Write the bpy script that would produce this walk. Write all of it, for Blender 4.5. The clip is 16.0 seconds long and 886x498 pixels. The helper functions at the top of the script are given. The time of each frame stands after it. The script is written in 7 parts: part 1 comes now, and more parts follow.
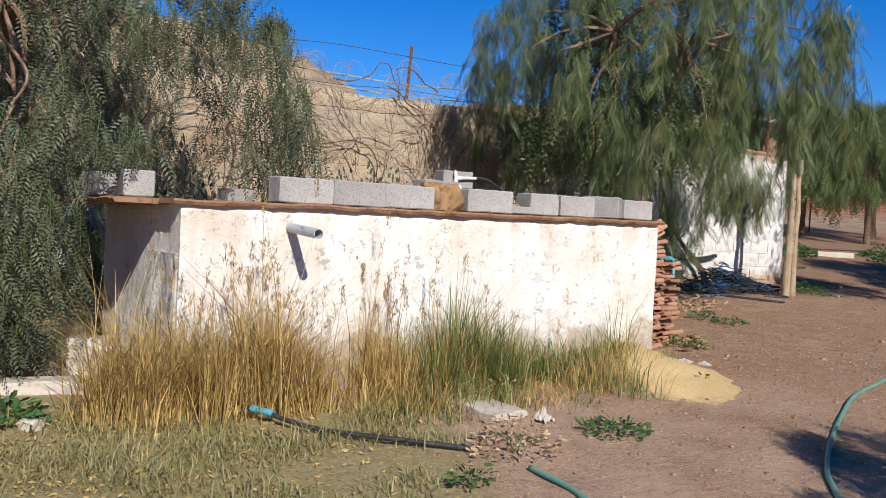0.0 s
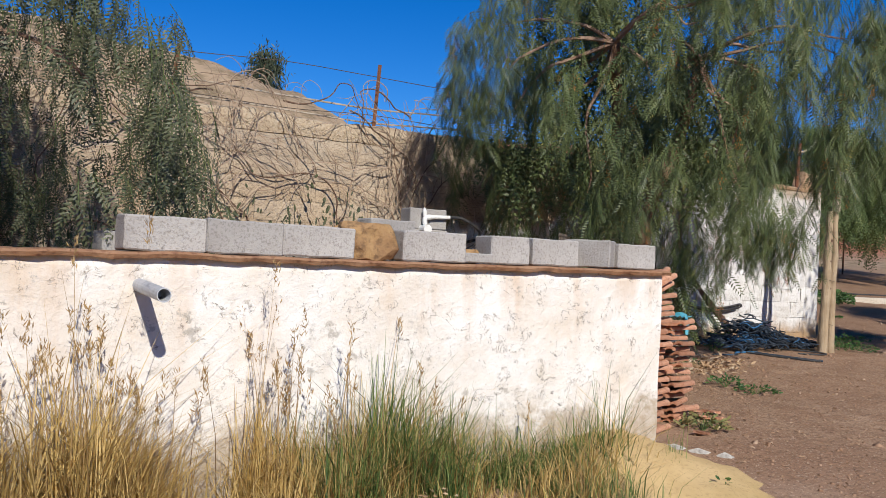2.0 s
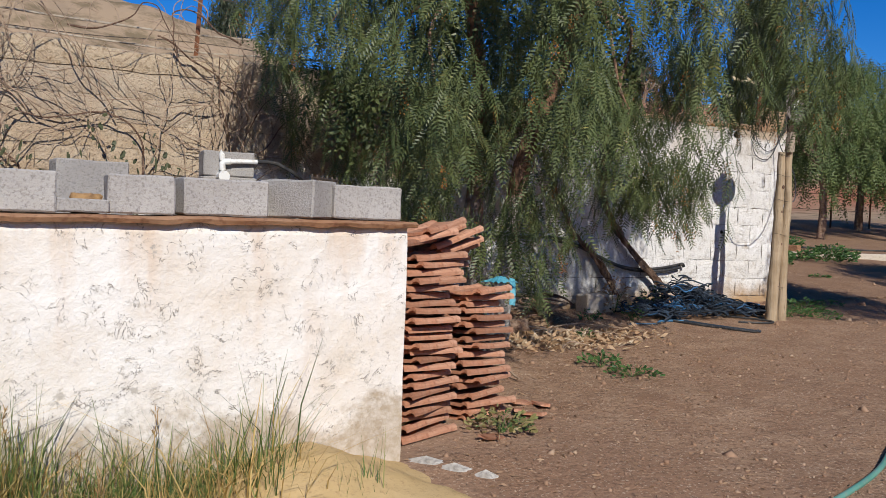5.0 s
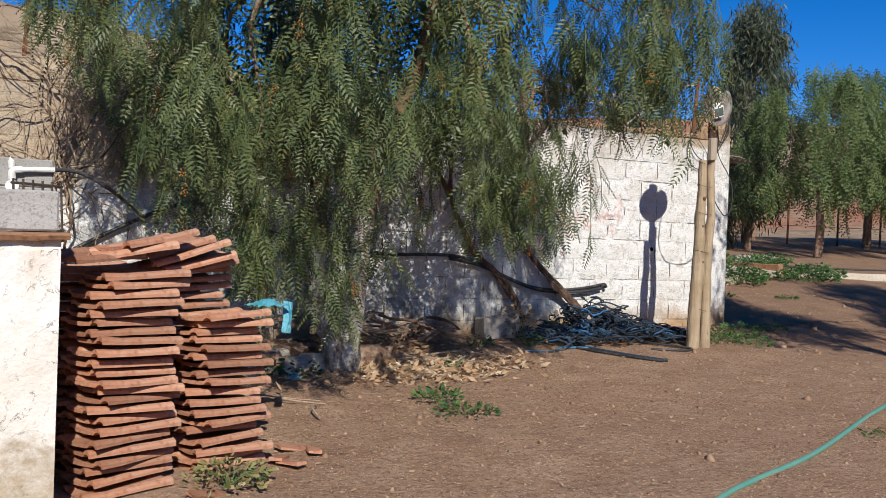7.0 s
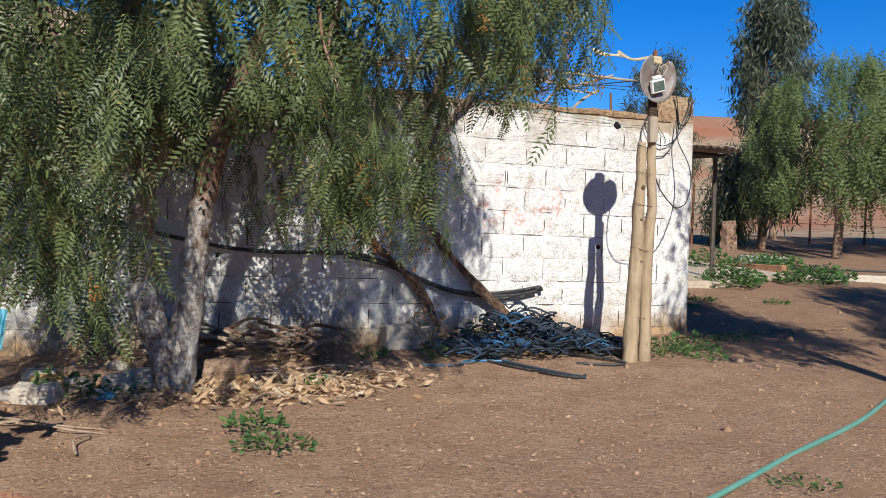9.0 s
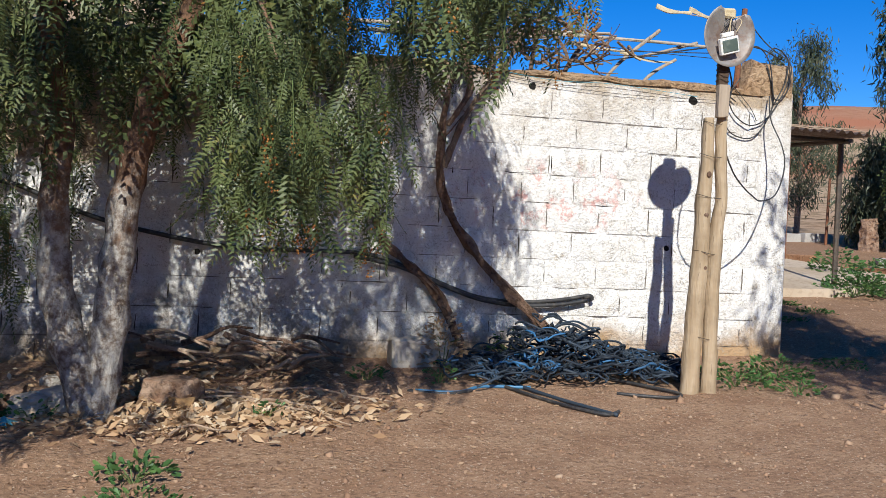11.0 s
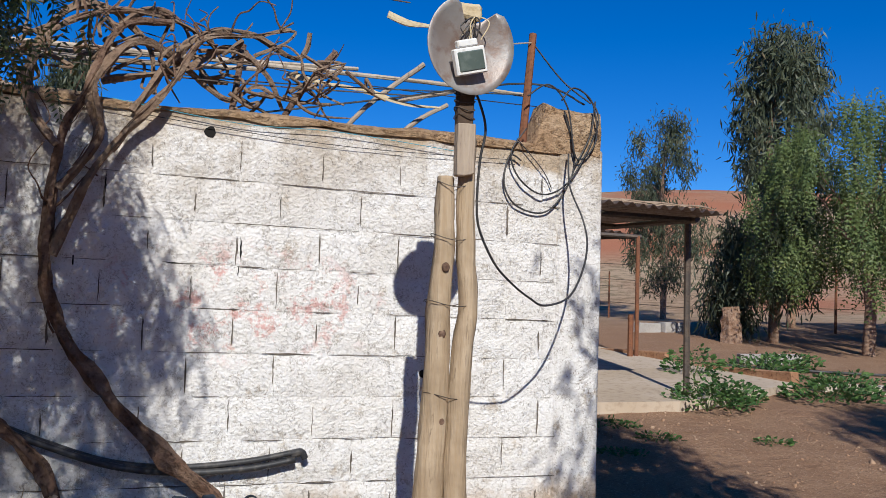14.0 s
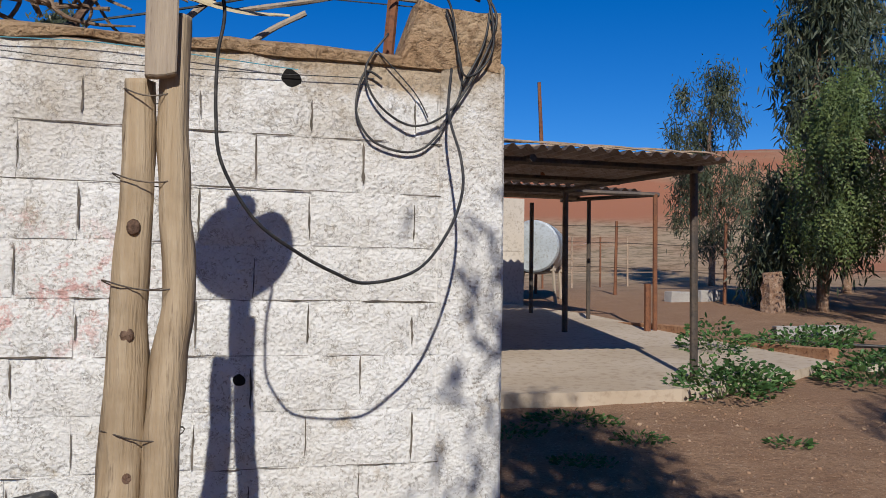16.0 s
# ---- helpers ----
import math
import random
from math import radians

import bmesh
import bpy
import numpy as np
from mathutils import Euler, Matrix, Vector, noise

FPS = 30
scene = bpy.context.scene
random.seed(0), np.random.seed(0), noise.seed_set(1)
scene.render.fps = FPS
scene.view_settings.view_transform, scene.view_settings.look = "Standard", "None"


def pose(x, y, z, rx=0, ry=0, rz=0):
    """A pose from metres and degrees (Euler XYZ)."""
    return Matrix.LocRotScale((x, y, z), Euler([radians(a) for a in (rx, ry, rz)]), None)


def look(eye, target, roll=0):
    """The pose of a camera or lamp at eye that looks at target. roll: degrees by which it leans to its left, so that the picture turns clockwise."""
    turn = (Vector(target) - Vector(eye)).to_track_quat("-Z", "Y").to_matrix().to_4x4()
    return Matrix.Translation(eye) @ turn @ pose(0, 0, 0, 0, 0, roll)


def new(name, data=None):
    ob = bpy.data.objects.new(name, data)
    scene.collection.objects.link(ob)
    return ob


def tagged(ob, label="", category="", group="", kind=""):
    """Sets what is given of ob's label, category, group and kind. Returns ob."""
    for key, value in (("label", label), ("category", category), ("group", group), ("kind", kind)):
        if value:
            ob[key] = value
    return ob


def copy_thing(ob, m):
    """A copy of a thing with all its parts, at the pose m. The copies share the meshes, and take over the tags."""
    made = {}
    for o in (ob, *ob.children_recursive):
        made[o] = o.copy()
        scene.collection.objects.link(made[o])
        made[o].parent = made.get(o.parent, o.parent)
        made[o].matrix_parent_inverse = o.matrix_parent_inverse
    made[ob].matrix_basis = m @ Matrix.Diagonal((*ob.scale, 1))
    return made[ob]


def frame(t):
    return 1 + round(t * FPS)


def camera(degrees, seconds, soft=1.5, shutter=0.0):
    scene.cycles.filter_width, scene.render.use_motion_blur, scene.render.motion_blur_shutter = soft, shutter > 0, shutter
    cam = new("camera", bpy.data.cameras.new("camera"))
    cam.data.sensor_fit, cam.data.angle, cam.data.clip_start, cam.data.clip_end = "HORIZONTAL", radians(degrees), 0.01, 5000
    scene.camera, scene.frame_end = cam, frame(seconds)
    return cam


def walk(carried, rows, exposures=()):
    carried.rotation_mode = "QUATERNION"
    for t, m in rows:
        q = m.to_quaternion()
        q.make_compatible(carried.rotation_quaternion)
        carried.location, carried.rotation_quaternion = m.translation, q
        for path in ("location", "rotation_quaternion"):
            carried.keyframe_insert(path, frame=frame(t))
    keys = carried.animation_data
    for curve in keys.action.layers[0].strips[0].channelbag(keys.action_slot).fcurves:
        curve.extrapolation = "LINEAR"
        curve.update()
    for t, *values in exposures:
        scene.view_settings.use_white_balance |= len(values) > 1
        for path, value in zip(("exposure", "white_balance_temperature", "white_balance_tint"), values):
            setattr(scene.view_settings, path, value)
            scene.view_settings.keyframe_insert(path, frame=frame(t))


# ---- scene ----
cam = camera(52.0, 16.0, soft=0.6)
METRES, EYE, TILT, LEAN, TURN = 13.6, 1.5, 0.0, 0.0, -33.0
ROWS = [
    (0.0, 0.0, 0.0, 0.0, 0.06, -1.26, -2.75),
    (0.5, 0.0048, 0.034, 0.0023, 0.75, -0.39, -2.65),
    (1.0, 0.0128, 0.0625, 0.0047, 1.27, 0.52, -2.59),
    (1.5, 0.0272, 0.0896, 0.0085, 2.34, 0.7, -2.67),
    (2.0, 0.0386, 0.1204, 0.0074, 1.63, 1.23, -2.64),
    (2.5, 0.0541, 0.1433, 0.0064, 3.15, -0.41, -2.09),
    (3.0, 0.078, 0.1622, 0.0078, 5.52, -2.55, -2.13),
    (3.5, 0.0971, 0.187, 0.0066, 4.58, -0.81, -2.02),
    (6.0, 0.2264, 0.2814, 0.0114, 6.19, -1.69, -2.05),
    (6.5, 0.251, 0.3003, 0.0112, 6.94, 0.02, -1.8),
    (7.0, 0.2763, 0.3181, 0.0108, 7.68, -0.19, -1.86),
    (7.5, 0.3033, 0.337, 0.0126, 8.39, -1.05, -1.8),
    (8.0, 0.323, 0.3644, 0.0116, 8.57, -0.19, -1.96),
    (8.5, 0.3394, 0.3896, 0.0107, 8.95, -0.05, -1.86),
    (11.0, 0.3962, 0.5206, 0.0149, 19.47, -0.82, -2.57),
    (11.5, 0.4034, 0.5482, 0.0166, 18.53, 2.65, -2.52),
    (12.0, 0.408, 0.5773, 0.0194, 17.36, 3.29, -2.38),
    (12.5, 0.4096, 0.6113, 0.0231, 14.68, 2.57, -2.11),
    (13.0, 0.4183, 0.6445, 0.0241, 14.21, 1.85, -2.14),
    (13.5, 0.4219, 0.6773, 0.0272, 13.91, 2.87, -2.04),
    (14.0, 0.4266, 0.7089, 0.0334, 12.46, 4.65, -1.89),
    (14.5, 0.4363, 0.7394, 0.0352, 14.01, 6.71, -1.44),
    (15.0, 0.4418, 0.7703, 0.0345, 14.55, 4.71, -1.55),
    (15.5, 0.4517, 0.801, 0.0363, 13.96, 3.49, -1.26),
    (16.0, 0.4687, 0.8261, 0.0388, 16.5, 2.67, -0.79),
]
walk(cam, [(t, pose(0, 0, EYE, TILT, LEAN, TURN) @ pose(METRES * x, METRES * y, METRES * z, 90 + pitch, roll, yaw)) for t, x, y, z, yaw, pitch, roll in ROWS],
     exposures=[(0.0, 0.12, 6500, 8), (1.5, 0.06, 6500, 8), (3.0, -0.12, 6500, 9), (6.0, -0.14, 6480, 8), (7.0, 0.04, 6450, 7), (8.5, 0.24, 6450, 6), (11.0, 0.27, 6350, 6), (12.5, 0.16, 6300, 8), (14.0, 0.0, 6300, 8), (16.0, -0.2, 6450, 8)])

# ---- world, sun ----
SUN_DIR = Vector((0.235, 1.0, -0.68)).normalized()
world = bpy.data.worlds.new("world")
scene.world = world
world.use_nodes = True
wn = world.node_tree
sky = wn.nodes.new("ShaderNodeTexSky")
sky.sky_type = "NISHITA"
sky.sun_disc = False
sky.sun_elevation = math.asin(-SUN_DIR.z)
sky.sun_rotation = math.atan2(-SUN_DIR.x, -SUN_DIR.y)
sky.altitude = 900
sky.air_density, sky.dust_density, sky.ozone_density = 0.9, 0.0, 6.0
deep = wn.nodes.new("ShaderNodeHueSaturation")
deep.inputs["Saturation"].default_value = 1.3
deep.inputs["Hue"].default_value = 0.511
wn.links.new(sky.outputs[0], deep.inputs["Color"])
wn.links.new(deep.outputs[0], wn.nodes["Background"].inputs[0])
wn.nodes["Background"].inputs[1].default_value = 0.114
sun = new("sun", bpy.data.lights.new("sun", "SUN"))
sun.data.energy, sun.data.angle, sun.data.color = 5.0, radians(0.55), (1.0, 0.955, 0.88)
sun.matrix_world = look((0, 0, 30), Vector((0, 0, 30)) + SUN_DIR)


# ---- materials ----
class Nodes:
    def __init__(self, name):
        self.mat = bpy.data.materials.new(name)
        self.mat.use_nodes = True
        self.tree = self.mat.node_tree
        self.bsdf = self.tree.nodes["Principled BSDF"]
        self.out = self.tree.nodes["Material Output"]

    def add(self, kind, **values):
        node = self.tree.nodes.new("ShaderNode" + kind)
        for k, v in values.items():
            if k == "op":
                node.operation = v
            else:
                node.inputs[k.replace("_", " ")].default_value = v
        return node

    def link(self, a, b):
        self.tree.links.new(a, b)

    def coords(self, which="Object"):
        return self.tree.nodes.new("ShaderNodeTexCoord").outputs[which]

    def position(self):
        return self.tree.nodes.new("ShaderNodeNewGeometry").outputs["Position"]

    def noise(self, vec, scale, detail=4.0, rough=0.55):
        n = self.add("TexNoise", Scale=scale, Detail=detail, Roughness=rough)
        self.link(vec, n.inputs["Vector"])
        return n.outputs["Fac"]

    def ramp(self, fac, lo, hi, a=0.0, b=1.0):
        n = self.tree.nodes.new("ShaderNodeMapRange")
        n.inputs[1].default_value, n.inputs[2].default_value = lo, hi
        n.inputs[3].default_value, n.inputs[4].default_value = a, b
        self.link(fac, n.inputs[0])
        return n.outputs[0]

    def math(self, op, a, b=0.0):
        n = self.tree.nodes.new("ShaderNodeMath")
        n.operation = op
        for i, v in enumerate((a, b)):
            if isinstance(v, (int, float)):
                n.inputs[i].default_value = v
            else:
                self.link(v, n.inputs[i])
        return n.outputs[0]

    def mix(self, fac, a, b):
        n = self.tree.nodes.new("ShaderNodeMix")
        n.data_type = "RGBA"
        for i, v in ((0, fac), (6, a), (7, b)):
            if isinstance(v, (int, float)):
                n.inputs[i].default_value = v
            elif isinstance(v, tuple):
                n.inputs[i].default_value = (*v, 1.0)
            else:
                self.link(v, n.inputs[i])
        return n.outputs[2]

    def bump(self, height, strength, distance=0.01):
        n = self.add("Bump", Strength=strength, Distance=distance)
        self.link(height, n.inputs["Height"])
        if self.bsdf.inputs["Normal"].links:
            self.link(self.bsdf.inputs["Normal"].links[0].from_socket, n.inputs["Normal"])
        self.link(n.outputs[0], self.bsdf.inputs["Normal"])

    def finish(self, color, rough=0.9, spec=0.2, metal=0.0):
        self.link(color, self.bsdf.inputs["Base Color"]) if not isinstance(color, tuple) else None
        if isinstance(color, tuple):
            self.bsdf.inputs["Base Color"].default_value = (*color, 1.0)
        self.bsdf.inputs["Roughness"].default_value = rough
        self.bsdf.inputs["Specular IOR Level"].default_value = spec
        self.bsdf.inputs["Metallic"].default_value = metal
        return self.mat

    def island(self):
        return self.tree.nodes.new("ShaderNodeNewGeometry").outputs["Random Per Island"]

    def object_random(self):
        return self.tree.nodes.new("ShaderNodeObjectInfo").outputs["Random"]


def surf(name, c1, c2, c3=None, s1=2.5, s2=35.0, rough=0.9, spec=0.2, bump=0.4, bscale=60.0, metal=0.0, rand=0.0, dist=0.01):
    """Two-scale mottled surface."""
    n = Nodes(name)
    vec = n.coords()
    col = n.mix(n.ramp(n.noise(vec, s1), 0.35, 0.65), c1, c2)
    col = n.mix(n.ramp(n.noise(vec, s2), 0.5, 0.75), col, c3 or tuple(v * 0.6 for v in c1))
    if rand:
        col = n.mix(n.math("MULTIPLY", n.object_random(), rand), col, tuple(v * 0.35 for v in c1))
    n.bump(n.noise(vec, bscale, 6.0, 0.65), bump, dist)
    return n.finish(col, rough, spec, metal)


def leaf_material(name, c1, c2, c3, translucent=0.25, rough=0.5, drift=0.0):
    """Leaves that differ one by one and, with drift, from tassel to tassel."""
    n = Nodes(name)
    r = n.island()
    if drift:
        slow = n.ramp(n.noise(n.position(), drift, 2.0), 0.3, 0.7)
        r = n.math("ADD", n.math("MULTIPLY", r, 0.35), n.math("MULTIPLY", slow, 0.65))
    col = n.mix(n.ramp(r, 0.1, 0.7), c1, c2)
    col = n.mix(n.ramp(r, 0.78, 0.95), col, c3)
    n.finish(col, rough, 0.3)
    tr = n.tree.nodes.new("ShaderNodeBsdfTranslucent")
    n.link(col, tr.inputs[0])
    mx = n.add("MixShader", Fac=translucent)
    n.link(n.bsdf.outputs[0], mx.inputs[1])
    n.link(tr.outputs[0], mx.inputs[2])
    n.link(mx.outputs[0], n.out.inputs[0])
    return n.mat


def earth_material():
    n = Nodes("dry_earth")
    p = n.position()
    big = n.noise(p, 0.35, 3.0)
    mid = n.noise(p, 3.2, 6.0, 0.65)
    fine = n.noise(p, 38.0, 6.0, 0.7)
    col = n.mix(n.ramp(mid, 0.35, 0.68), (0.30, 0.175, 0.108), (0.43, 0.28, 0.18))
    col = n.mix(n.ramp(big, 0.40, 0.66), col, (0.335, 0.195, 0.12))
    col = n.mix(n.ramp(fine, 0.48, 0.66), col, (0.175, 0.105, 0.068))
    col = n.mix(n.ramp(n.noise(p, 60.0, 3.0), 0.60, 0.67), col, (0.54, 0.41, 0.30))
    sep = n.tree.nodes.new("ShaderNodeSeparateXYZ")
    n.link(p, sep.inputs[0])
    dust = n.math("MULTIPLY", n.ramp(sep.outputs[0], 7.5, 4.5), n.ramp(n.noise(p, 1.1, 5.0), 0.30, 0.55))
    col = n.mix(n.math("MULTIPLY", dust, 0.45), col, (0.56, 0.40, 0.29))
    col = n.mix(n.math("MULTIPLY", n.ramp(sep.outputs[0], 11.0, 14.0), 0.4), col, (0.22, 0.13, 0.08))
    # straw-coloured turf in front of the tank
    dx = n.math("MULTIPLY", n.math("SUBTRACT", sep.outputs[0], 1.2), 0.62)
    dy = n.math("MULTIPLY", n.math("SUBTRACT", sep.outputs[1], 4.2), 0.62)
    d = n.math("ADD", n.math("MULTIPLY", dx, dx), n.math("MULTIPLY", dy, dy))
    d = n.math("ADD", d, n.math("MULTIPLY", n.math("SUBTRACT", mid, 0.5), 1.2))
    turf = n.mix(n.ramp(fine, 0.35, 0.65), (0.25, 0.20, 0.09), (0.40, 0.32, 0.17))
    col = n.mix(n.ramp(d, 1.15, 0.7), col, turf)
    # hillside scrub far off
    far = n.math("MAXIMUM", n.ramp(sep.outputs[1], 32.0, 48.0), n.ramp(sep.outputs[2], 1.9, 2.6))
    scrub = n.mix(n.ramp(n.noise(p, 1.6, 6.0, 0.7), 0.46, 0.60), (0.40, 0.29, 0.19), (0.22, 0.165, 0.10))
    scrub = n.mix(n.math("MULTIPLY", n.ramp(n.noise(p, 0.05, 2.0), 0.46, 0.6), n.ramp(sep.outputs[0], 14.0, 30.0)), scrub, (0.36, 0.15, 0.085))
    col = n.mix(far, col, scrub)
    n.bump(n.noise(p, 9.0, 8.0, 0.7), 0.7, 0.05)
    n.bump(fine, 0.6, 0.012)
    return n.finish(col, 0.95, 0.1)


def wall_material():
    """Whitewash over cement block: full height at the house end, low on the yard wall, dirt splashed on the foot."""
    n = Nodes("whitewashed_block")
    p = n.position()
    sep = n.tree.nodes.new("ShaderNodeSeparateXYZ")
    n.link(p, sep.inputs[0])
    wob = n.math("MULTIPLY", n.math("SUBTRACT", n.noise(p, 2.4, 7.0, 0.7), 0.5), 0.75)
    edge = n.math("ADD", n.ramp(sep.outputs[0], 4.3, 6.2, 1.5, 2.08), n.ramp(sep.outputs[0], 7.4, 9.4, 0.0, 0.76))
    over = n.math("ADD", n.math("SUBTRACT", sep.outputs[2], edge), wob)
    bare = n.mix(n.ramp(n.noise(p, 1.7, 5.0), 0.35, 0.65), (0.44, 0.31, 0.20), (0.56, 0.44, 0.31))
    bare = n.mix(n.ramp(n.noise(p, 45.0), 0.5, 0.75), bare, (0.26, 0.18, 0.11))
    bare = n.mix(n.math("MULTIPLY", n.object_random(), 0.35), bare, (0.50, 0.44, 0.36))
    white = n.mix(n.ramp(n.noise(p, 2.2, 6.0, 0.7), 0.40, 0.70), (0.85, 0.83, 0.81), (0.76, 0.725, 0.685))
    white = n.mix(n.math("MULTIPLY", n.ramp(n.noise(p, 60.0, 6.0, 0.75), 0.54, 0.68), 0.45), white, (0.36, 0.29, 0.23))
    white = n.mix(n.ramp(n.noise(p, 5.5, 7.0, 0.75), 0.59, 0.70), white, (0.52, 0.43, 0.33))
    col = n.mix(n.ramp(over, -0.04, 0.07), white, bare)
    foot = n.math("ADD", n.math("SUBTRACT", sep.outputs[2], n.ramp(sep.outputs[0], 6.0, 12.8, 0.90, 1.03)), n.math("MULTIPLY", wob, 0.9))
    col = n.mix(n.ramp(foot, 0.10, -0.10), col, (0.45, 0.30, 0.17))
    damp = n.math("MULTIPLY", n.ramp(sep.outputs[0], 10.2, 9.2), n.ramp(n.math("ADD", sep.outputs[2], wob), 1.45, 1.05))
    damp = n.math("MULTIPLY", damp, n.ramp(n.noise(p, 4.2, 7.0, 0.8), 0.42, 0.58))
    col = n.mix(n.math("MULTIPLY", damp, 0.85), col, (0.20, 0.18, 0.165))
    # faded red paint dabs
    sx = n.math("SUBTRACT", sep.outputs[0], 10.75)
    sz = n.math("MULTIPLY", n.math("SUBTRACT", sep.outputs[2], 2.02), 2.6)
    d = n.math("ADD", n.math("MULTIPLY", sx, sx), n.math("MULTIPLY", sz, sz))
    dab = n.math("MULTIPLY", n.ramp(d, 0.75, 0.2), n.ramp(n.noise(p, 8.0, 6.0, 0.8), 0.53, 0.62))
    col = n.mix(n.math("MULTIPLY", dab, 0.7), col, (0.60, 0.24, 0.20))
    # grey weathering under the coping
    high = n.math("MULTIPLY", n.ramp(sep.outputs[2], 2.4, 2.85), n.ramp(n.noise(p, 3.1, 7.0, 0.75), 0.40, 0.58))
    col = n.mix(n.math("MULTIPLY", high, 0.8), col, (0.47, 0.39, 0.30))
    spots = n.math("MULTIPLY", n.ramp(n.noise(p, 26.0, 5.0, 0.7), 0.55, 0.63), n.math("MAXIMUM", n.ramp(sep.outputs[2], 2.15, 2.75), n.ramp(sep.outputs[2], 1.45, 1.1)))
    spots = n.math("MULTIPLY", spots, n.ramp(n.noise(p, 2.1, 5.0, 0.7), 0.36, 0.56))
    col = n.mix(n.math("MULTIPLY", spots, 0.65), col, (0.40, 0.33, 0.25))
    curl = n.add("TexNoise", Scale=19.0, Detail=5.0, Roughness=0.65, Distortion=1.2)
    n.link(p, curl.inputs["Vector"])
    line = n.ramp(n.math("ABSOLUTE", n.math("SUBTRACT", curl.outputs["Fac"], 0.5)), 0.020, 0.006)
    line = n.math("MULTIPLY", line, n.ramp(n.noise(p, 11.0, 4.0, 0.7), 0.48, 0.56))
    col = n.mix(n.math("MULTIPLY", line, 0.65), col, (0.30, 0.25, 0.20))
    n.bump(line, 0.5, -0.01)
    grit = n.add("TexVoronoi", Scale=62.0)
    n.link(p, grit.inputs["Vector"])
    pits = n.ramp(n.noise(p, 70.0, 3.0, 0.6), 0.60, 0.66)
    pits = n.math("MULTIPLY", pits, n.ramp(n.noise(p, 3.3, 5.0, 0.7), 0.38, 0.6))
    col = n.mix(n.math("MULTIPLY", pits, 0.7), col, (0.30, 0.245, 0.19))
    n.bump(grit.outputs["Distance"], 0.5, 0.008)
    n.bump(n.noise(p, 42.0, 6.0, 0.7), 0.8, 0.022)
    n.bump(n.noise(p, 14.0, 6.0, 0.7), 0.35, 0.02)
    return n.finish(col, 0.92, 0.15)


def tank_material():
    n = Nodes("limewashed_plaster")
    p = n.position()
    sep = n.tree.nodes.new("ShaderNodeSeparateXYZ")
    n.link(p, sep.inputs[0])
    white = n.mix(n.ramp(n.noise(p, 2.6, 6.0, 0.65), 0.40, 0.68), (0.80, 0.765, 0.72), (0.70, 0.62, 0.53))
    stretch = n.tree.nodes.new("ShaderNodeMapping")
    n.link(p, stretch.inputs[0])
    stretch.inputs["Scale"].default_value = (1.0, 1.0, 0.16)
    streak = n.math("MULTIPLY", n.ramp(n.noise(stretch.outputs[0], 5.0, 5.0), 0.52, 0.70), n.ramp(sep.outputs[2], 0.8, 1.55))
    white = n.mix(n.math("MULTIPLY", streak, 0.65), white, (0.60, 0.42, 0.28))
    flake = n.ramp(n.noise(p, 8.5, 8.0, 0.72), 0.60, 0.65)
    white = n.mix(n.math("MULTIPLY", flake, 0.8), white, (0.42, 0.38, 0.33))
    patch = n.math("MULTIPLY", n.ramp(n.noise(p, 1.9, 7.0, 0.8), 0.57, 0.66), n.ramp(n.noise(p, 30.0, 5.0, 0.75), 0.40, 0.62))
    white = n.mix(n.math("MULTIPLY", patch, 0.8), white, (0.38, 0.34, 0.29))
    curl = n.add("TexNoise", Scale=7.0, Detail=5.0, Roughness=0.6, Distortion=1.6)
    n.link(p, curl.inputs["Vector"])
    line = n.ramp(n.math("ABSOLUTE", n.math("SUBTRACT", curl.outputs["Fac"], 0.5)), 0.010, 0.003)
    line = n.math("MULTIPLY", line, n.ramp(n.noise(p, 9.0, 5.0, 0.7), 0.50, 0.58))
    white = n.mix(n.math("MULTIPLY", line, 0.85), white, (0.22, 0.19, 0.16))
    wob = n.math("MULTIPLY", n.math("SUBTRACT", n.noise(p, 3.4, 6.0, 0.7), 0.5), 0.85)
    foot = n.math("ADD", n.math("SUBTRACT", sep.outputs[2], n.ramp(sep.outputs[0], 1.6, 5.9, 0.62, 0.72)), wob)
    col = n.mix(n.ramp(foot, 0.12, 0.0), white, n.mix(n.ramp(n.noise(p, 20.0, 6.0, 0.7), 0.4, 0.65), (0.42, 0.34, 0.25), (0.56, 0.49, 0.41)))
    n.bump(n.noise(p, 9.0, 7.0, 0.7), 0.55, 0.03)
    n.bump(line, 0.5, -0.012)
    n.bump(n.noise(p, 60.0, 4.0), 0.35, 0.008)
    return n.finish(col, 0.9, 0.15)


def grain_material(name, c1, c2, c3, sx=38.0, rough=0.8, bump=0.7):
    """Wood with grain and checks running up the piece."""
    n = Nodes(name)
    m = n.tree.nodes.new("ShaderNodeMapping")
    n.link(n.coords(), m.inputs[0])
    m.inputs["Scale"].default_value = (1.0, 1.0, 0.06)
    g1 = n.noise(m.outputs[0], sx, 6.0, 0.65)
    g2 = n.noise(n.coords(), 4.0, 5.0, 0.6)
    col = n.mix(n.ramp(g1, 0.35, 0.65), c1, c2)
    col = n.mix(n.ramp(g2, 0.45, 0.7), col, tuple(0.72 * v for v in c1))
    col = n.mix(n.ramp(g1, 0.62, 0.70), col, c3)
    n.bump(g1, bump, 0.012)
    return n.finish(col, rough, 0.2)


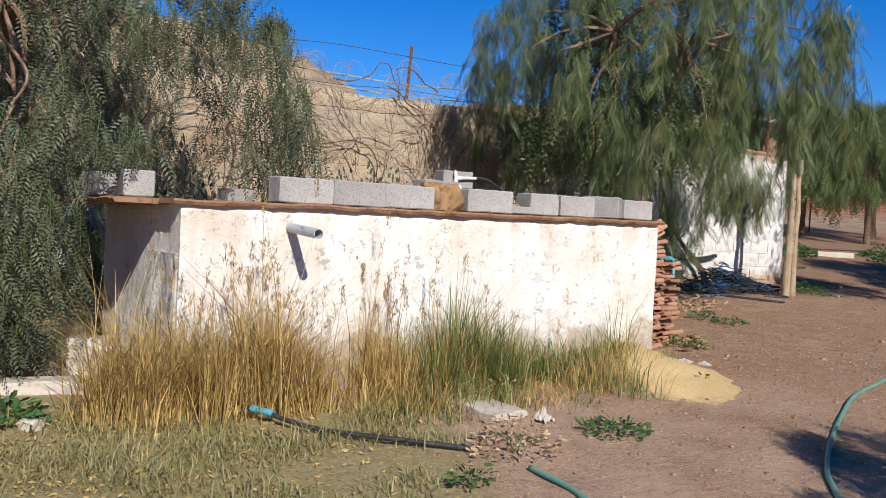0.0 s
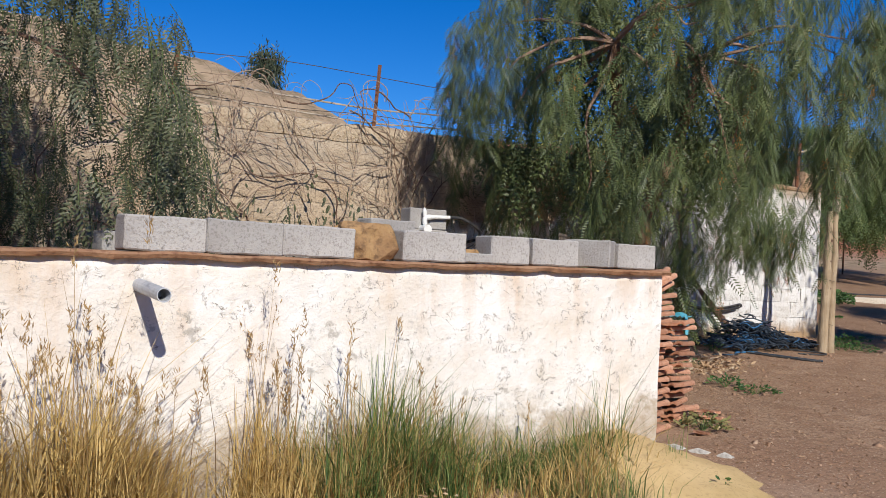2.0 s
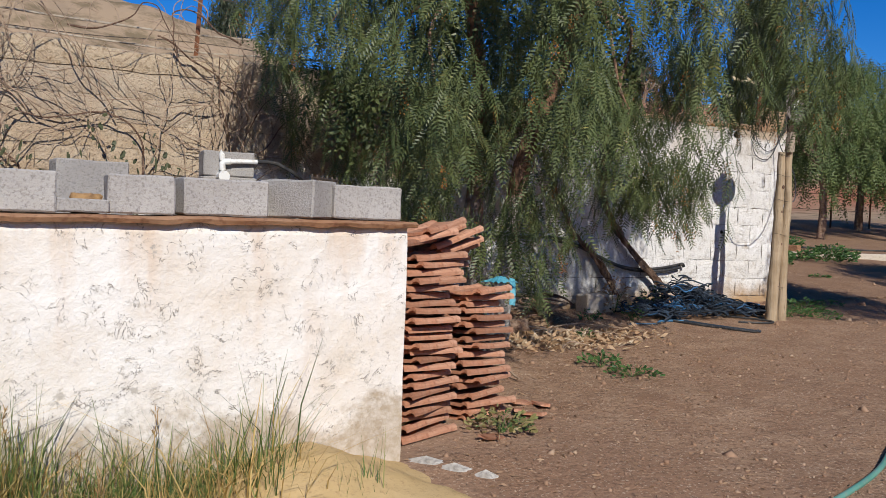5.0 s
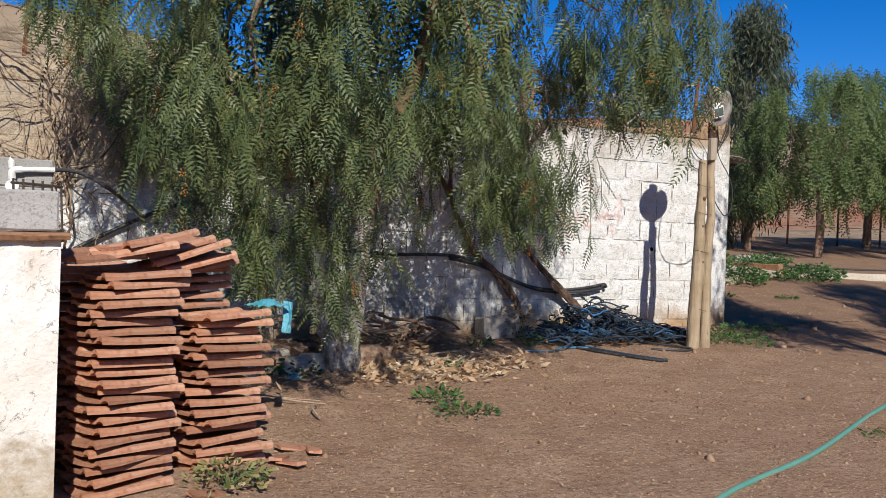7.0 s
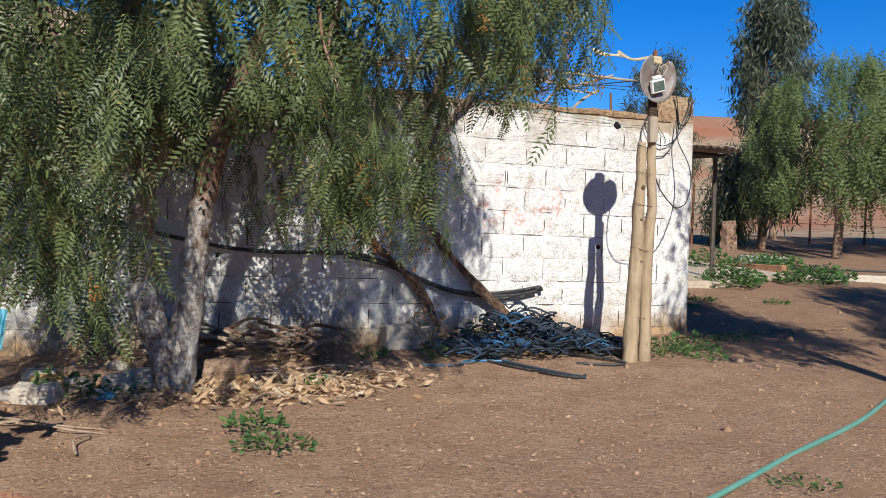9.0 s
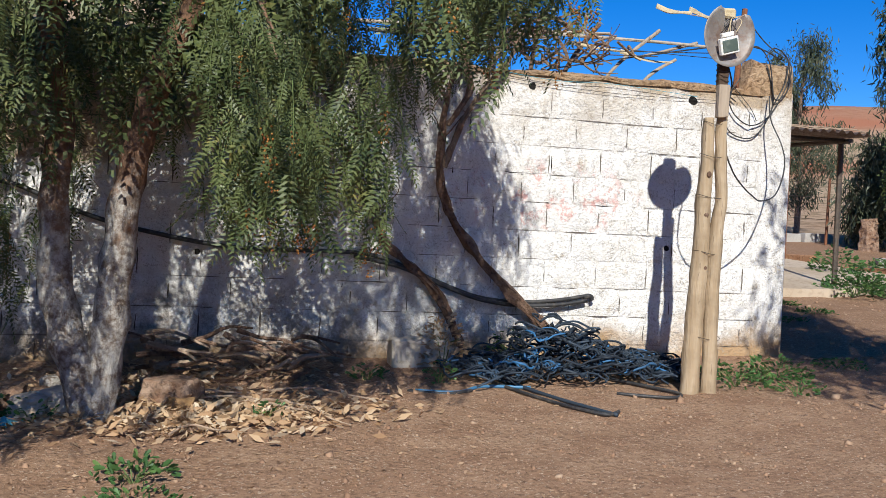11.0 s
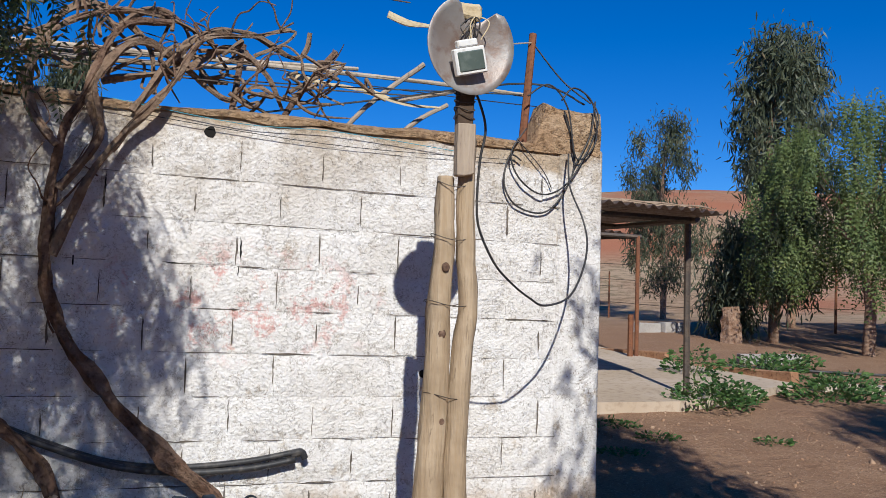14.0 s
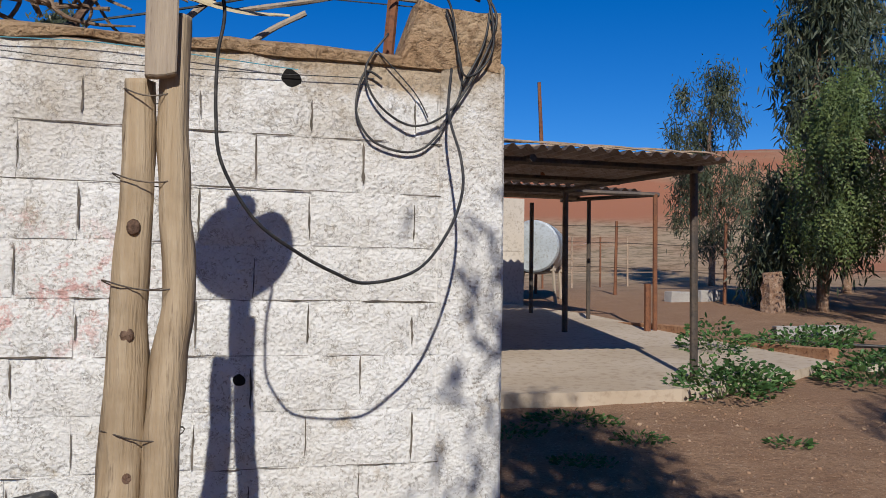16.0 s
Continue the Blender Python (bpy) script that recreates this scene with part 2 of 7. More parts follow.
def trunk_material():
    """Brown flaking bark, limewashed to shoulder height."""
    n = Nodes("limewashed_trunk")
    p = n.position()
    sep = n.tree.nodes.new("ShaderNodeSeparateXYZ")
    n.link(p, sep.inputs[0])
    big = n.noise(p, 6.0, 7.0, 0.75)
    bark = n.mix(n.ramp(n.noise(p, 22.0, 6.0, 0.7), 0.38, 0.62), (0.30, 0.17, 0.105), (0.13, 0.08, 0.055))
    wash = n.mix(n.ramp(n.noise(p, 16.0, 7.0, 0.75), 0.42, 0.60), (0.56, 0.53, 0.49), (0.20, 0.15, 0.12))
    edge = n.math("ADD", sep.outputs[2], n.math("MULTIPLY", n.math("SUBTRACT", big, 0.5), 1.6))
    col = n.mix(n.ramp(edge, 1.65, 1.95), wash, bark)
    m = n.tree.nodes.new("ShaderNodeMapping")
    n.link(p, m.inputs[0])
    m.inputs["Scale"].default_value = (1.0, 1.0, 0.3)
    n.bump(n.noise(m.outputs[0], 28.0, 7.0, 0.75), 1.0, 0.03)
    return n.finish(col, 0.95, 0.1)


def sand_material():
    """Yellow sand that thins out over the earth at its edge."""
    n = Nodes("yellow_sand")
    p = n.position()
    sep = n.tree.nodes.new("ShaderNodeSeparateXYZ")
    n.link(p, sep.inputs[0])
    dx = n.math("MULTIPLY", n.math("SUBTRACT", sep.outputs[0], 5.2), 1.3)
    dy = n.math("MULTIPLY", n.math("SUBTRACT", sep.outputs[1], 5.0), 1.15)
    d = n.math("ADD", n.math("MULTIPLY", dx, dx), n.math("MULTIPLY", dy, dy))
    d = n.math("ADD", d, n.math("MULTIPLY", n.math("SUBTRACT", n.noise(p, 5.0, 8.0, 0.75), 0.5), 2.4))
    fine = n.noise(p, 45.0, 6.0, 0.7)
    sand = n.mix(n.ramp(n.noise(p, 3.5, 5.0), 0.35, 0.65), (0.52, 0.365, 0.17), (0.60, 0.43, 0.22))
    sand = n.mix(n.ramp(fine, 0.52, 0.72), sand, (0.40, 0.27, 0.13))
    soil = n.mix(n.ramp(fine, 0.45, 0.68), (0.36, 0.23, 0.14), (0.22, 0.135, 0.085))
    col = n.mix(n.ramp(d, 0.75, 1.25), sand, soil)
    n.bump(fine, 0.5, 0.01)
    return n.finish(col, 0.95, 0.1)


EARTH = earth_material()
WALL = wall_material()
TANK = tank_material()
BLOCK = surf("grey_cement_block", (0.40, 0.37, 0.345), (0.48, 0.45, 0.42), (0.24, 0.215, 0.195), 4.0, 90.0, bump=0.7, bscale=110.0, rand=0.25)
MUD = surf("mud_coping", (0.46, 0.29, 0.165), (0.54, 0.38, 0.24), (0.20, 0.115, 0.06), 5.0, 26.0, bump=1.0, bscale=26.0, dist=0.06)
BEIGE = surf("bare_cement", (0.50, 0.38, 0.26), (0.57, 0.46, 0.33), (0.30, 0.21, 0.13), 4.0, 30.0, bump=0.9, bscale=30.0, dist=0.04)
RIM = surf("rusty_mortar", (0.30, 0.15, 0.08), (0.38, 0.22, 0.13), (0.14, 0.06, 0.035), 5.0, 30.0, bump=0.7, bscale=50.0)
STONE = surf("ochre_stone", (0.42, 0.26, 0.12), (0.28, 0.16, 0.08), (0.15, 0.09, 0.05), 9.0, 30.0, bump=0.8, bscale=20.0, dist=0.02)
PALE = surf("pale_concrete", (0.50, 0.43, 0.35), (0.58, 0.51, 0.43), (0.36, 0.30, 0.24), 1.3, 30.0, bump=0.35, bscale=60.0)
ROUGH_WHITE = surf("flaked_white_concrete", (0.66, 0.62, 0.56), (0.50, 0.46, 0.40), (0.20, 0.18, 0.16), 6.0, 14.0, bump=0.9, bscale=25.0, dist=0.03)
SLAB = surf("worn_slab", (0.44, 0.35, 0.26), (0.52, 0.43, 0.34), (0.33, 0.25, 0.18), 0.9, 14.0, bump=0.3)
SAND = sand_material()
CLAY = surf("fired_clay", (0.52, 0.235, 0.135), (0.62, 0.35, 0.23), (0.33, 0.135, 0.08), 7.0, 34.0, bump=0.5, bscale=70.0, rand=0.6)
BARK = surf("peeling_bark", (0.24, 0.135, 0.085), (0.36, 0.25, 0.18), (0.11, 0.07, 0.05), 14.0, 45.0, bump=1.0, bscale=24.0, dist=0.03)
BARK_WASH = trunk_material()
VINE = surf("vine_bark", (0.14, 0.080, 0.055), (0.24, 0.155, 0.11), (0.06, 0.036, 0.026), 16.0, 50.0, bump=1.0, bscale=50.0, dist=0.02)
VINE_PALE = surf("dry_vine_bark", (0.30, 0.215, 0.15), (0.22, 0.145, 0.10), (0.12, 0.08, 0.055), 14.0, 45.0, bump=1.0, bscale=45.0, dist=0.02)
TWIG = surf("dry_twig", (0.33, 0.235, 0.165), (0.44, 0.33, 0.24), (0.20, 0.13, 0.09), 8.0, 40.0, bump=0.3)
CANE = surf("weathered_cane", (0.40, 0.33, 0.25), (0.48, 0.41, 0.33), (0.26, 0.20, 0.145), 5.0, 30.0, bump=0.3)
LOG = grain_material("barked_log", (0.37, 0.27, 0.17), (0.46, 0.36, 0.25), (0.13, 0.085, 0.05), bump=1.0)
OLDWOOD = grain_material("grey_board", (0.42, 0.34, 0.26), (0.33, 0.26, 0.20), (0.15, 0.11, 0.08), 60.0)
DARKBOARD = grain_material("dark_board", (0.075, 0.05, 0.035), (0.12, 0.08, 0.055), (0.03, 0.022, 0.018), 50.0)
RUST = surf("rusty_steel", (0.26, 0.11, 0.055), (0.19, 0.085, 0.05), (0.10, 0.05, 0.035), 8.0, 50.0, rough=0.8, bump=0.4, metal=0.2)
DARKSTEEL = surf("dark_steel", (0.10, 0.085, 0.075), (0.16, 0.12, 0.09), (0.06, 0.05, 0.045), 8.0, 50.0, rough=0.6, bump=0.3, metal=0.5)
SHEET = surf("corrugated_sheet", (0.24, 0.17, 0.125), (0.34, 0.27, 0.22), (0.15, 0.09, 0.06), 3.0, 20.0, rough=0.55, bump=0.2, metal=0.3)
GALV = surf("galvanised_drum", (0.52, 0.55, 0.56), (0.44, 0.47, 0.48), (0.33, 0.32, 0.30), 4.0, 30.0, rough=0.45, spec=0.5, bump=0.15, metal=0.6)
PVC = surf("grey_pvc", (0.42, 0.43, 0.45), (0.48, 0.49, 0.51), (0.34, 0.34, 0.35), 3.0, 30.0, rough=0.45, spec=0.4, bump=0.05)
WHITEPVC = surf("white_pvc", (0.80, 0.79, 0.76), (0.74, 0.72, 0.68), (0.6, 0.56, 0.5), 3.0, 30.0, rough=0.4, spec=0.4, bump=0.05)
BLACK = surf("black_polythene", (0.022, 0.022, 0.025), (0.045, 0.044, 0.045), (0.10, 0.09, 0.08), 5.0, 30.0, rough=0.5, spec=0.4, bump=0.1)
HOSE = surf("green_hose", (0.09, 0.26, 0.205), (0.13, 0.31, 0.25), (0.20, 0.28, 0.22), 5.0, 30.0, rough=0.45, spec=0.4, bump=0.08)
BLUE = surf("blue_plastic", (0.06, 0.30, 0.40), (0.14, 0.42, 0.50), (0.03, 0.18, 0.27), 8.0, 30.0, rough=0.45, spec=0.4, bump=0.3)
CLEARBAG = surf("milky_film", (0.45, 0.38, 0.31), (0.55, 0.49, 0.42), (0.5, 0.45, 0.4), 10.0, 40.0, rough=0.35, spec=0.5, bump=0.5)
CLOTH = surf("tattered_sacking", (0.52, 0.42, 0.26), (0.60, 0.50, 0.34), (0.36, 0.27, 0.16), 12.0, 60.0, bump=0.5)
LAMPWHITE = surf("white_enamel", (0.80, 0.80, 0.78), (0.72, 0.71, 0.68), (0.55, 0.52, 0.48), 6.0, 30.0, rough=0.4, spec=0.5, bump=0.05)
LAMPGLASS = surf("lamp_glass", (0.08, 0.105, 0.095), (0.11, 0.14, 0.125), (0.16, 0.19, 0.17), 4.0, 20.0, rough=0.35, spec=0.3, bump=0.0)
DISH = surf("scuffed_tin_dish", (0.36, 0.345, 0.33), (0.27, 0.225, 0.20), (0.20, 0.115, 0.08), 7.0, 18.0, rough=0.5, spec=0.5, bump=0.15, metal=0.35)
HOLE = surf("dark_hollow", (0.012, 0.011, 0.010), (0.02, 0.018, 0.016), None, 5.0, 30.0, bump=0.2)
LEAF_PEPPER = leaf_material("pepper_leaf", (0.042, 0.064, 0.024), (0.125, 0.15, 0.054), (0.27, 0.245, 0.08), 0.12, 0.45, 4.5)
LEAF_GREY = leaf_material("dusty_pepper_leaf", (0.050, 0.062, 0.034), (0.115, 0.125, 0.066), (0.22, 0.195, 0.10), 0.1, 0.5, 4.0)
LEAF_GUM = leaf_material("gum_leaf", (0.034, 0.048, 0.028), (0.095, 0.108, 0.062), (0.21, 0.16, 0.085), 0.15, 0.45, 2.0)
LEAF_BRIGHT = leaf_material("bright_leaf", (0.060, 0.095, 0.030), (0.135, 0.175, 0.055), (0.24, 0.25, 0.085), 0.2, 0.5, 2.5)
LEAF_WEED = leaf_material("weed_leaf", (0.05, 0.115, 0.035), (0.09, 0.185, 0.055), (0.16, 0.26, 0.08))
MORTAR = surf("stained_mortar", (0.46, 0.41, 0.35), (0.24, 0.20, 0.16), (0.16, 0.13, 0.10), 5.0, 26.0, bump=0.6)
BERRY = leaf_material("dry_berry", (0.38, 0.16, 0.04), (0.46, 0.22, 0.06), (0.32, 0.09, 0.04), 0.15)
STRAW = leaf_material("straw_grass", (0.44, 0.29, 0.09), (0.70, 0.51, 0.21), (0.34, 0.22, 0.09), 0.3, 0.6)
RUSH = leaf_material("green_rush", (0.062, 0.115, 0.03), (0.20, 0.26, 0.078), (0.55, 0.43, 0.18), 0.3, 0.6)
TURF = leaf_material("dry_turf", (0.38, 0.30, 0.14), (0.24, 0.25, 0.09), (0.50, 0.42, 0.24), 0.25, 0.7)
SEED = leaf_material("seed_head", (0.34, 0.215, 0.09), (0.46, 0.31, 0.14), (0.24, 0.15, 0.07), 0.2, 0.7)
LITTER = leaf_material("fallen_leaf", (0.40, 0.25, 0.14), (0.52, 0.37, 0.23), (0.62, 0.50, 0.36), 0.1, 0.8)
DRYBIT = leaf_material("dry_bit", (0.28, 0.175, 0.105), (0.36, 0.235, 0.145), (0.44, 0.31, 0.20), 0.1, 0.85)
PEBBLE = leaf_material("pebble", (0.25, 0.145, 0.09), (0.33, 0.205, 0.13), (0.40, 0.28, 0.19), 0.0, 0.9)
TAPE = leaf_material("drip_tape", (0.016, 0.022, 0.032), (0.036, 0.052, 0.075), (0.04, 0.14, 0.30), 0.0, 0.6)
TAPE_BLUE = surf("blue_lay_flat", (0.035, 0.13, 0.26), (0.06, 0.19, 0.34), (0.10, 0.16, 0.22), 6.0, 30.0, rough=0.45, spec=0.4, bump=0.1)
SLIT = surf("joint_slit", (0.10, 0.085, 0.07), (0.17, 0.14, 0.115), (0.06, 0.05, 0.04), 9.0, 30.0, bump=0.3)
STEM = surf("green_stem", (0.12, 0.17, 0.06), (0.17, 0.2, 0.08), None, 5.0, 30.0, bump=0.1)


# ---- building helpers ----
def ground_z(x, y):
    return 0.06 + 0.021 * x + 0.057 * y + 0.03 * max(0.0, y - 9.5)


def mesh_from(name, verts, faces, material, smooth=False):
    me = bpy.data.meshes.new(name)
    me.from_pydata([tuple(v) for v in verts], [], [tuple(f) for f in faces])
    me.materials.append(material)
    if smooth:
        me.polygons.foreach_set("use_smooth", [True] * len(me.polygons))
    me.update()
    return me


def bm_mesh(name, bm, material, smooth=False):
    me = bpy.data.meshes.new(name)
    bm.normal_update()
    bm.to_mesh(me)
    bm.free()
    me.materials.append(material)
    if smooth:
        me.polygons.foreach_set("use_smooth", [True] * len(me.polygons))
    return me


def put(ob, parent):
    ob.parent = parent
    return ob


def part(name, bm, material, parent, label="", smooth=False):
    ob = new(name, bm_mesh(name, bm, material, smooth))
    ob.parent = parent
    if label:
        tagged(ob, label)
    return ob


def empty(name, label, category, group="", kind="", at=(0, 0, 0), rz=0.0):
    ob = new(name)
    ob.matrix_world = pose(*at, 0, 0, rz)
    ob.empty_display_size = 0.1
    return tagged(ob, label, category, group, kind)


def box(sx, sy, sz, bevel=0.006, rough=0.0, seed=0, cuts=0, base=True):
    """A worn box centred in x and y, standing on z = 0."""
    bm = bmesh.new()
    bmesh.ops.create_cube(bm, size=1.0)
    for v in bm.verts:
        v.co = Vector((v.co.x * sx, v.co.y * sy, (v.co.z + (0.5 if base else 0.0)) * sz))
    if bevel:
        bmesh.ops.bevel(bm, geom=bm.edges[:], offset=bevel, segments=1, affect="EDGES")
    if cuts:
        bmesh.ops.subdivide_edges(bm, edges=[e for e in bm.edges if e.calc_length() > 0.05], cuts=cuts, use_grid_fill=True)
    if rough:
        for v in bm.verts:
            v.co += noise.noise_vector(v.co * 9.0 + Vector((seed * 3.7, seed, 0))) * rough
    return bm


def smooth_line(points, steps=5):
    """Catmull-Rom through the points."""
    ps = [Vector(p) for p in points]
    out = []
    for i in range(len(ps) - 1):
        a, b, c, d = ps[max(i - 1, 0)], ps[i], ps[i + 1], ps[min(i + 2, len(ps) - 1)]
        for k in range(steps):
            t = k / steps
            out.append(0.5 * ((2 * b) + (c - a) * t + (2 * a - 5 * b + 4 * c - d) * t * t + (3 * b - a - 3 * c + d) * t ** 3))
    return out + [ps[-1]]


def tube(bm, points, r0, r1=None, sides=6, knobble=0.0, flat=1.0, seed=0.0):
    """A closed tube along the points, its radius going from r0 to r1."""
    r1 = r0 if r1 is None else r1
    rings, n = [], len(points)
    side = Vector((0.31, 0.17, 0.93))
    for i, p in enumerate(points):
        d = (points[min(i + 1, n - 1)] - points[max(i - 1, 0)])
        d = d.normalized() if d.length > 1e-6 else Vector((0, 0, 1))
        side = (side - d * side.dot(d))
        side = side.normalized() if side.length > 1e-3 else d.orthogonal().normalized()
        other = d.cross(side)
        r = r0 + (r1 - r0) * i / max(n - 1, 1)
        ring = []
        for k in range(sides):
            a = 2 * math.pi * k / sides
            q = r * (1 + knobble * noise.noise(Vector((p.x * 7 + k * 1.3 + seed, p.y * 7, p.z * 7))))
            ring.append(bm.verts.new(p + side * math.cos(a) * q + other * math.sin(a) * q * flat))
        rings.append(ring)
    for a, b in zip(rings, rings[1:]):
        for k in range(sides):
            bm.faces.new((a[k], a[(k + 1) % sides], b[(k + 1) % sides], b[k]))
    bm.faces.new(rings[0][::-1])
    bm.faces.new(rings[-1])
    return bm


def rod(points, r0, r1=None, sides=6, steps=5, **kw):
    return tube(bmesh.new(), smooth_line(points, steps) if len(points) > 2 else [Vector(p) for p in points], r0, r1, sides, **kw)


def soup(name, verts, faces, material, smooth=False):
    """A mesh out of numpy arrays: verts (n, 3), faces (m, 3 or 4)."""
    me = bpy.data.meshes.new(name)
    verts, faces = np.asarray(verts, np.float32), np.asarray(faces, np.int32)
    me.vertices.add(len(verts))
    me.vertices.foreach_set("co", verts.ravel())
    k = faces.shape[1]
    me.loops.add(faces.size)
    me.loops.foreach_set("vertex_index", faces.ravel())
    me.polygons.add(len(faces))
    me.polygons.foreach_set("loop_start", np.arange(0, faces.size, k, dtype=np.int32))
    me.materials.append(material)
    me.update(calc_edges=True)
    me.validate()
    return me


def many(template_v, template_f, origins, xs, ys, zs):
    """Copies of a small template, each in its own axes."""
    t = np.asarray(template_v)
    n, k = len(origins), len(t)
    v = origins[:, None, :] + t[None, :, 0:1] * xs[:, None, :] + t[None, :, 1:2] * ys[:, None, :] + t[None, :, 2:3] * zs[:, None, :]
    f = np.asarray(template_f)[None, :, :] + (np.arange(n) * k)[:, None, None]
    return v.reshape(-1, 3), f.reshape(-1, np.asarray(template_f).shape[1])


def unit(a):
    return a / np.maximum(np.linalg.norm(a, axis=1, keepdims=True), 1e-6)


# ---- ground: one sheet to the horizon, with the hills behind the yard ----
def hill_rise(az):
    """Height angle of the skyline, in degrees, by compass angle from +y towards +x."""
    knots = ((-180, 5), (-90, 6), (-40, 7), (-8, 7), (24, 7.2), (30, 7.6), (37, 7.6), (46, 7.2), (58, 6.4), (80, 5), (180, 5))
    for (a, h), (b, k) in zip(knots, knots[1:]):
        if a <= az <= b:
            return h + (k - h) * (az - a) / (b - a)
    return 5


def terrain(x, y):
    dx, dy = x - 5.0, y - 2.0
    r = math.hypot(dx, dy)
    near = ground_z(min(max(x, -20), 30), min(max(y, -12), 22))
    if r < 32:
        z = near
    else:
        az = math.degrees(math.atan2(dx, dy))
        f = min((r - 32) / 75.0, 1.0)
        f = f * f * (3 - 2 * f)
        top = 2.0 + 107.0 * math.tan(math.radians(hill_rise(az)))
        top *= 1 + 0.05 * noise.noise(Vector((az * 0.09, 0.3, 0)))
        z = near + f * (top - near) + f * 1.6 * noise.noise(Vector((x * 0.05, y * 0.05, 2.0)))
        if r > 120:
            z -= min((r - 120) * 0.03, 14.0)
    # the near hillock behind the yard wall
    knots = ((-14, 8.8), (-6, 8.2), (0, 6.9), (2.5, 6.35), (4, 6.1), (5, 5.85), (7.3, 5.6), (9.4, 5.15), (10.5, 4.1), (12.5, 2.6), (14, 0))
    crest = 8.8 if x < -14 else 0.0
    for (a, h), (b, k) in zip(knots, knots[1:]):
        if a <= x <= b:
            crest = h + (k - h) * (x - a) / (b - a)
    rise = min(max((y - 11.5) / 9.5, 0.0), 1.0)
    rise = rise * rise * (3 - 2 * rise) * min(max(1 - (y - 24) / 40.0, 0.0), 1.0)
    if crest > 2.0 and rise > 0:
        bank = crest + 0.35 * noise.noise(Vector((x * 0.5, y * 0.5, 3))) + 0.1 * noise.noise(Vector((x * 2.1, y * 2.1, 3)))
        z = max(z, z + rise * (bank - 1.6))
    if r < 30:
        z += 0.022 * noise.noise(Vector((x * 0.9, y * 0.9, 0))) + 0.012 * noise.noise(Vector((x * 3.1, y * 3.1, 4)))
        z += 0.006 * noise.noise(Vector((x * 8.0, y * 8.0, 9)))
    return z


def spread(lo, hi, step, reach):
    mid = list(np.arange(lo, hi + 1e-6, step))
    out, d, a = [], step, 0.0
    while a < reach:
        d *= 1.16
        a += d
        out.append(a)
    return [lo - v for v in reversed(out)] + mid + [hi + v for v in out]


gx, gy = spread(-1.0, 17.0, 0.1, 1800), spread(0.5, 15.0, 0.1, 1800)
nx = len(gx)
gv = np.array([(x, y, terrain(x, y)) for y in gy for x in gx])
ii = np.array([(j * nx + i, j * nx + i + 1, (j + 1) * nx + i + 1, (j + 1) * nx + i) for j in range(len(gy) - 1) for i in range(nx - 1)])
ground_mesh = soup("ground", gv, ii, EARTH)
ground_mesh.polygons.foreach_set("use_smooth", [True] * len(ground_mesh.polygons))
tagged(new("ground", ground_mesh), "bare reddish-brown earth yard rising to dry hills", "ground", kind="structure")


# ---- the long wall ----
WALL_Y = 9.45
COURSE, UNIT = 0.211, 0.415


def slab(x0, x1, y0, y1, z0, z1, bevel=0.0, rough=0.0, cuts=0, seed=0):
    bm = box(x1 - x0, y1 - y0, z1 - z0, bevel, rough, seed, cuts)
    bmesh.ops.translate(bm, verts=bm.verts[:], vec=((x0 + x1) / 2, (y0 + y1) / 2, z0))
    return bm


long_wall = empty("wall_north", "long cement-block wall, whitewashed at the house end, bare beige above", "wall", kind="structure")
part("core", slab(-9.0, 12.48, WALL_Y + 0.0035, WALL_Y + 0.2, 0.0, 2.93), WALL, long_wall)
part("pilaster", slab(12.48, 12.755, WALL_Y - 0.012, WALL_Y + 0.22, 0.4, 2.97, 0.012, 0.004, 5), WALL, long_wall, "smooth whitewashed corner pillar")
# the mud coping, higher at the corner, and rougher on the yard side
cols = []
for i in range(260):
    x = -9.0 + 21.73 * i / 259
    rise = 2.985 + 0.04 * noise.noise(Vector((x * 1.3, 0, 1))) + 0.02 * noise.noise(Vector((x * 7, 0, 1))) + (0.05 if x < 8.5 else 0.0)
    if x > 12.36:
        rise = 3.2 + 0.05 * noise.noise(Vector((x * 9, 0, 3)))
    out = 0.012 + 0.016 * noise.noise(Vector((x * 9, 0, 7))) if x > 8.5 else 0.008 + 0.004 * noise.noise(Vector((x * 5, 0, 7)))
    low = (2.925 if x > 8.5 else 2.84) + 0.03 * noise.noise(Vector((x * 4, 2, 7)))
    prof = ((WALL_Y - out, low), (WALL_Y - out - 0.01, (low + rise) / 2), (WALL_Y - out * 0.6, rise - 0.02), (WALL_Y + 0.05, rise), (WALL_Y + 0.17, rise - 0.01), (WALL_Y + 0.23, low))
    cols.append([(x + 0.008 * noise.noise(Vector((x * 3, z, 5))), y, z) for y, z in prof])
for piece, mat, words in ((cols[:211], BEIGE, "rough beige cement coping"), (cols[210:], MUD, "crumbling brown mud coping")):
    coping = bmesh.new()
    piece = [[coping.verts.new(p) for p in ring] for ring in piece]
    for a, b in zip(piece, piece[1:]):
        for k in range(6):
            coping.faces.new((a[k], b[k], b[(k + 1) % 6], a[(k + 1) % 6]))
    coping.faces.new(piece[0])
    coping.faces.new(piece[-1][::-1])
    part("coping", coping, mat, long_wall, words)
part("return_wall", slab(12.55, 12.75, WALL_Y + 0.225, WALL_Y + 2.6, 0.4, 2.9), WALL, long_wall)
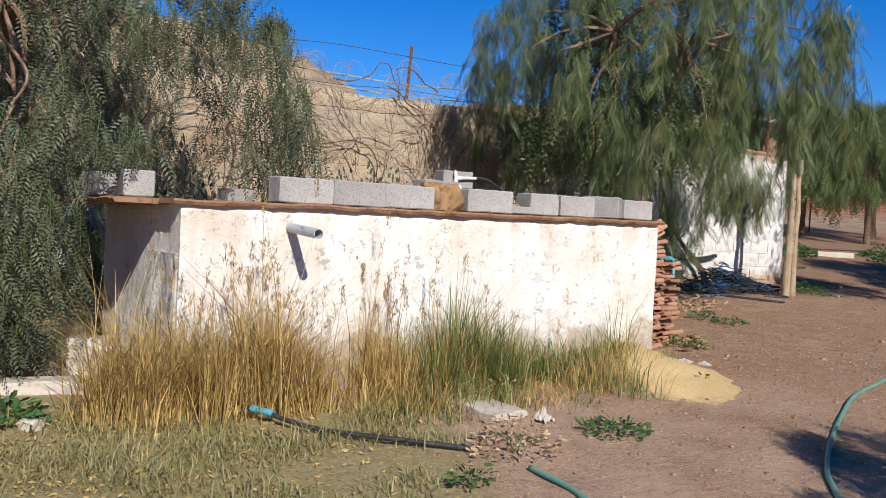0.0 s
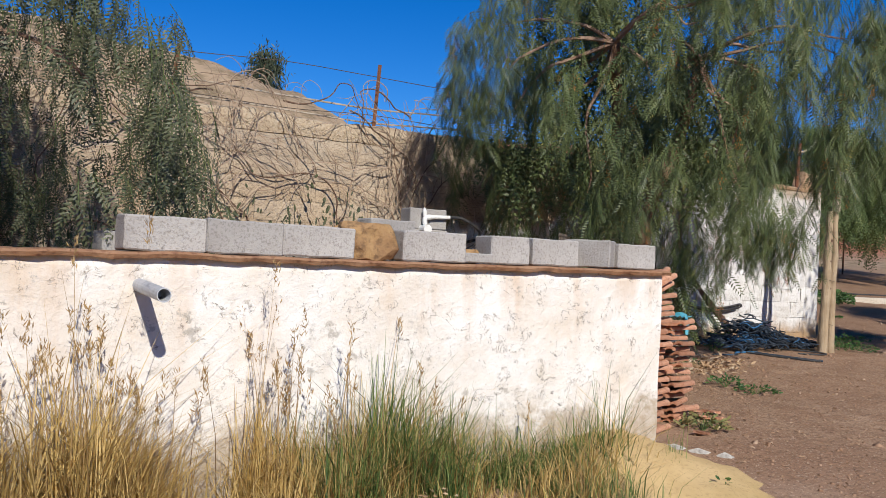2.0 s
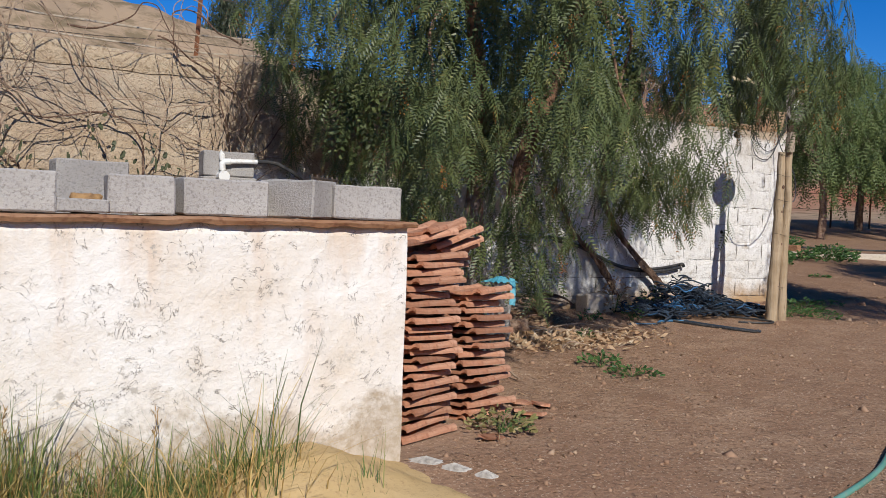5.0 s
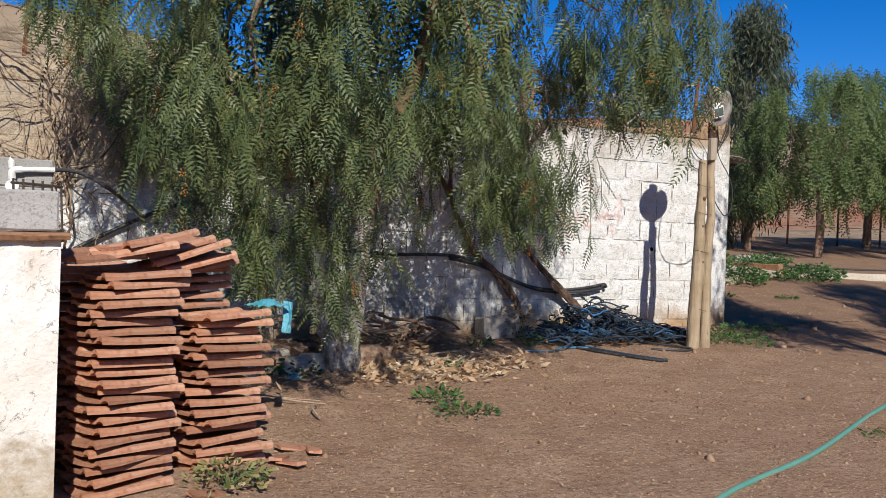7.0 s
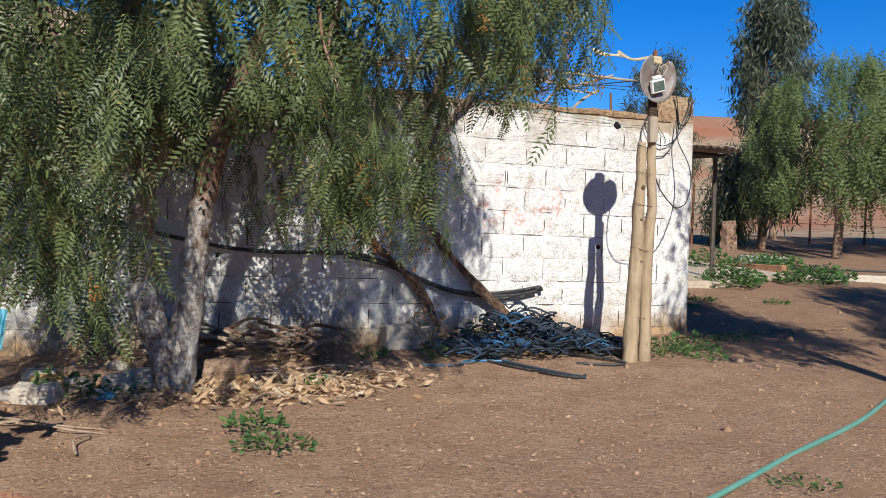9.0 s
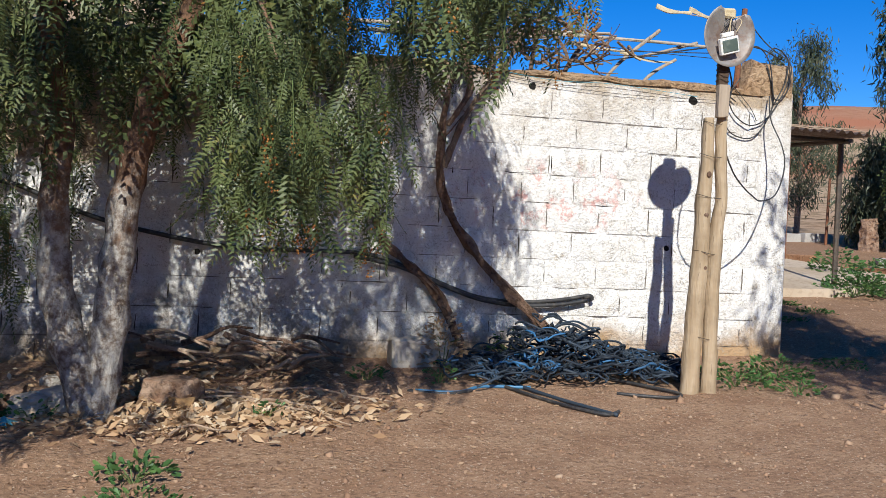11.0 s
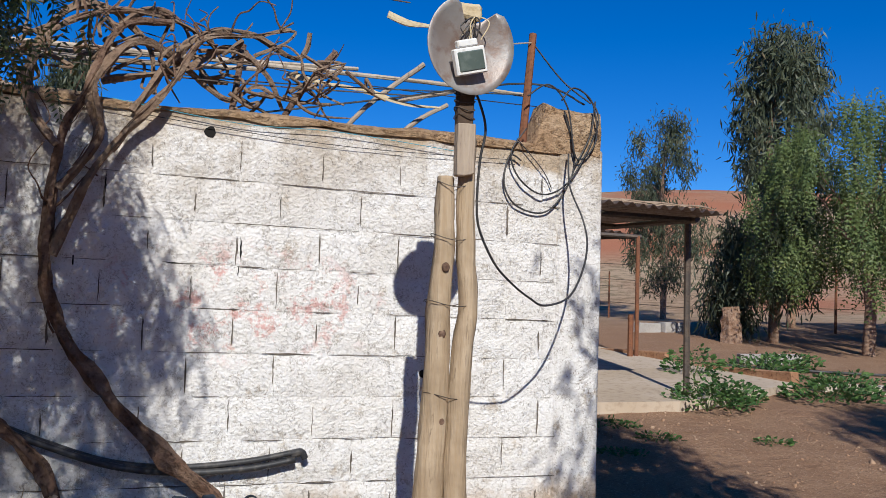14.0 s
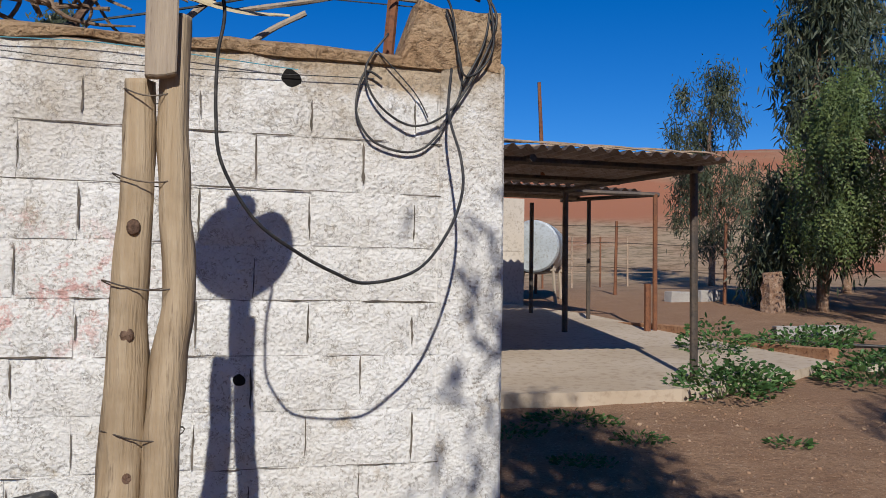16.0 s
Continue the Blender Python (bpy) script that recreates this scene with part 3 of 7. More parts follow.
for hx, hz, hr in ((10.56, 2.85, 0.026), (11.88, 2.84, 0.034), (9.02, 1.65, 0.034), (11.71, 1.685, 0.022), (8.2, 1.52, 0.02)):
    bm = bmesh.new()
    ring, inner = [], []
    for k in range(12):
        a = 2 * math.pi * k / 12
        w = 1 + 0.25 * noise.noise(Vector((hx * 9 + math.cos(a), hz, math.sin(a))))
        ring.append(bm.verts.new((hx + hr * w * 1.12 * math.cos(a), WALL_Y + 0.002, hz + hr * w * 1.12 * math.sin(a))))
        inner.append(bm.verts.new((hx + hr * w * math.cos(a), WALL_Y - 0.006, hz + hr * w * math.sin(a))))
    for k in range(12):
        bm.faces.new((ring[k], ring[(k + 1) % 12], inner[(k + 1) % 12], inner[k]))
    bm.faces.new(inner)
    part("socket", bm, HOLE, long_wall, "dark putlog hole")
# open cracks
for cx, cz, dx, dz, w in ((10.735, 2.34, 0.006, -0.12, 0.007), (10.37, 2.205, 0.15, -0.02, 0.007), (9.98, 2.3, 0.0, -0.2, 0.005), (10.73, 2.2, 0.0, -0.1, 0.004), (9.2, 1.35, 0.01, -0.16, 0.005), (10.1, 2.62, 0.0, -0.12, 0.004)):
    bm = bmesh.new()
    a, b = [], []
    for k in range(9):
        t = k / 8
        j = 0.008 * noise.noise(Vector((cx * 7 + t * 6, cz, 1)))
        q = w * math.sin(math.pi * (0.06 + 0.9 * t)) * (0.7 + 0.6 * noise.noise(Vector((t * 9, cx, cz))))
        n = (0, 1) if abs(dx) > abs(dz) else (1, 0)
        a.append(bm.verts.new((cx + dx * t + n[0] * (j + q), WALL_Y - 0.004, cz + dz * t + n[1] * (j + q))))
        b.append(bm.verts.new((cx + dx * t + n[0] * (j - q), WALL_Y - 0.004, cz + dz * t + n[1] * (j - q))))
    for k in range(8):
        bm.faces.new((a[k], a[k + 1], b[k + 1], b[k]))
    part("crack", bm, HOLE, long_wall)


# ---- the water tank ----
TANK_ANGLE = 1.72
tank = empty("water_tank", "low limewashed masonry water tank with rusty rim, stained at its foot", "tank", at=(1.61, 5.318, 0.0), rz=TANK_ANGLE)
TANK_LONG, TANK_DEEP = 4.07, 1.5


def tank_panel(lx, z_top, depth, seed, bulge=0.012, climb=0.0):
    """A plastered wall lx long in x, its face at y = 0, uneven like hand-laid render."""
    bm = bmesh.new()
    nx_, nz_ = max(int(lx / 0.06), 8), 26
    grid = []
    for j in range(nz_ + 1):
        row = []
        for i in range(nx_ + 1):
            x = lx * i / nx_
            z = 0.15 + (z_top + climb * x / lx - 0.15) * j / nz_
            y = bulge * noise.noise(Vector((x * 2.3 + seed, z * 2.3, 0))) + 0.004 * noise.noise(Vector((x * 13, z * 13, seed)))
            if j == nz_:
                y += 0.012
            row.append(bm.verts.new((x, y, z)))
        grid.append(row)
    for j in range(nz_):
        for i in range(nx_):
            bm.faces.new((grid[j][i], grid[j][i + 1], grid[j + 1][i + 1], grid[j + 1][i]))
    edge = [e for e in bm.edges if e.is_boundary]
    made = bmesh.ops.extrude_edge_only(bm, edges=edge)
    back = [v for v in made["geom"] if isinstance(v, bmesh.types.BMVert)]
    for v in back:
        v.co.y = depth
    bmesh.ops.contextual_create(bm, geom=[e for e in bm.edges if e.is_boundary])
    return bm


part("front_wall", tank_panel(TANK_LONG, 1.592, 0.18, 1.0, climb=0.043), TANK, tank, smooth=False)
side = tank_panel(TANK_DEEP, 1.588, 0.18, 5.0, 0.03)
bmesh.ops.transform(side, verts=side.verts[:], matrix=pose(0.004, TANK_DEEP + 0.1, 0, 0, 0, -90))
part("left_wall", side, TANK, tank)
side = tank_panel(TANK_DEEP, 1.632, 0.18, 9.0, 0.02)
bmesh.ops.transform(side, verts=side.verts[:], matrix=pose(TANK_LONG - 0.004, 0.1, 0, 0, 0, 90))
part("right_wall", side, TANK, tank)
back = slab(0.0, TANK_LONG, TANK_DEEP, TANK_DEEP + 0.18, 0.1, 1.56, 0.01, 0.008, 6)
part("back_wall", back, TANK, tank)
part("tank_floor", slab(0.15, TANK_LONG - 0.15, 0.15, TANK_DEEP, 0.9, 1.05), PALE, tank)


def rim_strip(x0, x1, y0, y1, z, seed, along="x"):
    """A thin ragged layer of mortar, sagging and chipped at the edge."""
    bm = bmesh.new()
    rows = []
    n = int(max(x1 - x0, y1 - y0) / 0.045)
    for i in range(n + 1):
        t = i / n
        a = 0.018 * noise.noise(Vector((t * n * 0.21, seed, 0))) + 0.008 * noise.noise(Vector((t * n * 0.9, seed, 3)))
        h = 0.012 * noise.noise(Vector((t * n * 0.12, seed, 8))) + z + (0.045 * t if along == "x" else 0.0)
        th = 0.030 + 0.010 * noise.noise(Vector((t * n * 0.4, seed, 5)))
        if along == "x":
            x = x0 + (x1 - x0) * t
            prof = ((x, y0 + a, h - th), (x, y0 + a - 0.012, h - th * 0.4), (x, y0 + a + 0.01, h), (x, y1, h + 0.004), (x, y1, h - th))
        else:
            y = y0 + (y1 - y0) * t
            prof = ((x0 + a, y, h - th), (x0 + a - 0.012, y, h - th * 0.4), (x0 + a + 0.01, y, h), (x1, y, h + 0.004), (x1, y, h - th))
        rows.append([bm.verts.new(p) for p in prof])
    for p, q in zip(rows, rows[1:]):
        for k in range(5):
            bm.faces.new((p[k], q[k], q[(k + 1) % 5], p[(k + 1) % 5]))
    bm.faces.new(rows[0])
    bm.faces.new(rows[-1][::-1])
    bmesh.ops.recalc_face_normals(bm, faces=bm.faces[:])
    return bm


part("rim", rim_strip(-0.06, TANK_LONG + 0.03, -0.035, 0.24, 1.605, 1.0), RIM, tank, "rust-brown ragged mortar rim")
part("rim", rim_strip(-0.31, 0.22, 0.27, TANK_DEEP + 0.2, 1.60, 4.0, "y"), RIM, tank)
part("rim", rim_strip(TANK_LONG - 0.21, TANK_LONG + 0.03, 0.24, TANK_DEEP + 0.2, 1.645, 6.0, "y"), RIM, tank)
# flared plaster foot at the corner
bm = bmesh.new()
loops = []
for j in range(11):
    t = j / 10
    z = 0.3 + 0.98 * t
    w = 0.34 * (1 - t) ** 1.3
    ring = []
    for i in range(9):
        s = i / 8
        y = 0.03 + (0.95 - 0.45 * t) * s
        bulge = w * (0.25 + 0.9 * s) * 0.75 + 0.012
        if s > 0.99:
            bulge = 0.0
        ring.append(bm.verts.new((-bulge - 0.02 * noise.noise(Vector((y * 6, z * 6, 2))), y, z)))
    loops.append(ring)
for a, b in zip(loops, loops[1:]):
    for k in range(8):
        bm.faces.new((a[k], b[k], b[k + 1], a[k + 1]))
made = bmesh.ops.extrude_edge_only(bm, edges=[e for e in bm.edges if e.is_boundary])
for v in made["geom"]:
    if isinstance(v, bmesh.types.BMVert):
        v.co.x = 0.05
bmesh.ops.recalc_face_normals(bm, faces=bm.faces[:])
part("buttress", bm, ROUGH_WHITE, tank, "flaked plaster buttress")
# overflow pipe
bm = bmesh.new()
p0, p1 = Vector((0.70, 0.05, 1.465)), Vector((0.70, -0.40, 1.435))
rings = []
for p, r in ((p0, 0.031), (p1, 0.031), (p1, 0.027), (p1 + Vector((0, 0.12, 0.008)), 0.027)):
    rings.append([bm.verts.new(p + Vector((r * math.cos(a), 0, r * math.sin(a)))) for a in [2 * math.pi * k / 16 for k in range(16)]])
for a, b in zip(rings, rings[1:]):
    for k in range(16):
        bm.faces.new((a[k], a[(k + 1) % 16], b[(k + 1) % 16], b[k]))
bm.faces.new(rings[-1])
bmesh.ops.recalc_face_normals(bm, faces=bm.faces[:])
part("overflow_pipe", bm, PVC, tank, "grey plastic overflow pipe", smooth=False)
tm = tank.matrix_world.copy()


# ---- cement blocks and stones on the rim ----
def cement_block(sx, sy, sz, seed, notch=False):
    bm = box(sx, sy, sz, 0.008, 0.006, seed, 4)
    return bm


def on_tank(x, y, z=0.0):
    return tm @ Vector((x, y, z))


def rim_z(x):
    return 1.612 + 0.045 * x / TANK_LONG


blocks = ((0.625, 0.38, 0.165, 0, 0.1), (1.008, 0.39, 0.165, 0, 0.1), (1.397, 0.4, 0.16, 0, 0.1), (2.1, 0.41, 0.165, -1, 0.11), (2.71, 0.27, 0.165, -4, 0.13), (3.008, 0.385, 0.165, 3, 0.15), (3.469, 0.2, 0.175, 35, 0.16), (3.698, 0.36, 0.16, 4, 0.14), (0.25, 0.2, 0.14, 8, 0.9), (-0.10, 0.36, 0.165, 82, 0.60), (-0.16, 0.38, 0.16, 95, 1.1), (2.75, 0.39, 0.17, 5, 1.05))
for i, (bx, ln, ht, turn, by) in enumerate(blocks):
    if by > 0.5:
        bx, by, zz = bx, by, 1.612
    else:
        zz = rim_z(bx)
    if i == 8:
        bx, by, zz = 0.95, TANK_DEEP + 0.06, 1.565
        ln, ht = 0.22, 0.17
    if i == 11:
        bx, by, zz = 2.85, TANK_DEEP + 0.06, 1.565
        ht = 0.37
    ob = new("cement_block", bm_mesh("cement_block", cement_block(ln, 0.19 if i != 6 else 0.3, ht, i), BLOCK))
    p = on_tank(bx + (ln / 2 if by < 0.5 and i < 8 else 0.0), by, zz)
    ob.matrix_world = pose(*p, 0, 0, TANK_ANGLE + turn)
    tagged(ob, "grey cement block laid loose along the tank rim", "block", "blocks on the tank rim")


rng0 = random.Random(3)


def boulder(name, at, size, seed, material, label, flat=1.0, category="stone", group=""):
    bm = bmesh.new()
    bmesh.ops.create_icosphere(bm, subdivisions=3, radius=1.0)
    for v in bm.verts:
        d = v.co.normalized()
        c = Vector((max(-0.74, min(0.74, d.x)), max(-0.74, min(0.74, d.y)), max(-0.72, min(0.72, d.z)))) / 0.74
        c *= 1 + 0.16 * noise.noise(d * 1.6 + Vector((seed, 0, 0))) + 0.07 * noise.noise(d * 5 + Vector((seed, 3, 0)))
        v.co = Vector((c.x * size[0] / 2, c.y * size[1] / 2, c.z * size[2] / 2 + size[2] / 2 * 0.96))
    ob = new(name, bm_mesh(name, bm, material, False))
    ob.matrix_world = pose(*at, 0, 0, seed * 13)
    return tagged(ob, label, category, group)


rs = on_tank(1.92, 0.13, rim_z(2.0) - 0.004)
boulder("boulder", rs, (0.33, 0.22, 0.2), 0.4, STONE, "ochre weathered stone set among the rim blocks")
boulder("boulder", on_tank(2.64, 0.2, rim_z(2.7) - 0.004), (0.11, 0.12, 0.085), 7, STONE, "small ochre stone beside the rim blocks")
plate = new("cement_slab", bm_mesh("cement_slab", box(0.22, 0.15, 0.055, 0.006, 0.004, 3, 2), BLOCK))
plate.matrix_world = pose(*on_tank(2.60, 0.1, rim_z(2.7)), 0, 0, TANK_ANGLE)
tagged(plate, "flat grey cement offcut on the tank rim", "slab")

# block pier behind the tank with the white feed pipe
PX, PY = 5.55, 8.4
pier_z = ground_z(PX, PY) - 0.03
for k in range(8):
    ln = 0.4 if k < 7 else 0.38
    ob = new("cement_block", bm_mesh("cement_block", box(ln, 0.2, 0.188, 0.008, 0.005, 80 + k, 3), BLOCK))
    ob.matrix_world = pose(PX + rng0.uniform(-0.02, 0.02), PY, pier_z + 0.19 * k, 0, 0, rng0.uniform(-4, 4))
    tagged(ob, "grey cement block in the pier behind the tank", "block", "blocks of the feed pier")
PT = pier_z + 0.19 * 8
feed = empty("feed_pipe", "white plastic elbow pipe with black hose by the pier", "pipe", at=(PX, PY - 0.14, 0))
part("riser", rod([(-0.06, 0, 0.6), (-0.06, 0, 2.02), (-0.05, 0, 2.06), (0.2, 0, 2.075)], 0.018, sides=10), WHITEPVC, feed)
part("elbow", rod([(-0.06, 0, 2.0), (-0.058, 0, 2.055), (0.0, 0, 2.065)], 0.024, sides=10), WHITEPVC, feed)
part("collar", rod([(-0.06, -0.06, 1.95), (-0.06, 0.05, 1.95)], 0.042, sides=12), WHITEPVC, feed)
part("hose", rod([(0.18, 0, 2.075), (0.35, 0.0, 2.07), (0.55, 0.02, 1.97), (0.75, 0.4, 1.85), (0.9, 0.9, 1.78)], 0.015, sides=8), BLACK, feed, "black polythene hose")
# rusty grate leaning on the tank corner
grate = empty("grate", "small rusty iron grate standing at the tank corner", "grate", at=on_tank(TANK_LONG - 0.03, 0.95, 1.64), rz=TANK_ANGLE + 38)
for k in range(6):
    part("bar", rod([(-0.14 + 0.056 * k, 0, 0.0), (-0.14 + 0.056 * k, 0.02, 0.26)], 0.006, sides=5), DARKSTEEL, grate)
for z in (0.02, 0.24):
    part("rail", rod([(-0.15, z * 0.08, z), (0.15, z * 0.08, z)], 0.007, sides=5), DARKSTEEL, grate)


# ---- stacked roof tiles beside the tank ----
def roof_tile(seed):
    """Interlocking clay tile: a shallow pan with a rolled edge and a lip."""
    bm = bmesh.new()
    prof = [(-0.125, 0.003), (-0.118, 0.014), (-0.10, 0.020), (-0.082, 0.014), (-0.07, 0.003), (0.0, 0.0), (0.07, 0.002), (0.085, 0.012), (0.105, 0.017), (0.125, 0.012)]
    rows = []
    for i in range(5):
        x = -0.205 + 0.41 * i / 4
        lip = 0.005 if i in (0, 4) else 0.0
        warp = 0.004 * noise.noise(Vector((x * 5, seed, 0)))
        top = [bm.verts.new((x + 0.006 * noise.noise(Vector((y * 20, seed, i))), y, z + 0.013 + lip + warp)) for y, z in prof]
        bot = [bm.verts.new((x, y, z + warp)) for y, z in reversed(prof)]
        rows.append(top + bot)
    for a, b in zip(rows, rows[1:]):
        for k in range(len(a)):
            bm.faces.new((a[k], b[k], b[(k + 1) % len(a)], a[(k + 1) % len(a)]))
    bm.faces.new(rows[0])
    bm.faces.new(rows[-1][::-1])
    bmesh.ops.recalc_face_normals(bm, faces=bm.faces[:])
    return bm_mesh("roof_tile", bm, CLAY)


tile_meshes = [roof_tile(k * 1.7) for k in range(6)]
rng = random.Random(4)


def lay_tile(x, y, z, rx, ry, rz, stack):
    ob = new("roof_tile", rng.choice(tile_meshes))
    ob.matrix_world = pose(x, y, z, rx, ry, rz)
    tagged(ob, "red clay roof tile in the stack beside the tank", "roof tile", stack)


for stack, cx, cy, top, turn, lean in (("front tile stack", 5.985, 5.90, 1.50, 27.0, 0.0), ("second tile stack", 6.445, 6.12, 1.29, 25.0, 0.0), ("rear tile stack", 5.86, 6.17, 1.52, 27.0, 0.0), ("rear second tile stack", 6.30, 6.40, 1.50, 26.0, 0.0)):
    z, k = ground_z(cx, cy) - 0.01, 0
    while z < top:
        wob = 0.04
        tilt = 3.5 * math.sin(z * 7 + cx)
        lay_tile(cx + rng.uniform(-wob, wob), cy + rng.uniform(-wob, wob), z, rng.uniform(-1.2, 1.2), rng.uniform(-1.3, 1.3) - 3.0 * math.sin(z * 5 + cx), turn + (4 if k % 2 else -4) + rng.uniform(-6, 6), stack)
        z += 0.043 + rng.uniform(-0.005, 0.005)
        k += 1
for x, y, z, rx, ry, rz in ((5.82, 5.86, 1.545, 6, -4, 40), (5.97, 5.93, 1.57, 4, -9, 20), (6.08, 5.99, 1.61, -6, -10, 33), (6.30, 6.2, 1.52, 5, -12, 24), (6.26, 6.14, 1.55, -4, -16, 20), (6.2, 6.22, 1.585, 2, -14, 30), (6.33, 6.28, 1.48, -3, -10, 28)):
    lay_tile(x, y, z, rx, ry, rz, "loose tiles on the stacks")
for x, y, rz in ((6.75, 6.05, 60), (6.85, 6.2, 10), (6.78, 5.95, 120), (6.95, 6.12, 80), (6.3, 5.62, 20)):
    bm = bmesh.new()
    bmesh.ops.create_cube(bm, size=1.0)
    for v in bm.verts:
        v.co = Vector((v.co.x * 0.15, v.co.y * 0.07, v.co.z * 0.018)) + 0.012 * noise.noise_vector(v.co * 2 + Vector((x * 9, y, 0)))
    ob = new("tile_shard", bm_mesh("tile_shard", bm, CLAY))
    ob.matrix_world = pose(x, y, ground_z(x, y) + 0.012, 4, 6, rz)
    tagged(ob, "broken piece of clay tile on the ground", "tile shard", "tile shards")


# ---- the twin-log pole with tin dish and lamp ----
pole = empty("lamp_pole", "twin-log pole tied with wire, tin dish and white lamp", "pole", at=(11.38, 8.3, ground_z(11.37, 8.3)))
PB = ground_z(11.37, 8.3)


def log(points, r0, r1, seed):
    bm = tube(bmesh.new(), smooth_line(points, 7), r0, r1, 12, 0.22, 1.0, seed)
    return bm


part("log", log([(-0.06, 0, -0.15), (-0.05, 0, 0.3), (-0.032, 0.0, 0.7), (-0.022, 0, 0.95), (-0.02, 0, 1.25), (-0.008, 0, 1.45), (-0.008, 0, 1.62), (-0.01, 0.0, 1.765)], 0.064, 0.035, 2.0), LOG, pole, "pale barked log", True)
part("log", log([(0.07, -0.02, -0.15), (0.065, -0.02, 0.4), (0.062, -0.02, 0.7), (0.068, -0.02, 0.92), (0.082, -0.02, 1.1), (0.098, -0.02, 1.25), (0.082, -0.02, 1.45), (0.073, -0.02, 1.66), (0.075, -0.02, 1.80), (0.075, -0.02, 1.93)], 0.05, 0.034, 9.0), LOG, pole, "crooked pale barked log", True)
bm = box(0.074, 0.045, 0.21, 0.004, 0.004, 2, 2)
for v in bm.verts:
    if v.co.z < 0.02:
        v.co.z += 0.3 * max(v.co.x, 0.0)
bmesh.ops.translate(bm, verts=bm.verts[:], vec=(0.042, -0.07, 1.76))
part("board", bm, OLDWOOD, pole, "grey squared board with split foot")
# upper board, coloured far darker than the grey one below it
bm = box(0.07, 0.04, 0.47, 0.005, 0.005, 6, 2)
bmesh.ops.translate(bm, verts=bm.verts[:], vec=(0.042, -0.055, 1.95))
part("bracket", bm, DARKBOARD, pole, "dark upper board bound with wire")
for k in range(5):
    z = 2.0 + 0.03 * k
    pts = [Vector((0.042 + 0.043 * math.cos(a), -0.055 + 0.03 * math.sin(a), z + 0.008 * math.sin(a * 2 + k))) for a in [2 * math.pi * q / 16 for q in range(17)]]
    part("wire_tie", tube(bmesh.new(), pts, 0.0028, 0.0028, 4), DARKSTEEL, pole)
for z, w in ((0.35, 0.112), (0.9, 0.098), (1.26, 0.105), (1.52, 0.088), (1.73, 0.066)):
    pts = [Vector((0.022 + w * math.cos(a), -0.012 + 0.05 * math.sin(a), z + 0.012 * math.sin(a * 2 + z))) for a in [2 * math.pi * k / 20 for k in range(21)]]
    part("wire_tie", tube(bmesh.new(), pts, 0.002, 0.002, 4), DARKSTEEL, pole)
for kx, kz in ((-0.012, 1.40), (-0.02, 1.14), (-0.01, 0.8), (0.07, 1.0)):
    bm = bmesh.new()
    bmesh.ops.create_icosphere(bm, subdivisions=2, radius=0.017)
    for v in bm.verts:
        v.co = Vector((v.co.x, v.co.y * 0.6, v.co.z * 1.2)) + Vector((kx, -0.045, kz))
    part("knot", bm, VINE, pole, "dark knot", True)
# broken dish
bm = bmesh.new()
rings = []
for i in range(9):
    r = 0.195 * i / 8
    ring = []
    for k in range(40):
        a = 2 * math.pi * k / 40
        q = r
        up = a / math.pi * 180
        if 52 < up < 66:
            q = min(r, 0.195 - 0.007 * (up - 52))
        elif 66 <= up < 100:
            q = min(r, 0.10 + 0.012 * math.sin(up))
        elif 100 <= up < 112:
            q = min(r, 0.11 + 0.007 * (up - 100))
        ring.append(bm.verts.new((q * math.cos(a), -0.05 * (q / 0.195) ** 2, q * math.sin(a))) if i else None)
    rings.append(ring)
centre = bm.verts.new((0, 0, 0))
for k in range(40):
    bm.faces.new((centre, rings[1][k], rings[1][(k + 1) % 40]))
for a, b in zip(rings[1:], rings[2:]):
    for k in range(40):
        bm.faces.new((a[k], b[k], b[(k + 1) % 40], a[(k + 1) % 40]))
bmesh.ops.remove_doubles(bm, verts=bm.verts[:], dist=0.0008)
bmesh.ops.solidify(bm, geom=bm.faces[:], thickness=0.003)
bmesh.ops.transform(bm, verts=bm.verts[:], matrix=pose(0.025, -0.09, 2.275, 4, 0, 8))
part("dish", bm, DISH, pole, "battered tin dish with broken rim", True)
lamp_m = pose(0.02, -0.15, 2.2, 8, -17, 6)
for name, sx, sy, sz, oz, oy, m in (("lamp_housing", 0.138, 0.032, 0.105, -0.05, 0.0, LAMPWHITE), ("lamp_glass", 0.118, 0.012, 0.080, -0.038, -0.014, LAMPGLASS), ("junction_box", 0.09, 0.03, 0.028, 0.058, 0.004, LAMPWHITE)):
    bm = box(sx, sy, sz, 0.005)
    bmesh.ops.translate(bm, verts=bm.verts[:], vec=(0, oy, oz))
    bmesh.ops.transform(bm, verts=bm.verts[:], matrix=lamp_m)
    part(name, bm, m, pole, "white floodlight housing" if name == "lamp_housing" else "")
for k in range(4):
    bm = rod([(0.0 + 0.02 * k, -0.16, 2.29), (-0.03 + 0.04 * k, -0.17, 2.33 + 0.01 * k), (0.04, -0.14, 2.38), (0.05 - 0.02 * k, -0.11, 2.30)], 0.003, sides=4)
    part("wire", bm, CLOTH if k % 2 else BLACK, pole)
bm = box(0.10, 0.05, 0.06, 0.012, 0.015, 5, 3)
bmesh.ops.translate(bm, verts=bm.verts[:], vec=(0.03, -0.10, 2.385))
part("rag", bm, CLOTH, pole, "dry straw wadding")


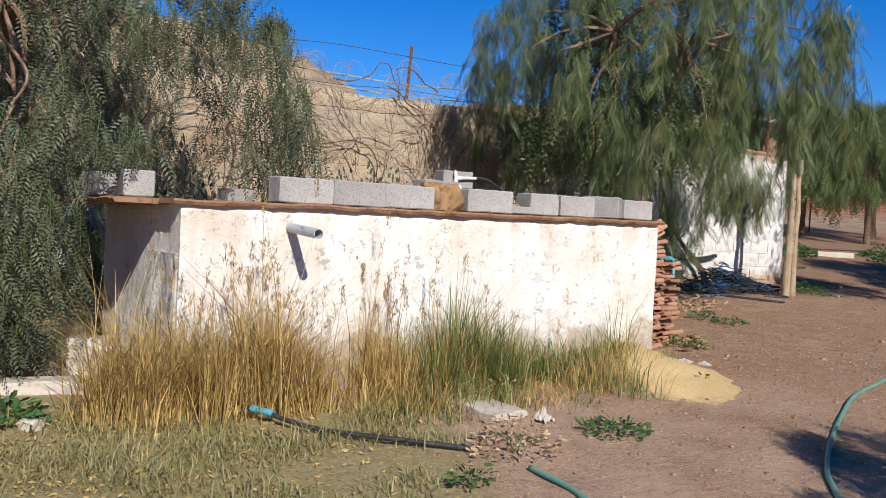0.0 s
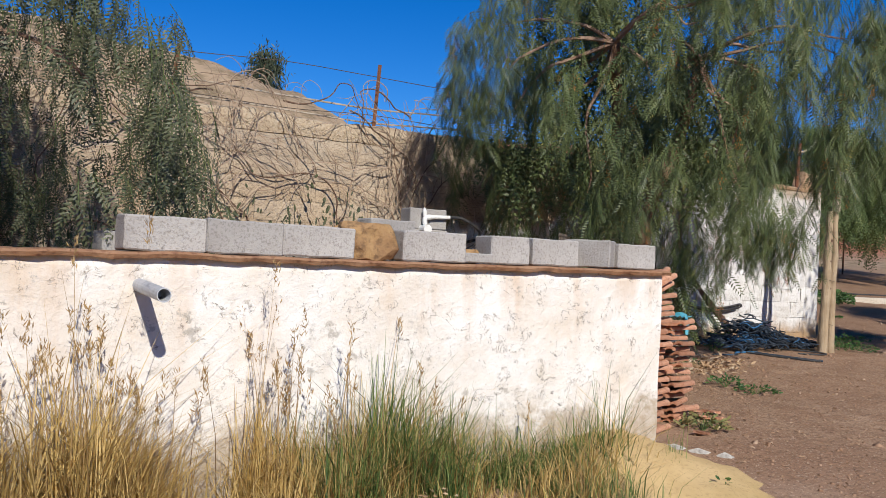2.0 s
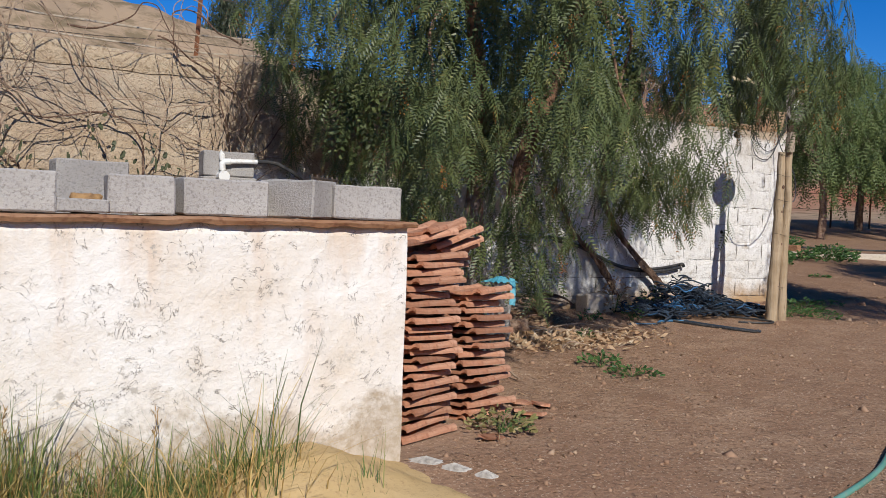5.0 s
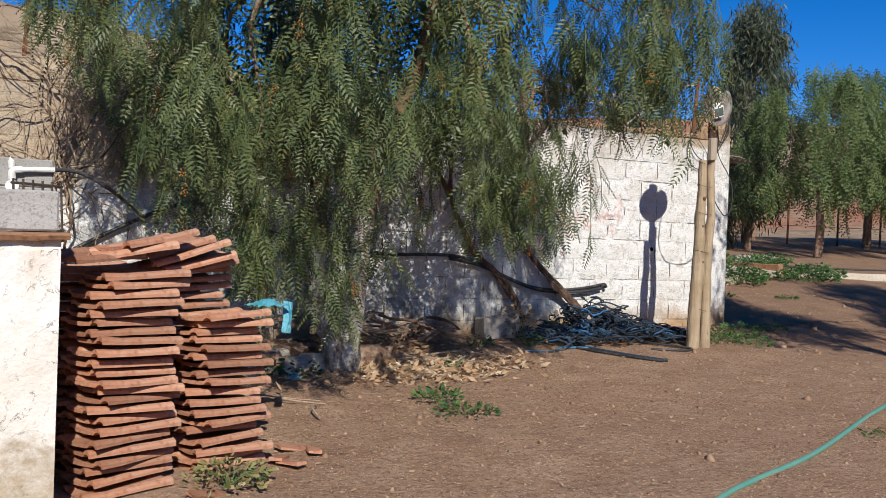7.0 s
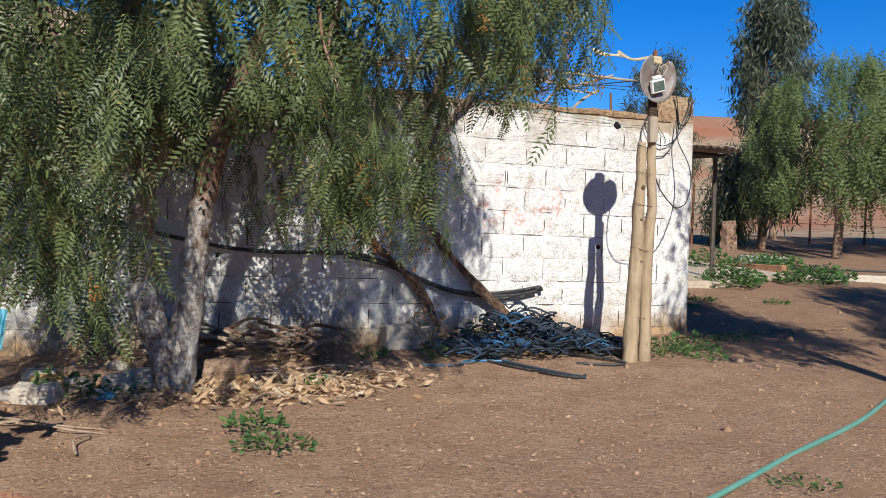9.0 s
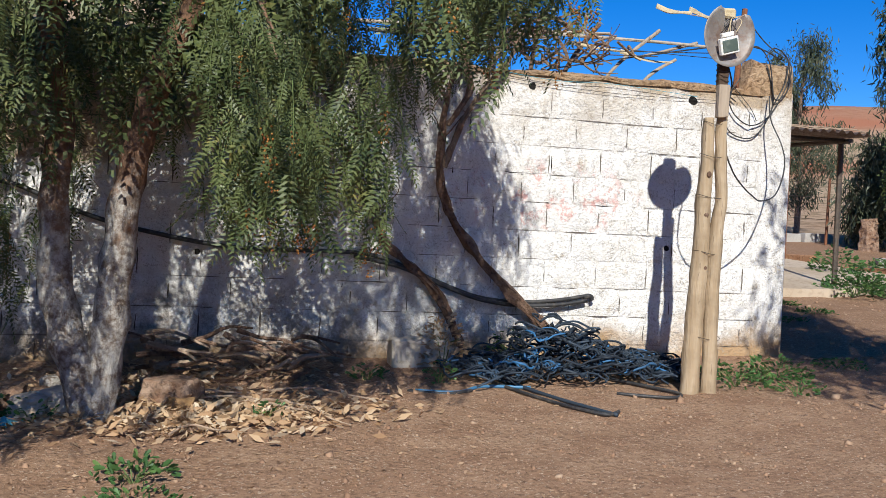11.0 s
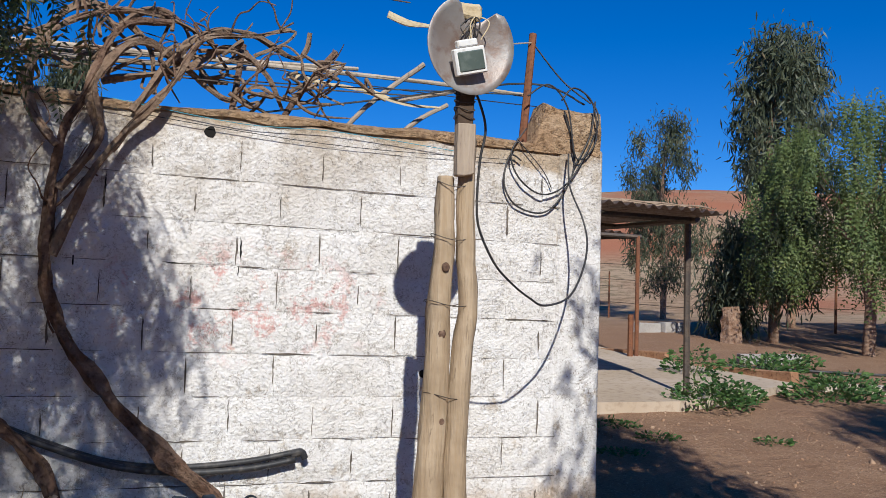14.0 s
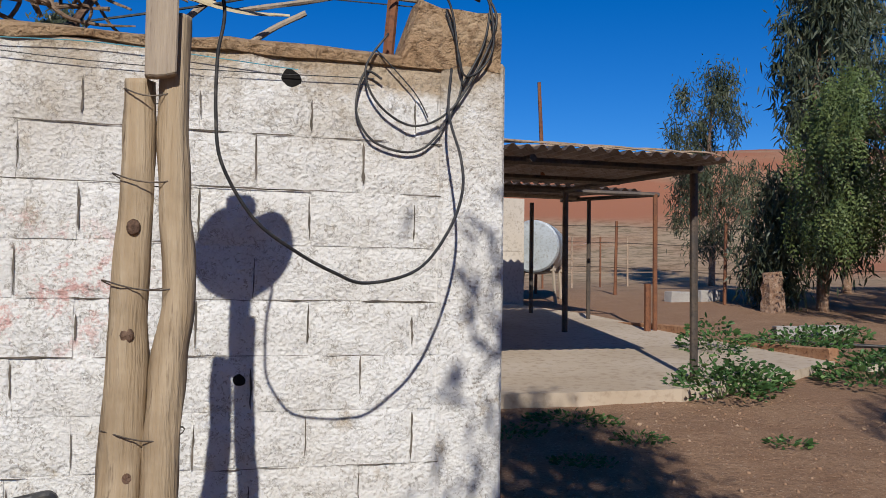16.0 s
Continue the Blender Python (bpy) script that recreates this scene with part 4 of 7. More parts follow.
# ---- foliage ----
def fern_leaf(pairs):
    """A feather leaf, one unit long along y, its leaflets swept towards the tip."""
    v, f = [], []
    w = 0.52 / pairs
    for i in range(pairs):
        t = 0.06 + 0.88 * i / (pairs - 1)
        droop = -0.10 * t * t
        ln = 0.23 * (1 - 0.6 * abs(t - 0.4) / 0.6)
        for s in (-1, 1):
            k = len(v)
            v += [(0, t, droop), (s * ln * 0.45, t + 0.035 - w * 0.5, droop - 0.01), (s * ln, t + 0.11, droop - 0.04), (s * ln * 0.45, t + 0.035 + w * 0.6, droop)]
            f.append((k, k + 1, k + 2, k + 3))
    return np.array(v), np.array(f)


def blade_leaf():
    v = np.array([(0, 0, 0), (-0.085, 0.4, -0.03), (0, 1.0, -0.16), (0.085, 0.4, -0.03)])
    return v, np.array([(0, 1, 2, 3)])


def hang(gen, anchors, out, count, length, gap, leaf_len, floor_of=None):
    """Tassels: strands that fall from each anchor and carry drooping leaves. Returns leaf placements, facings and strand lines."""
    O, Y, N, L, lines = [], [], [], [], []
    for p, o in zip(anchors, out):
        reach = gen.uniform(0.6, 1.3)
        for _ in range(count):
            ln = length * reach * gen.uniform(0.6, 1.15)
            a = gen.uniform(0, 2 * math.pi)
            q = p + gen.normal(0, 1, 3) * np.array([0.085, 0.085, 0.07])
            d = np.array([math.cos(a), math.sin(a), 0]) * 0.35 + o + np.array([0, 0, gen.uniform(-0.7, 0.15)])
            d /= np.linalg.norm(d)
            low = floor_of(q[0]) + gen.uniform(-0.1, 0.25) if floor_of else -9.0
            pts, walked = [q.copy()], 0.0
            while walked < ln and q[2] > low:
                d = d + np.array([0, 0, -0.55]) + gen.normal(0, 0.05, 3)
                d /= np.linalg.norm(d)
                q = q + d * gap
                walked += gap
                pts.append(q.copy())
                b = gen.uniform(0, 2 * math.pi)
                side = np.array([math.cos(b), math.sin(b), 0.0])
                y = side * gen.uniform(0.3, 0.8) + np.array([0, 0, -0.9])
                O.append(q), Y.append(y / np.linalg.norm(y)), L.append(leaf_len * gen.uniform(0.65, 1.2))
                N.append(o * 1.6 + np.array([0, -0.45, 0.25]) + gen.normal(0, 0.5, 3))
            if len(pts) > 2:
                lines.append(pts)
    return np.array(O), np.array(Y), np.array(N), np.array(L), lines


def leaves_mesh(name, gen, O, Y, L, template, material, N=None):
    r = gen.normal(0, 1, O.shape) if N is None else N
    X = unit(np.cross(Y, r))
    Z = np.cross(X, Y)
    Z = np.where(Z[:, 2:3] < 0, -Z, Z) if N is None else Z
    X = np.cross(Y, Z)
    tv, tf = template
    v, f = many(tv, tf, O, X * L[:, None], Y * L[:, None], Z * L[:, None])
    return soup(name, v, f, material)


def twig_mesh(name, lines, radius, material):
    """Thin three-sided stems along the strands."""
    V, F = [], []
    for pts in lines:
        base = len(V)
        pts = pts[::2] + [pts[-1]]
        for i, p in enumerate(pts):
            r = radius * (1 - 0.6 * i / len(pts))
            V += [(p[0] + r, p[1], p[2]), (p[0] - 0.5 * r, p[1] + 0.87 * r, p[2]), (p[0] - 0.5 * r, p[1] - 0.87 * r, p[2])]
        for i in range(len(pts) - 1):
            for k in range(3):
                F.append((base + 3 * i + k, base + 3 * i + (k + 1) % 3, base + 3 * i + 3 + (k + 1) % 3, base + 3 * i + 3 + k))
    return soup(name, V, F, material)


def limb_points(a, b, gen, sag=0.15):
    a, b = np.array(a), np.array(b)
    pts = [a]
    for t in (0.3, 0.6, 0.85):
        pts.append(a + (b - a) * t + np.array([0, 0, sag * math.sin(math.pi * t)]) + gen.normal(0, 0.06, 3))
    return [tuple(p) for p in pts] + [tuple(b)]


def pepper_tree(at, stems, crown, radius, z_low, z_top, clumps, per, length, gap, leaf_len, pairs, seed, label, leaf, berries=0, squash=1.0, group="", bark=BARK, keep=None, fringe=(), floor_of=None):
    """Weeping tree: stems, limbs out to clumps, and strands of feather leaves hanging from each."""
    gen = np.random.default_rng(seed)
    tree = empty("pepper_tree", label, "tree", group, at=at)
    base = np.array(at)
    tops = []
    for pts, r0, r1, mat in stems:
        bm = tube(bmesh.new(), smooth_line(pts, 7), r0, r1, 10, 0.35, 1.0, seed)
        part("trunk", bm, mat, tree, smooth=True)
        tops.append(np.array(pts[-1]))
    anchors, outs = [], []
    while len(anchors) < clumps:
        a = gen.uniform(0, 2 * math.pi)
        rho = math.sqrt(gen.uniform(0.02, 1.0))
        dome = math.sqrt(max(1 - (rho * 0.97) ** 2, 0))
        lo = z_low + 0.06 * (z_top - z_low) * (1 - rho)
        if floor_of:
            lo = floor_of(crown[0] + radius * rho * math.cos(a)) + 0.75
        hi = max(z_low + (z_top - z_low) * (0.15 + 0.85 * dome), lo + 0.1)
        z = gen.uniform(lo, hi) if gen.uniform() < 0.6 else hi
        p = np.array([crown[0] + radius * rho * math.cos(a), crown[1] + squash * radius * rho * math.sin(a), z])
        if keep and not keep(p):
            continue
        anchors.append(p)
        outs.append(np.array([math.cos(a), math.sin(a), 0]) * 0.42 * rho)
    for x0, x1, y0, y1, z0, z1, m in fringe:
        for _ in range(m):
            anchors.append(np.array([gen.uniform(x0, x1), gen.uniform(y0, y1), gen.uniform(z0, z1)]))
            outs.append(np.zeros(3))
    for i, p in enumerate(anchors):
        if i % 8 == 0 and p[2] < 4.3:
            s = min(tops, key=lambda q: np.linalg.norm(q - p))
            part("limb", tube(bmesh.new(), smooth_line(limb_points(s, s + (p - s) * 0.8, gen), 4), 0.024, 0.006, 5, 0.2), bark, tree)
    O, Y, N, L, lines = hang(gen, anchors, outs, per, length, gap, leaf_len, floor_of)
    if keep:
        ok = np.array([keep(o) for o in O])
        O, Y, N, L = O[ok], Y[ok], N[ok], L[ok]
        lines = [q for q in ([p for p in ln if keep(p)] for ln in lines) if len(q) > 2]
    if floor_of:
        deep, flat = [], []
        while len(deep) < 55:
            v = gen.uniform(-1, 1, 3)
            q = np.array([crown[0] - 0.2 + v[0] * radius * 0.7, crown[1] + 0.55 + v[1] * radius * 0.35, 3.5 + 1.3 * v[2]])
            if np.linalg.norm(v) < 1 and (not keep or keep(q)) and q[2] > floor_of(q[0]) + 0.9:
                deep.append(q), flat.append(np.zeros(3))
        iO, iY, iN, iL, _ = hang(gen, deep, flat, 6, 0.55, 0.09, 0.27, floor_of)
        ok = np.array([keep(o) for o in iO])
        inner = new("inner_crown", leaves_mesh("inner_crown", gen, iO[ok], iY[ok], iL[ok], fern_leaf(5), leaf, iN[ok]))
        tagged(put(inner, tree), "shaded inner foliage", kind="stuff")
    me = leaves_mesh("crown", gen, O, Y, L, fern_leaf(pairs), leaf, N)
    crown_ob = new("crown", me)
    tagged(put(crown_ob, tree), "weeping feathery green foliage", kind="stuff")
    tw = new("twig_growth", twig_mesh("twig_growth", lines, 0.003, STEM))
    tagged(put(tw, tree), kind="stuff")
    if berries:
        pick = gen.choice(len(O), berries, replace=False)
        V, F = [], []
        oct_v = np.array([(1, 0, 0), (-1, 0, 0), (0, 1, 0), (0, -1, 0), (0, 0, 1), (0, 0, -1)]) * 0.006
        oct_f = np.array([(0, 2, 4), (2, 1, 4), (1, 3, 4), (3, 0, 4), (2, 0, 5), (1, 2, 5), (3, 1, 5), (0, 3, 5)])
        C = np.concatenate([O[pick][:, None, :] + np.stack([gen.normal(0, 0.016, (berries, 26)), gen.normal(0, 0.016, (berries, 26)), -gen.uniform(0, 0.14, (berries, 26))], 2)]).reshape(-1, 3)
        one = np.ones((len(C), 1))
        v, f = many(oct_v, oct_f, C, one * [[1, 0, 0]], one * [[0, 1, 0]], one * [[0, 0, 1]])
        b = new("berry_growth", soup("berry_growth", v, f, BERRY))
        tagged(put(b, tree), "hanging clusters of dry orange berries", kind="stuff")
    for ch in tree.children:
        ch.matrix_parent_inverse = tree.matrix_world.inverted()
    return tree


def clear_of_wall(p):
    return p[1] < 9.36 or p[2] > 3.35


def skirt(x):
    """Height at which the big tree's hanging tassels end."""
    knots = ((5.4, 2.4), (6.1, 2.0), (6.5, 1.65), (6.8, 1.3), (7.2, 1.0), (7.35, 1.1), (7.45, 1.85), (8.1, 1.85), (8.3, 1.6), (8.5, 1.4), (9.0, 1.5), (9.15, 1.65), (9.4, 2.2), (9.7, 2.6), (10.1, 2.9))
    for (a, h), (b, k) in zip(knots, knots[1:]):
        if a <= x <= b:
            return h + (k - h) * (x - a) / (b - a)
    return 2.4 if x < 6 else 2.9


gz = ground_z(7.75, 8.0)
pepper_tree((7.75, 8.0, gz),
            [([(7.77, 8.0, gz - 0.1), (7.66, 8.0, gz + 0.25), (7.56, 8.02, gz + 0.6), (7.52, 8.02, gz + 1.1), (7.53, 8.0, gz + 1.6), (7.4, 7.85, gz + 2.4), (7.0, 7.5, gz + 3.1)], 0.10, 0.05, BARK_WASH),
             ([(7.76, 8.0, gz - 0.1), (7.80, 8.0, gz + 0.35), (7.85, 7.98, gz + 0.9), (7.90, 7.97, gz + 1.3), (8.02, 7.95, gz + 1.8), (8.25, 7.85, gz + 2.4), (8.35, 7.7, gz + 3.2)], 0.10, 0.05, BARK_WASH)],
            (7.7, 7.45), 2.35, 2.15, 5.1, 250, 7, 0.53, 0.064, 0.18, 8, 11,
            "weeping pepper tree with twin pale trunks before the wall", LEAF_PEPPER, berries=330, squash=0.85, fringe=((6.75, 7.35, 6.3, 6.9, 1.5, 2.1, 6), (8.2, 9.1, 6.6, 7.4, 1.9, 2.4, 9), (6.1, 6.8, 6.4, 7.2, 2.2, 2.8, 5), (9.0, 9.8, 6.7, 7.8, 3.2, 4.2, 10)), floor_of=skirt,
            keep=lambda p: clear_of_wall(p) and (5.55 if p[2] > 2.7 else 5.85) < p[0] < 10.05 and p[1] > 5.4)
gz = ground_z(0.3, 7.7)
pepper_tree((0.3, 7.7, gz), [([(0.3, 7.7, gz - 0.1), (0.35, 7.65, gz + 0.9), (0.5, 7.5, gz + 1.8), (0.8, 7.4, gz + 2.6)], 0.13, 0.07, BARK)],
            (0.75, 7.25), 2.25, 1.1, 4.3, 350, 6, 0.5, 0.062, 0.17, 7, 23,
            "dusty weeping pepper tree hanging over the tank end", LEAF_GREY, fringe=((0.1, 1.1, 5.75, 6.6, 0.9, 1.7, 40),), keep=lambda p: clear_of_wall(p) and p[2] > 0.55 and not (p[0] > 1.2 and p[1] < 6.95 and p[2] < 1.8) and p[1] > 5.5)


# trees beyond the yard
def gum_tree(at, height, width, seed, label, group="", leaf=LEAF_GUM, n=90, low=0.17):
    gen = np.random.default_rng(seed)
    tree = empty("gum_tree", label, "tree", group, at=at)
    x, y, z = 0, 0, 0
    bm = tube(bmesh.new(), smooth_line([(0, 0, -0.1), (0.05, 0, height * 0.3), (-0.05, 0.05, height * 0.6), (0.05, 0, height * 0.92)], 6), 0.11, 0.025, 8, 0.3)
    part("trunk", bm, BARK, tree, smooth=True)
    O, Y, L = [], [], []
    for i in range(n):
        t = gen.uniform(low, 1.0)
        a = gen.uniform(0, 2 * math.pi)
        r = width / 2 * (0.35 + 0.75 * math.sin(math.pi * min(max(t * 0.95, 0.1), 0.96))) * gen.uniform(0.3, 1.0)
        tip = np.array([r * math.cos(a), r * math.sin(a), height * t])
        root = np.array([0, 0, max(height * t - r * 0.9, 0.4)])
        if i % 3 == 0:
            part("branch", tube(bmesh.new(), [Vector(root), Vector((root + tip) / 2 + gen.normal(0, 0.05, 3)), Vector(tip)], 0.025, 0.006, 4), BARK, tree)
        k = 130
        c = tip + gen.normal(0, 1, (k, 3)) * np.array([0.15, 0.15, 0.22])
        O.append(c)
        d = gen.normal(0, 0.5, (k, 3)) + np.array([0, 0, -0.75])
        Y.append(unit(d))
        L.append(gen.uniform(0.12, 0.25, k))
    O, Y, L = np.concatenate(O), np.concatenate(Y), np.concatenate(L)
    ob = new("crown", leaves_mesh("crown", gen, O, Y, L, blade_leaf(), leaf))
    tagged(put(ob, tree), kind="stuff")
    return tree


def at_ground(x, y, dz=0.0):
    return (x, y, terrain(x, y) + dz)


FAR = "trees beyond the yard"
gum_tree(at_ground(26.4, 29.0), 6.2, 2.5, 5, "slender grey-green gum tree by the far fence", FAR)
gum_tree(at_ground(21.35, 18.1), 5.5, 1.6, 6, "tall dark gum tree beside the yard", FAR, n=80)
gum_tree(at_ground(24.2, 20.9), 6.6, 1.9, 7, "tall dark gum tree in the row", FAR, n=100)
weeper = pepper_tree((0, 0, 0), [([(0, 0, -0.1), (0.05, 0, 0.8), (0, 0.05, 1.7)], 0.11, 0.06, BARK)], (0, 0), 1.65, 1.7, 4.3, 125, 6, 0.75, 0.095, 0.27, 4, 31,
                     "bright green weeping tree shading the yard", LEAF_BRIGHT, group=FAR)
weeper.matrix_world = pose(*at_ground(21.7, 16.3))
for x, y, rz, s in ((24.6, 15.4, 40, 1.0), (27.5, 17.0, 120, 1.05), (26.0, 18.6, 250, 1.1)):
    t = copy_thing(weeper, pose(*at_ground(x, y), 0, 0, rz) @ Matrix.Scale(s, 4))
# trees behind the camera, whose shade lies on the yard
for x, y, rz, s in ((15.2, 3.6, 75, 1.15), (17.6, 4.6, 210, 1.2), (21.5, 6.0, 320, 1.25), (16.6, 5.9, 290, 1.1), (4.1, -0.75, 140, 0.68), (5.7, -1.5, 20, 0.7)):
    copy_thing(weeper, pose(*at_ground(x, y), 0, 0, rz) @ Matrix.Scale(s, 4))
gum_tree(at_ground(12.35, 4.95), 5.4, 1.55, 15, "tall gum tree standing over the yard", low=0.5, n=55)
bush = gum_tree((0, 0, 0), 2.0, 0.9, 9, "grey-green bush on the hill crest", n=40)
bush.matrix_world = pose(9.3, 23.4, terrain(9.3, 23.4) - 0.5) @ Matrix.Scale(0.95, 4)
for x, y, k in ((10.4, 23.8, 0.8),):
    copy_thing(bush, pose(x, y, terrain(x, y) - 0.5, 0, 0, x * 50) @ Matrix.Scale(k, 4))


# ---- grasses ----
def blades(gen, pts, height, width, lean, material, name, label, bend=0.35):
    """Curved grass blades of two segments, standing at pts."""
    n = len(pts)
    h = height * gen.uniform(0.25, 1.2, n) if np.isscalar(height) else height
    h = h * np.array([0.78 + 0.75 * noise.noise(Vector((q[0] * 2.6, q[1] * 2.6, 1.5))) for q in pts])
    a = gen.uniform(0, 2 * math.pi, n)
    d = np.stack([np.cos(a), np.sin(a), np.zeros(n)], 1)
    s = np.stack([-np.sin(a), np.cos(a), np.zeros(n)], 1)
    ln = lean * gen.uniform(0.1, 1.2, n)
    up = np.array([0, 0, 1.0])
    p1 = pts + up * (h * 0.55)[:, None] + d * (h * ln * 0.3)[:, None]
    p2 = pts + up * (h * (1 - bend * ln * 0.5))[:, None] + d * (h * ln)[:, None]
    w = width * gen.uniform(0.6, 1.3, n)[:, None]
    V = np.stack([pts - s * w, pts + s * w, p1 - s * w * 0.75, p1 + s * w * 0.75, p2 - s * w * 0.12, p2 + s * w * 0.12], 1).reshape(-1, 3)
    b = (np.arange(n) * 6)[:, None]
    F = np.concatenate([b + np.array([[0, 1, 3, 2]]), b + np.array([[2, 3, 5, 4]])])
    ob = new(name, soup(name, V, F, material))
    return tagged(ob, label, "grass", kind="stuff"), p2


def scatter(gen, n, cx, cy, sx, sy):
    x, y = gen.normal(cx, sx, n), gen.normal(cy, sy, n)
    return np.stack([x, y, np.array([ground_z(a, b) - 0.01 for a, b in zip(x, y)])], 1)


def front_y(x):
    return 5.318 + 0.03 * (x - 1.61)


def before_tank(p):
    """Keeps plants in front of the tank's face."""
    lim = front_y(p[:, 0]) - 0.05
    p[:, 1] = np.where((p[:, 1] > lim) & (p[:, 0] > 1.5) & (p[:, 0] < 5.8), 2 * lim - p[:, 1], p[:, 1])
    return p


gen = np.random.default_rng(77)


def tufts(n_tufts, per, x0, x1, off0, off1, spread_):
    c = [(gen.uniform(x0, x1), gen.uniform(off0, off1)) for _ in range(n_tufts)]
    return before_tank(np.concatenate([scatter(gen, per, x, front_y(x) - o, spread_, spread_) for x, o in c]))


blades(gen, tufts(40, 110, 1.15, 2.42, 0.08, 0.45, 0.085), 0.86, 0.0034, 0.95, STRAW, "dry_grass", "tall golden dry grass against the tank")
blades(gen, tufts(8, 60, 2.85, 3.15, 0.15, 0.4, 0.06), 0.6, 0.003, 0.35, STRAW, "dry_grass", "golden dry grass tuft against the tank")
blades(gen, tufts(30, 85, 2.7, 4.9, 0.10, 0.62, 0.10), 0.52, 0.003, 1.2, STRAW, "dry_grass", "straw-coloured grass among the rushes")
blades(gen, tufts(13, 100, 3.05, 4.0, 0.1, 0.5, 0.065), 0.66, 0.0032, 0.65, RUSH, "rushes", "green rush grass at the tank foot")
blades(gen, tufts(12, 100, 4.15, 4.9, 0.1, 0.42, 0.065), 0.66, 0.0032, 0.75, RUSH, "rushes", "yellow-green rush grass at the tank foot")
blades(gen, tufts(14, 70, 2.2, 4.6, 0.55, 0.95, 0.09), 0.27, 0.003, 0.8, RUSH, "rushes", "short green grass before the rushes")
blades(gen, tufts(5, 26, 4.95, 5.3, 0.2, 0.6, 0.05), 0.36, 0.0025, 0.4, RUSH, "rushes", "thin green rushes by the sand heap")
blades(gen, tufts(24, 70, 2.5, 4.95, 0.45, 0.85, 0.1), 0.2, 0.003, 1.4, STRAW, "dry_grass", "short withered grass before the rushes")
# tall flowering stalks with seed heads
stalk_at = before_tank(scatter(gen, 55, 1.95, front_y(1.95) - 0.25, 0.3, 0.1))
stalk_at = np.concatenate([stalk_at, before_tank(scatter(gen, 26, 3.0, front_y(3.0) - 0.2, 0.12, 0.07)), before_tank(scatter(gen, 22, 3.8, front_y(3.8) - 0.3, 0.5, 0.12))])
hh = np.concatenate([gen.uniform(0.9, 1.4, 55), gen.uniform(0.8, 1.1, 26), gen.uniform(0.6, 0.9, 22)])
_, tips = blades(gen, stalk_at, hh, 0.0030, 0.22, SEED, "grass_stalks", "tall dry flowering grass stalks")
k = 22
C = (tips[:, None, :] + np.stack([gen.normal(0, 0.007, (len(tips), k)), gen.normal(0, 0.007, (len(tips), k)), -gen.uniform(0, 0.12, (len(tips), k))], 2)).reshape(-1, 3)
D = unit(gen.normal(0, 0.35, C.shape) + np.array([0, 0, 1.0]))
heads = new("seed_heads", leaves_mesh("seed_heads", gen, C, D, np.full(len(C), 0.034), blade_leaf(), SEED))
tagged(heads, "brown seed heads on the grass stalks", "grass", kind="stuff")
# short turf
n = 24000
tx, ty = gen.uniform(-0.4, 3.4, n), gen.uniform(2.9, 5.3, n)
dens = np.array([noise.noise(Vector((a * 1.7, b * 1.7, 0))) for a, b in zip(tx, ty)])
ok = (dens + 0.42 - (np.maximum(tx - 1.3, 0) / 1.3) ** 2 * 0.5 - (np.minimum(tx - 1.3, 0) / 1.9) ** 2 * 0.5 - ((ty - 4.1) / 1.5) ** 2 * 0.35 > gen.uniform(0, 0.45, n)) & (ty < front_y(tx) - 0.05)
tp = np.stack([tx, ty, np.array([ground_z(a, b) - 0.004 for a, b in zip(tx, ty)])], 1)[ok]
blades(gen, tp, 0.1, 0.0034, 1.6, TURF, "turf", "short dry turf with green patches")


# ---- yard clutter near the tank ----
def ground_pose(x, y, dz=0.0, rx=0, ry=0, rz=0):
    return pose(x, y, ground_z(x, y) + dz, rx, ry, rz)


# sand heap
bm = bmesh.new()
rows = []
for j in range(31):
    row = []
    for i in range(41):
        x, y = 4.45 + 2.0 * i / 40, 3.75 + 1.95 * j / 30
        u, v = (x - 5.05) / 0.55, (y - 5.1 - 0.083 * (x - 5.25)) / 0.62
        tail_u, tail_v = (x - 5.45 - (4.9 - y) * 0.25) / 0.5, (y - 4.55) / 0.55
        h = 0.25 * math.exp(-(u * u + v * v) * 1.1) + 0.035 * math.exp(-(tail_u ** 2 + tail_v ** 2) * 1.1)
        h += 0.035 * noise.noise(Vector((x * 3, y * 3, 0))) + 0.02 * noise.noise(Vector((x * 11, y * 11, 0)))
        row.append(bm.verts.new((x, y, ground_z(x, y) - 0.045 + h)))
    rows.append(row)
for a, b in zip(rows, rows[1:]):
    for k in range(40):
        bm.faces.new((a[k], a[k + 1], b[k + 1], b[k]))
tagged(new("sand_heap", bm_mesh("sand_heap", bm, SAND, True)), "heap of yellow building sand at the tank corner", "sand", kind="stuff")
# trodden cement spill
for x, y, s, seed in ((5.80, 5.40, 0.13, 1), (5.88, 5.26, 0.11, 2), (5.97, 5.12, 0.08, 3)):
    bm = bmesh.new()
    c = bm.verts.new((0, 0, 0.02))
    ring = [bm.verts.new((s * (0.8 + 0.4 * noise.noise(Vector((math.cos(a) * 2, math.sin(a) * 2, seed)))) * math.cos(a), 0.5 * s * math.sin(a), -0.012)) for a in [2 * math.pi * k / 18 for k in range(18)]]
    for k in range(18):
        bm.faces.new((c, ring[k], ring[(k + 1) % 18]))
    ob = new("cement_spill", bm_mesh("cement_spill", bm, ROUGH_WHITE))
    ob.matrix_world = ground_pose(x, y, 0.01, 0, 0, -40)
    tagged(ob, "pale crust of spilt cement on the earth", "cement")


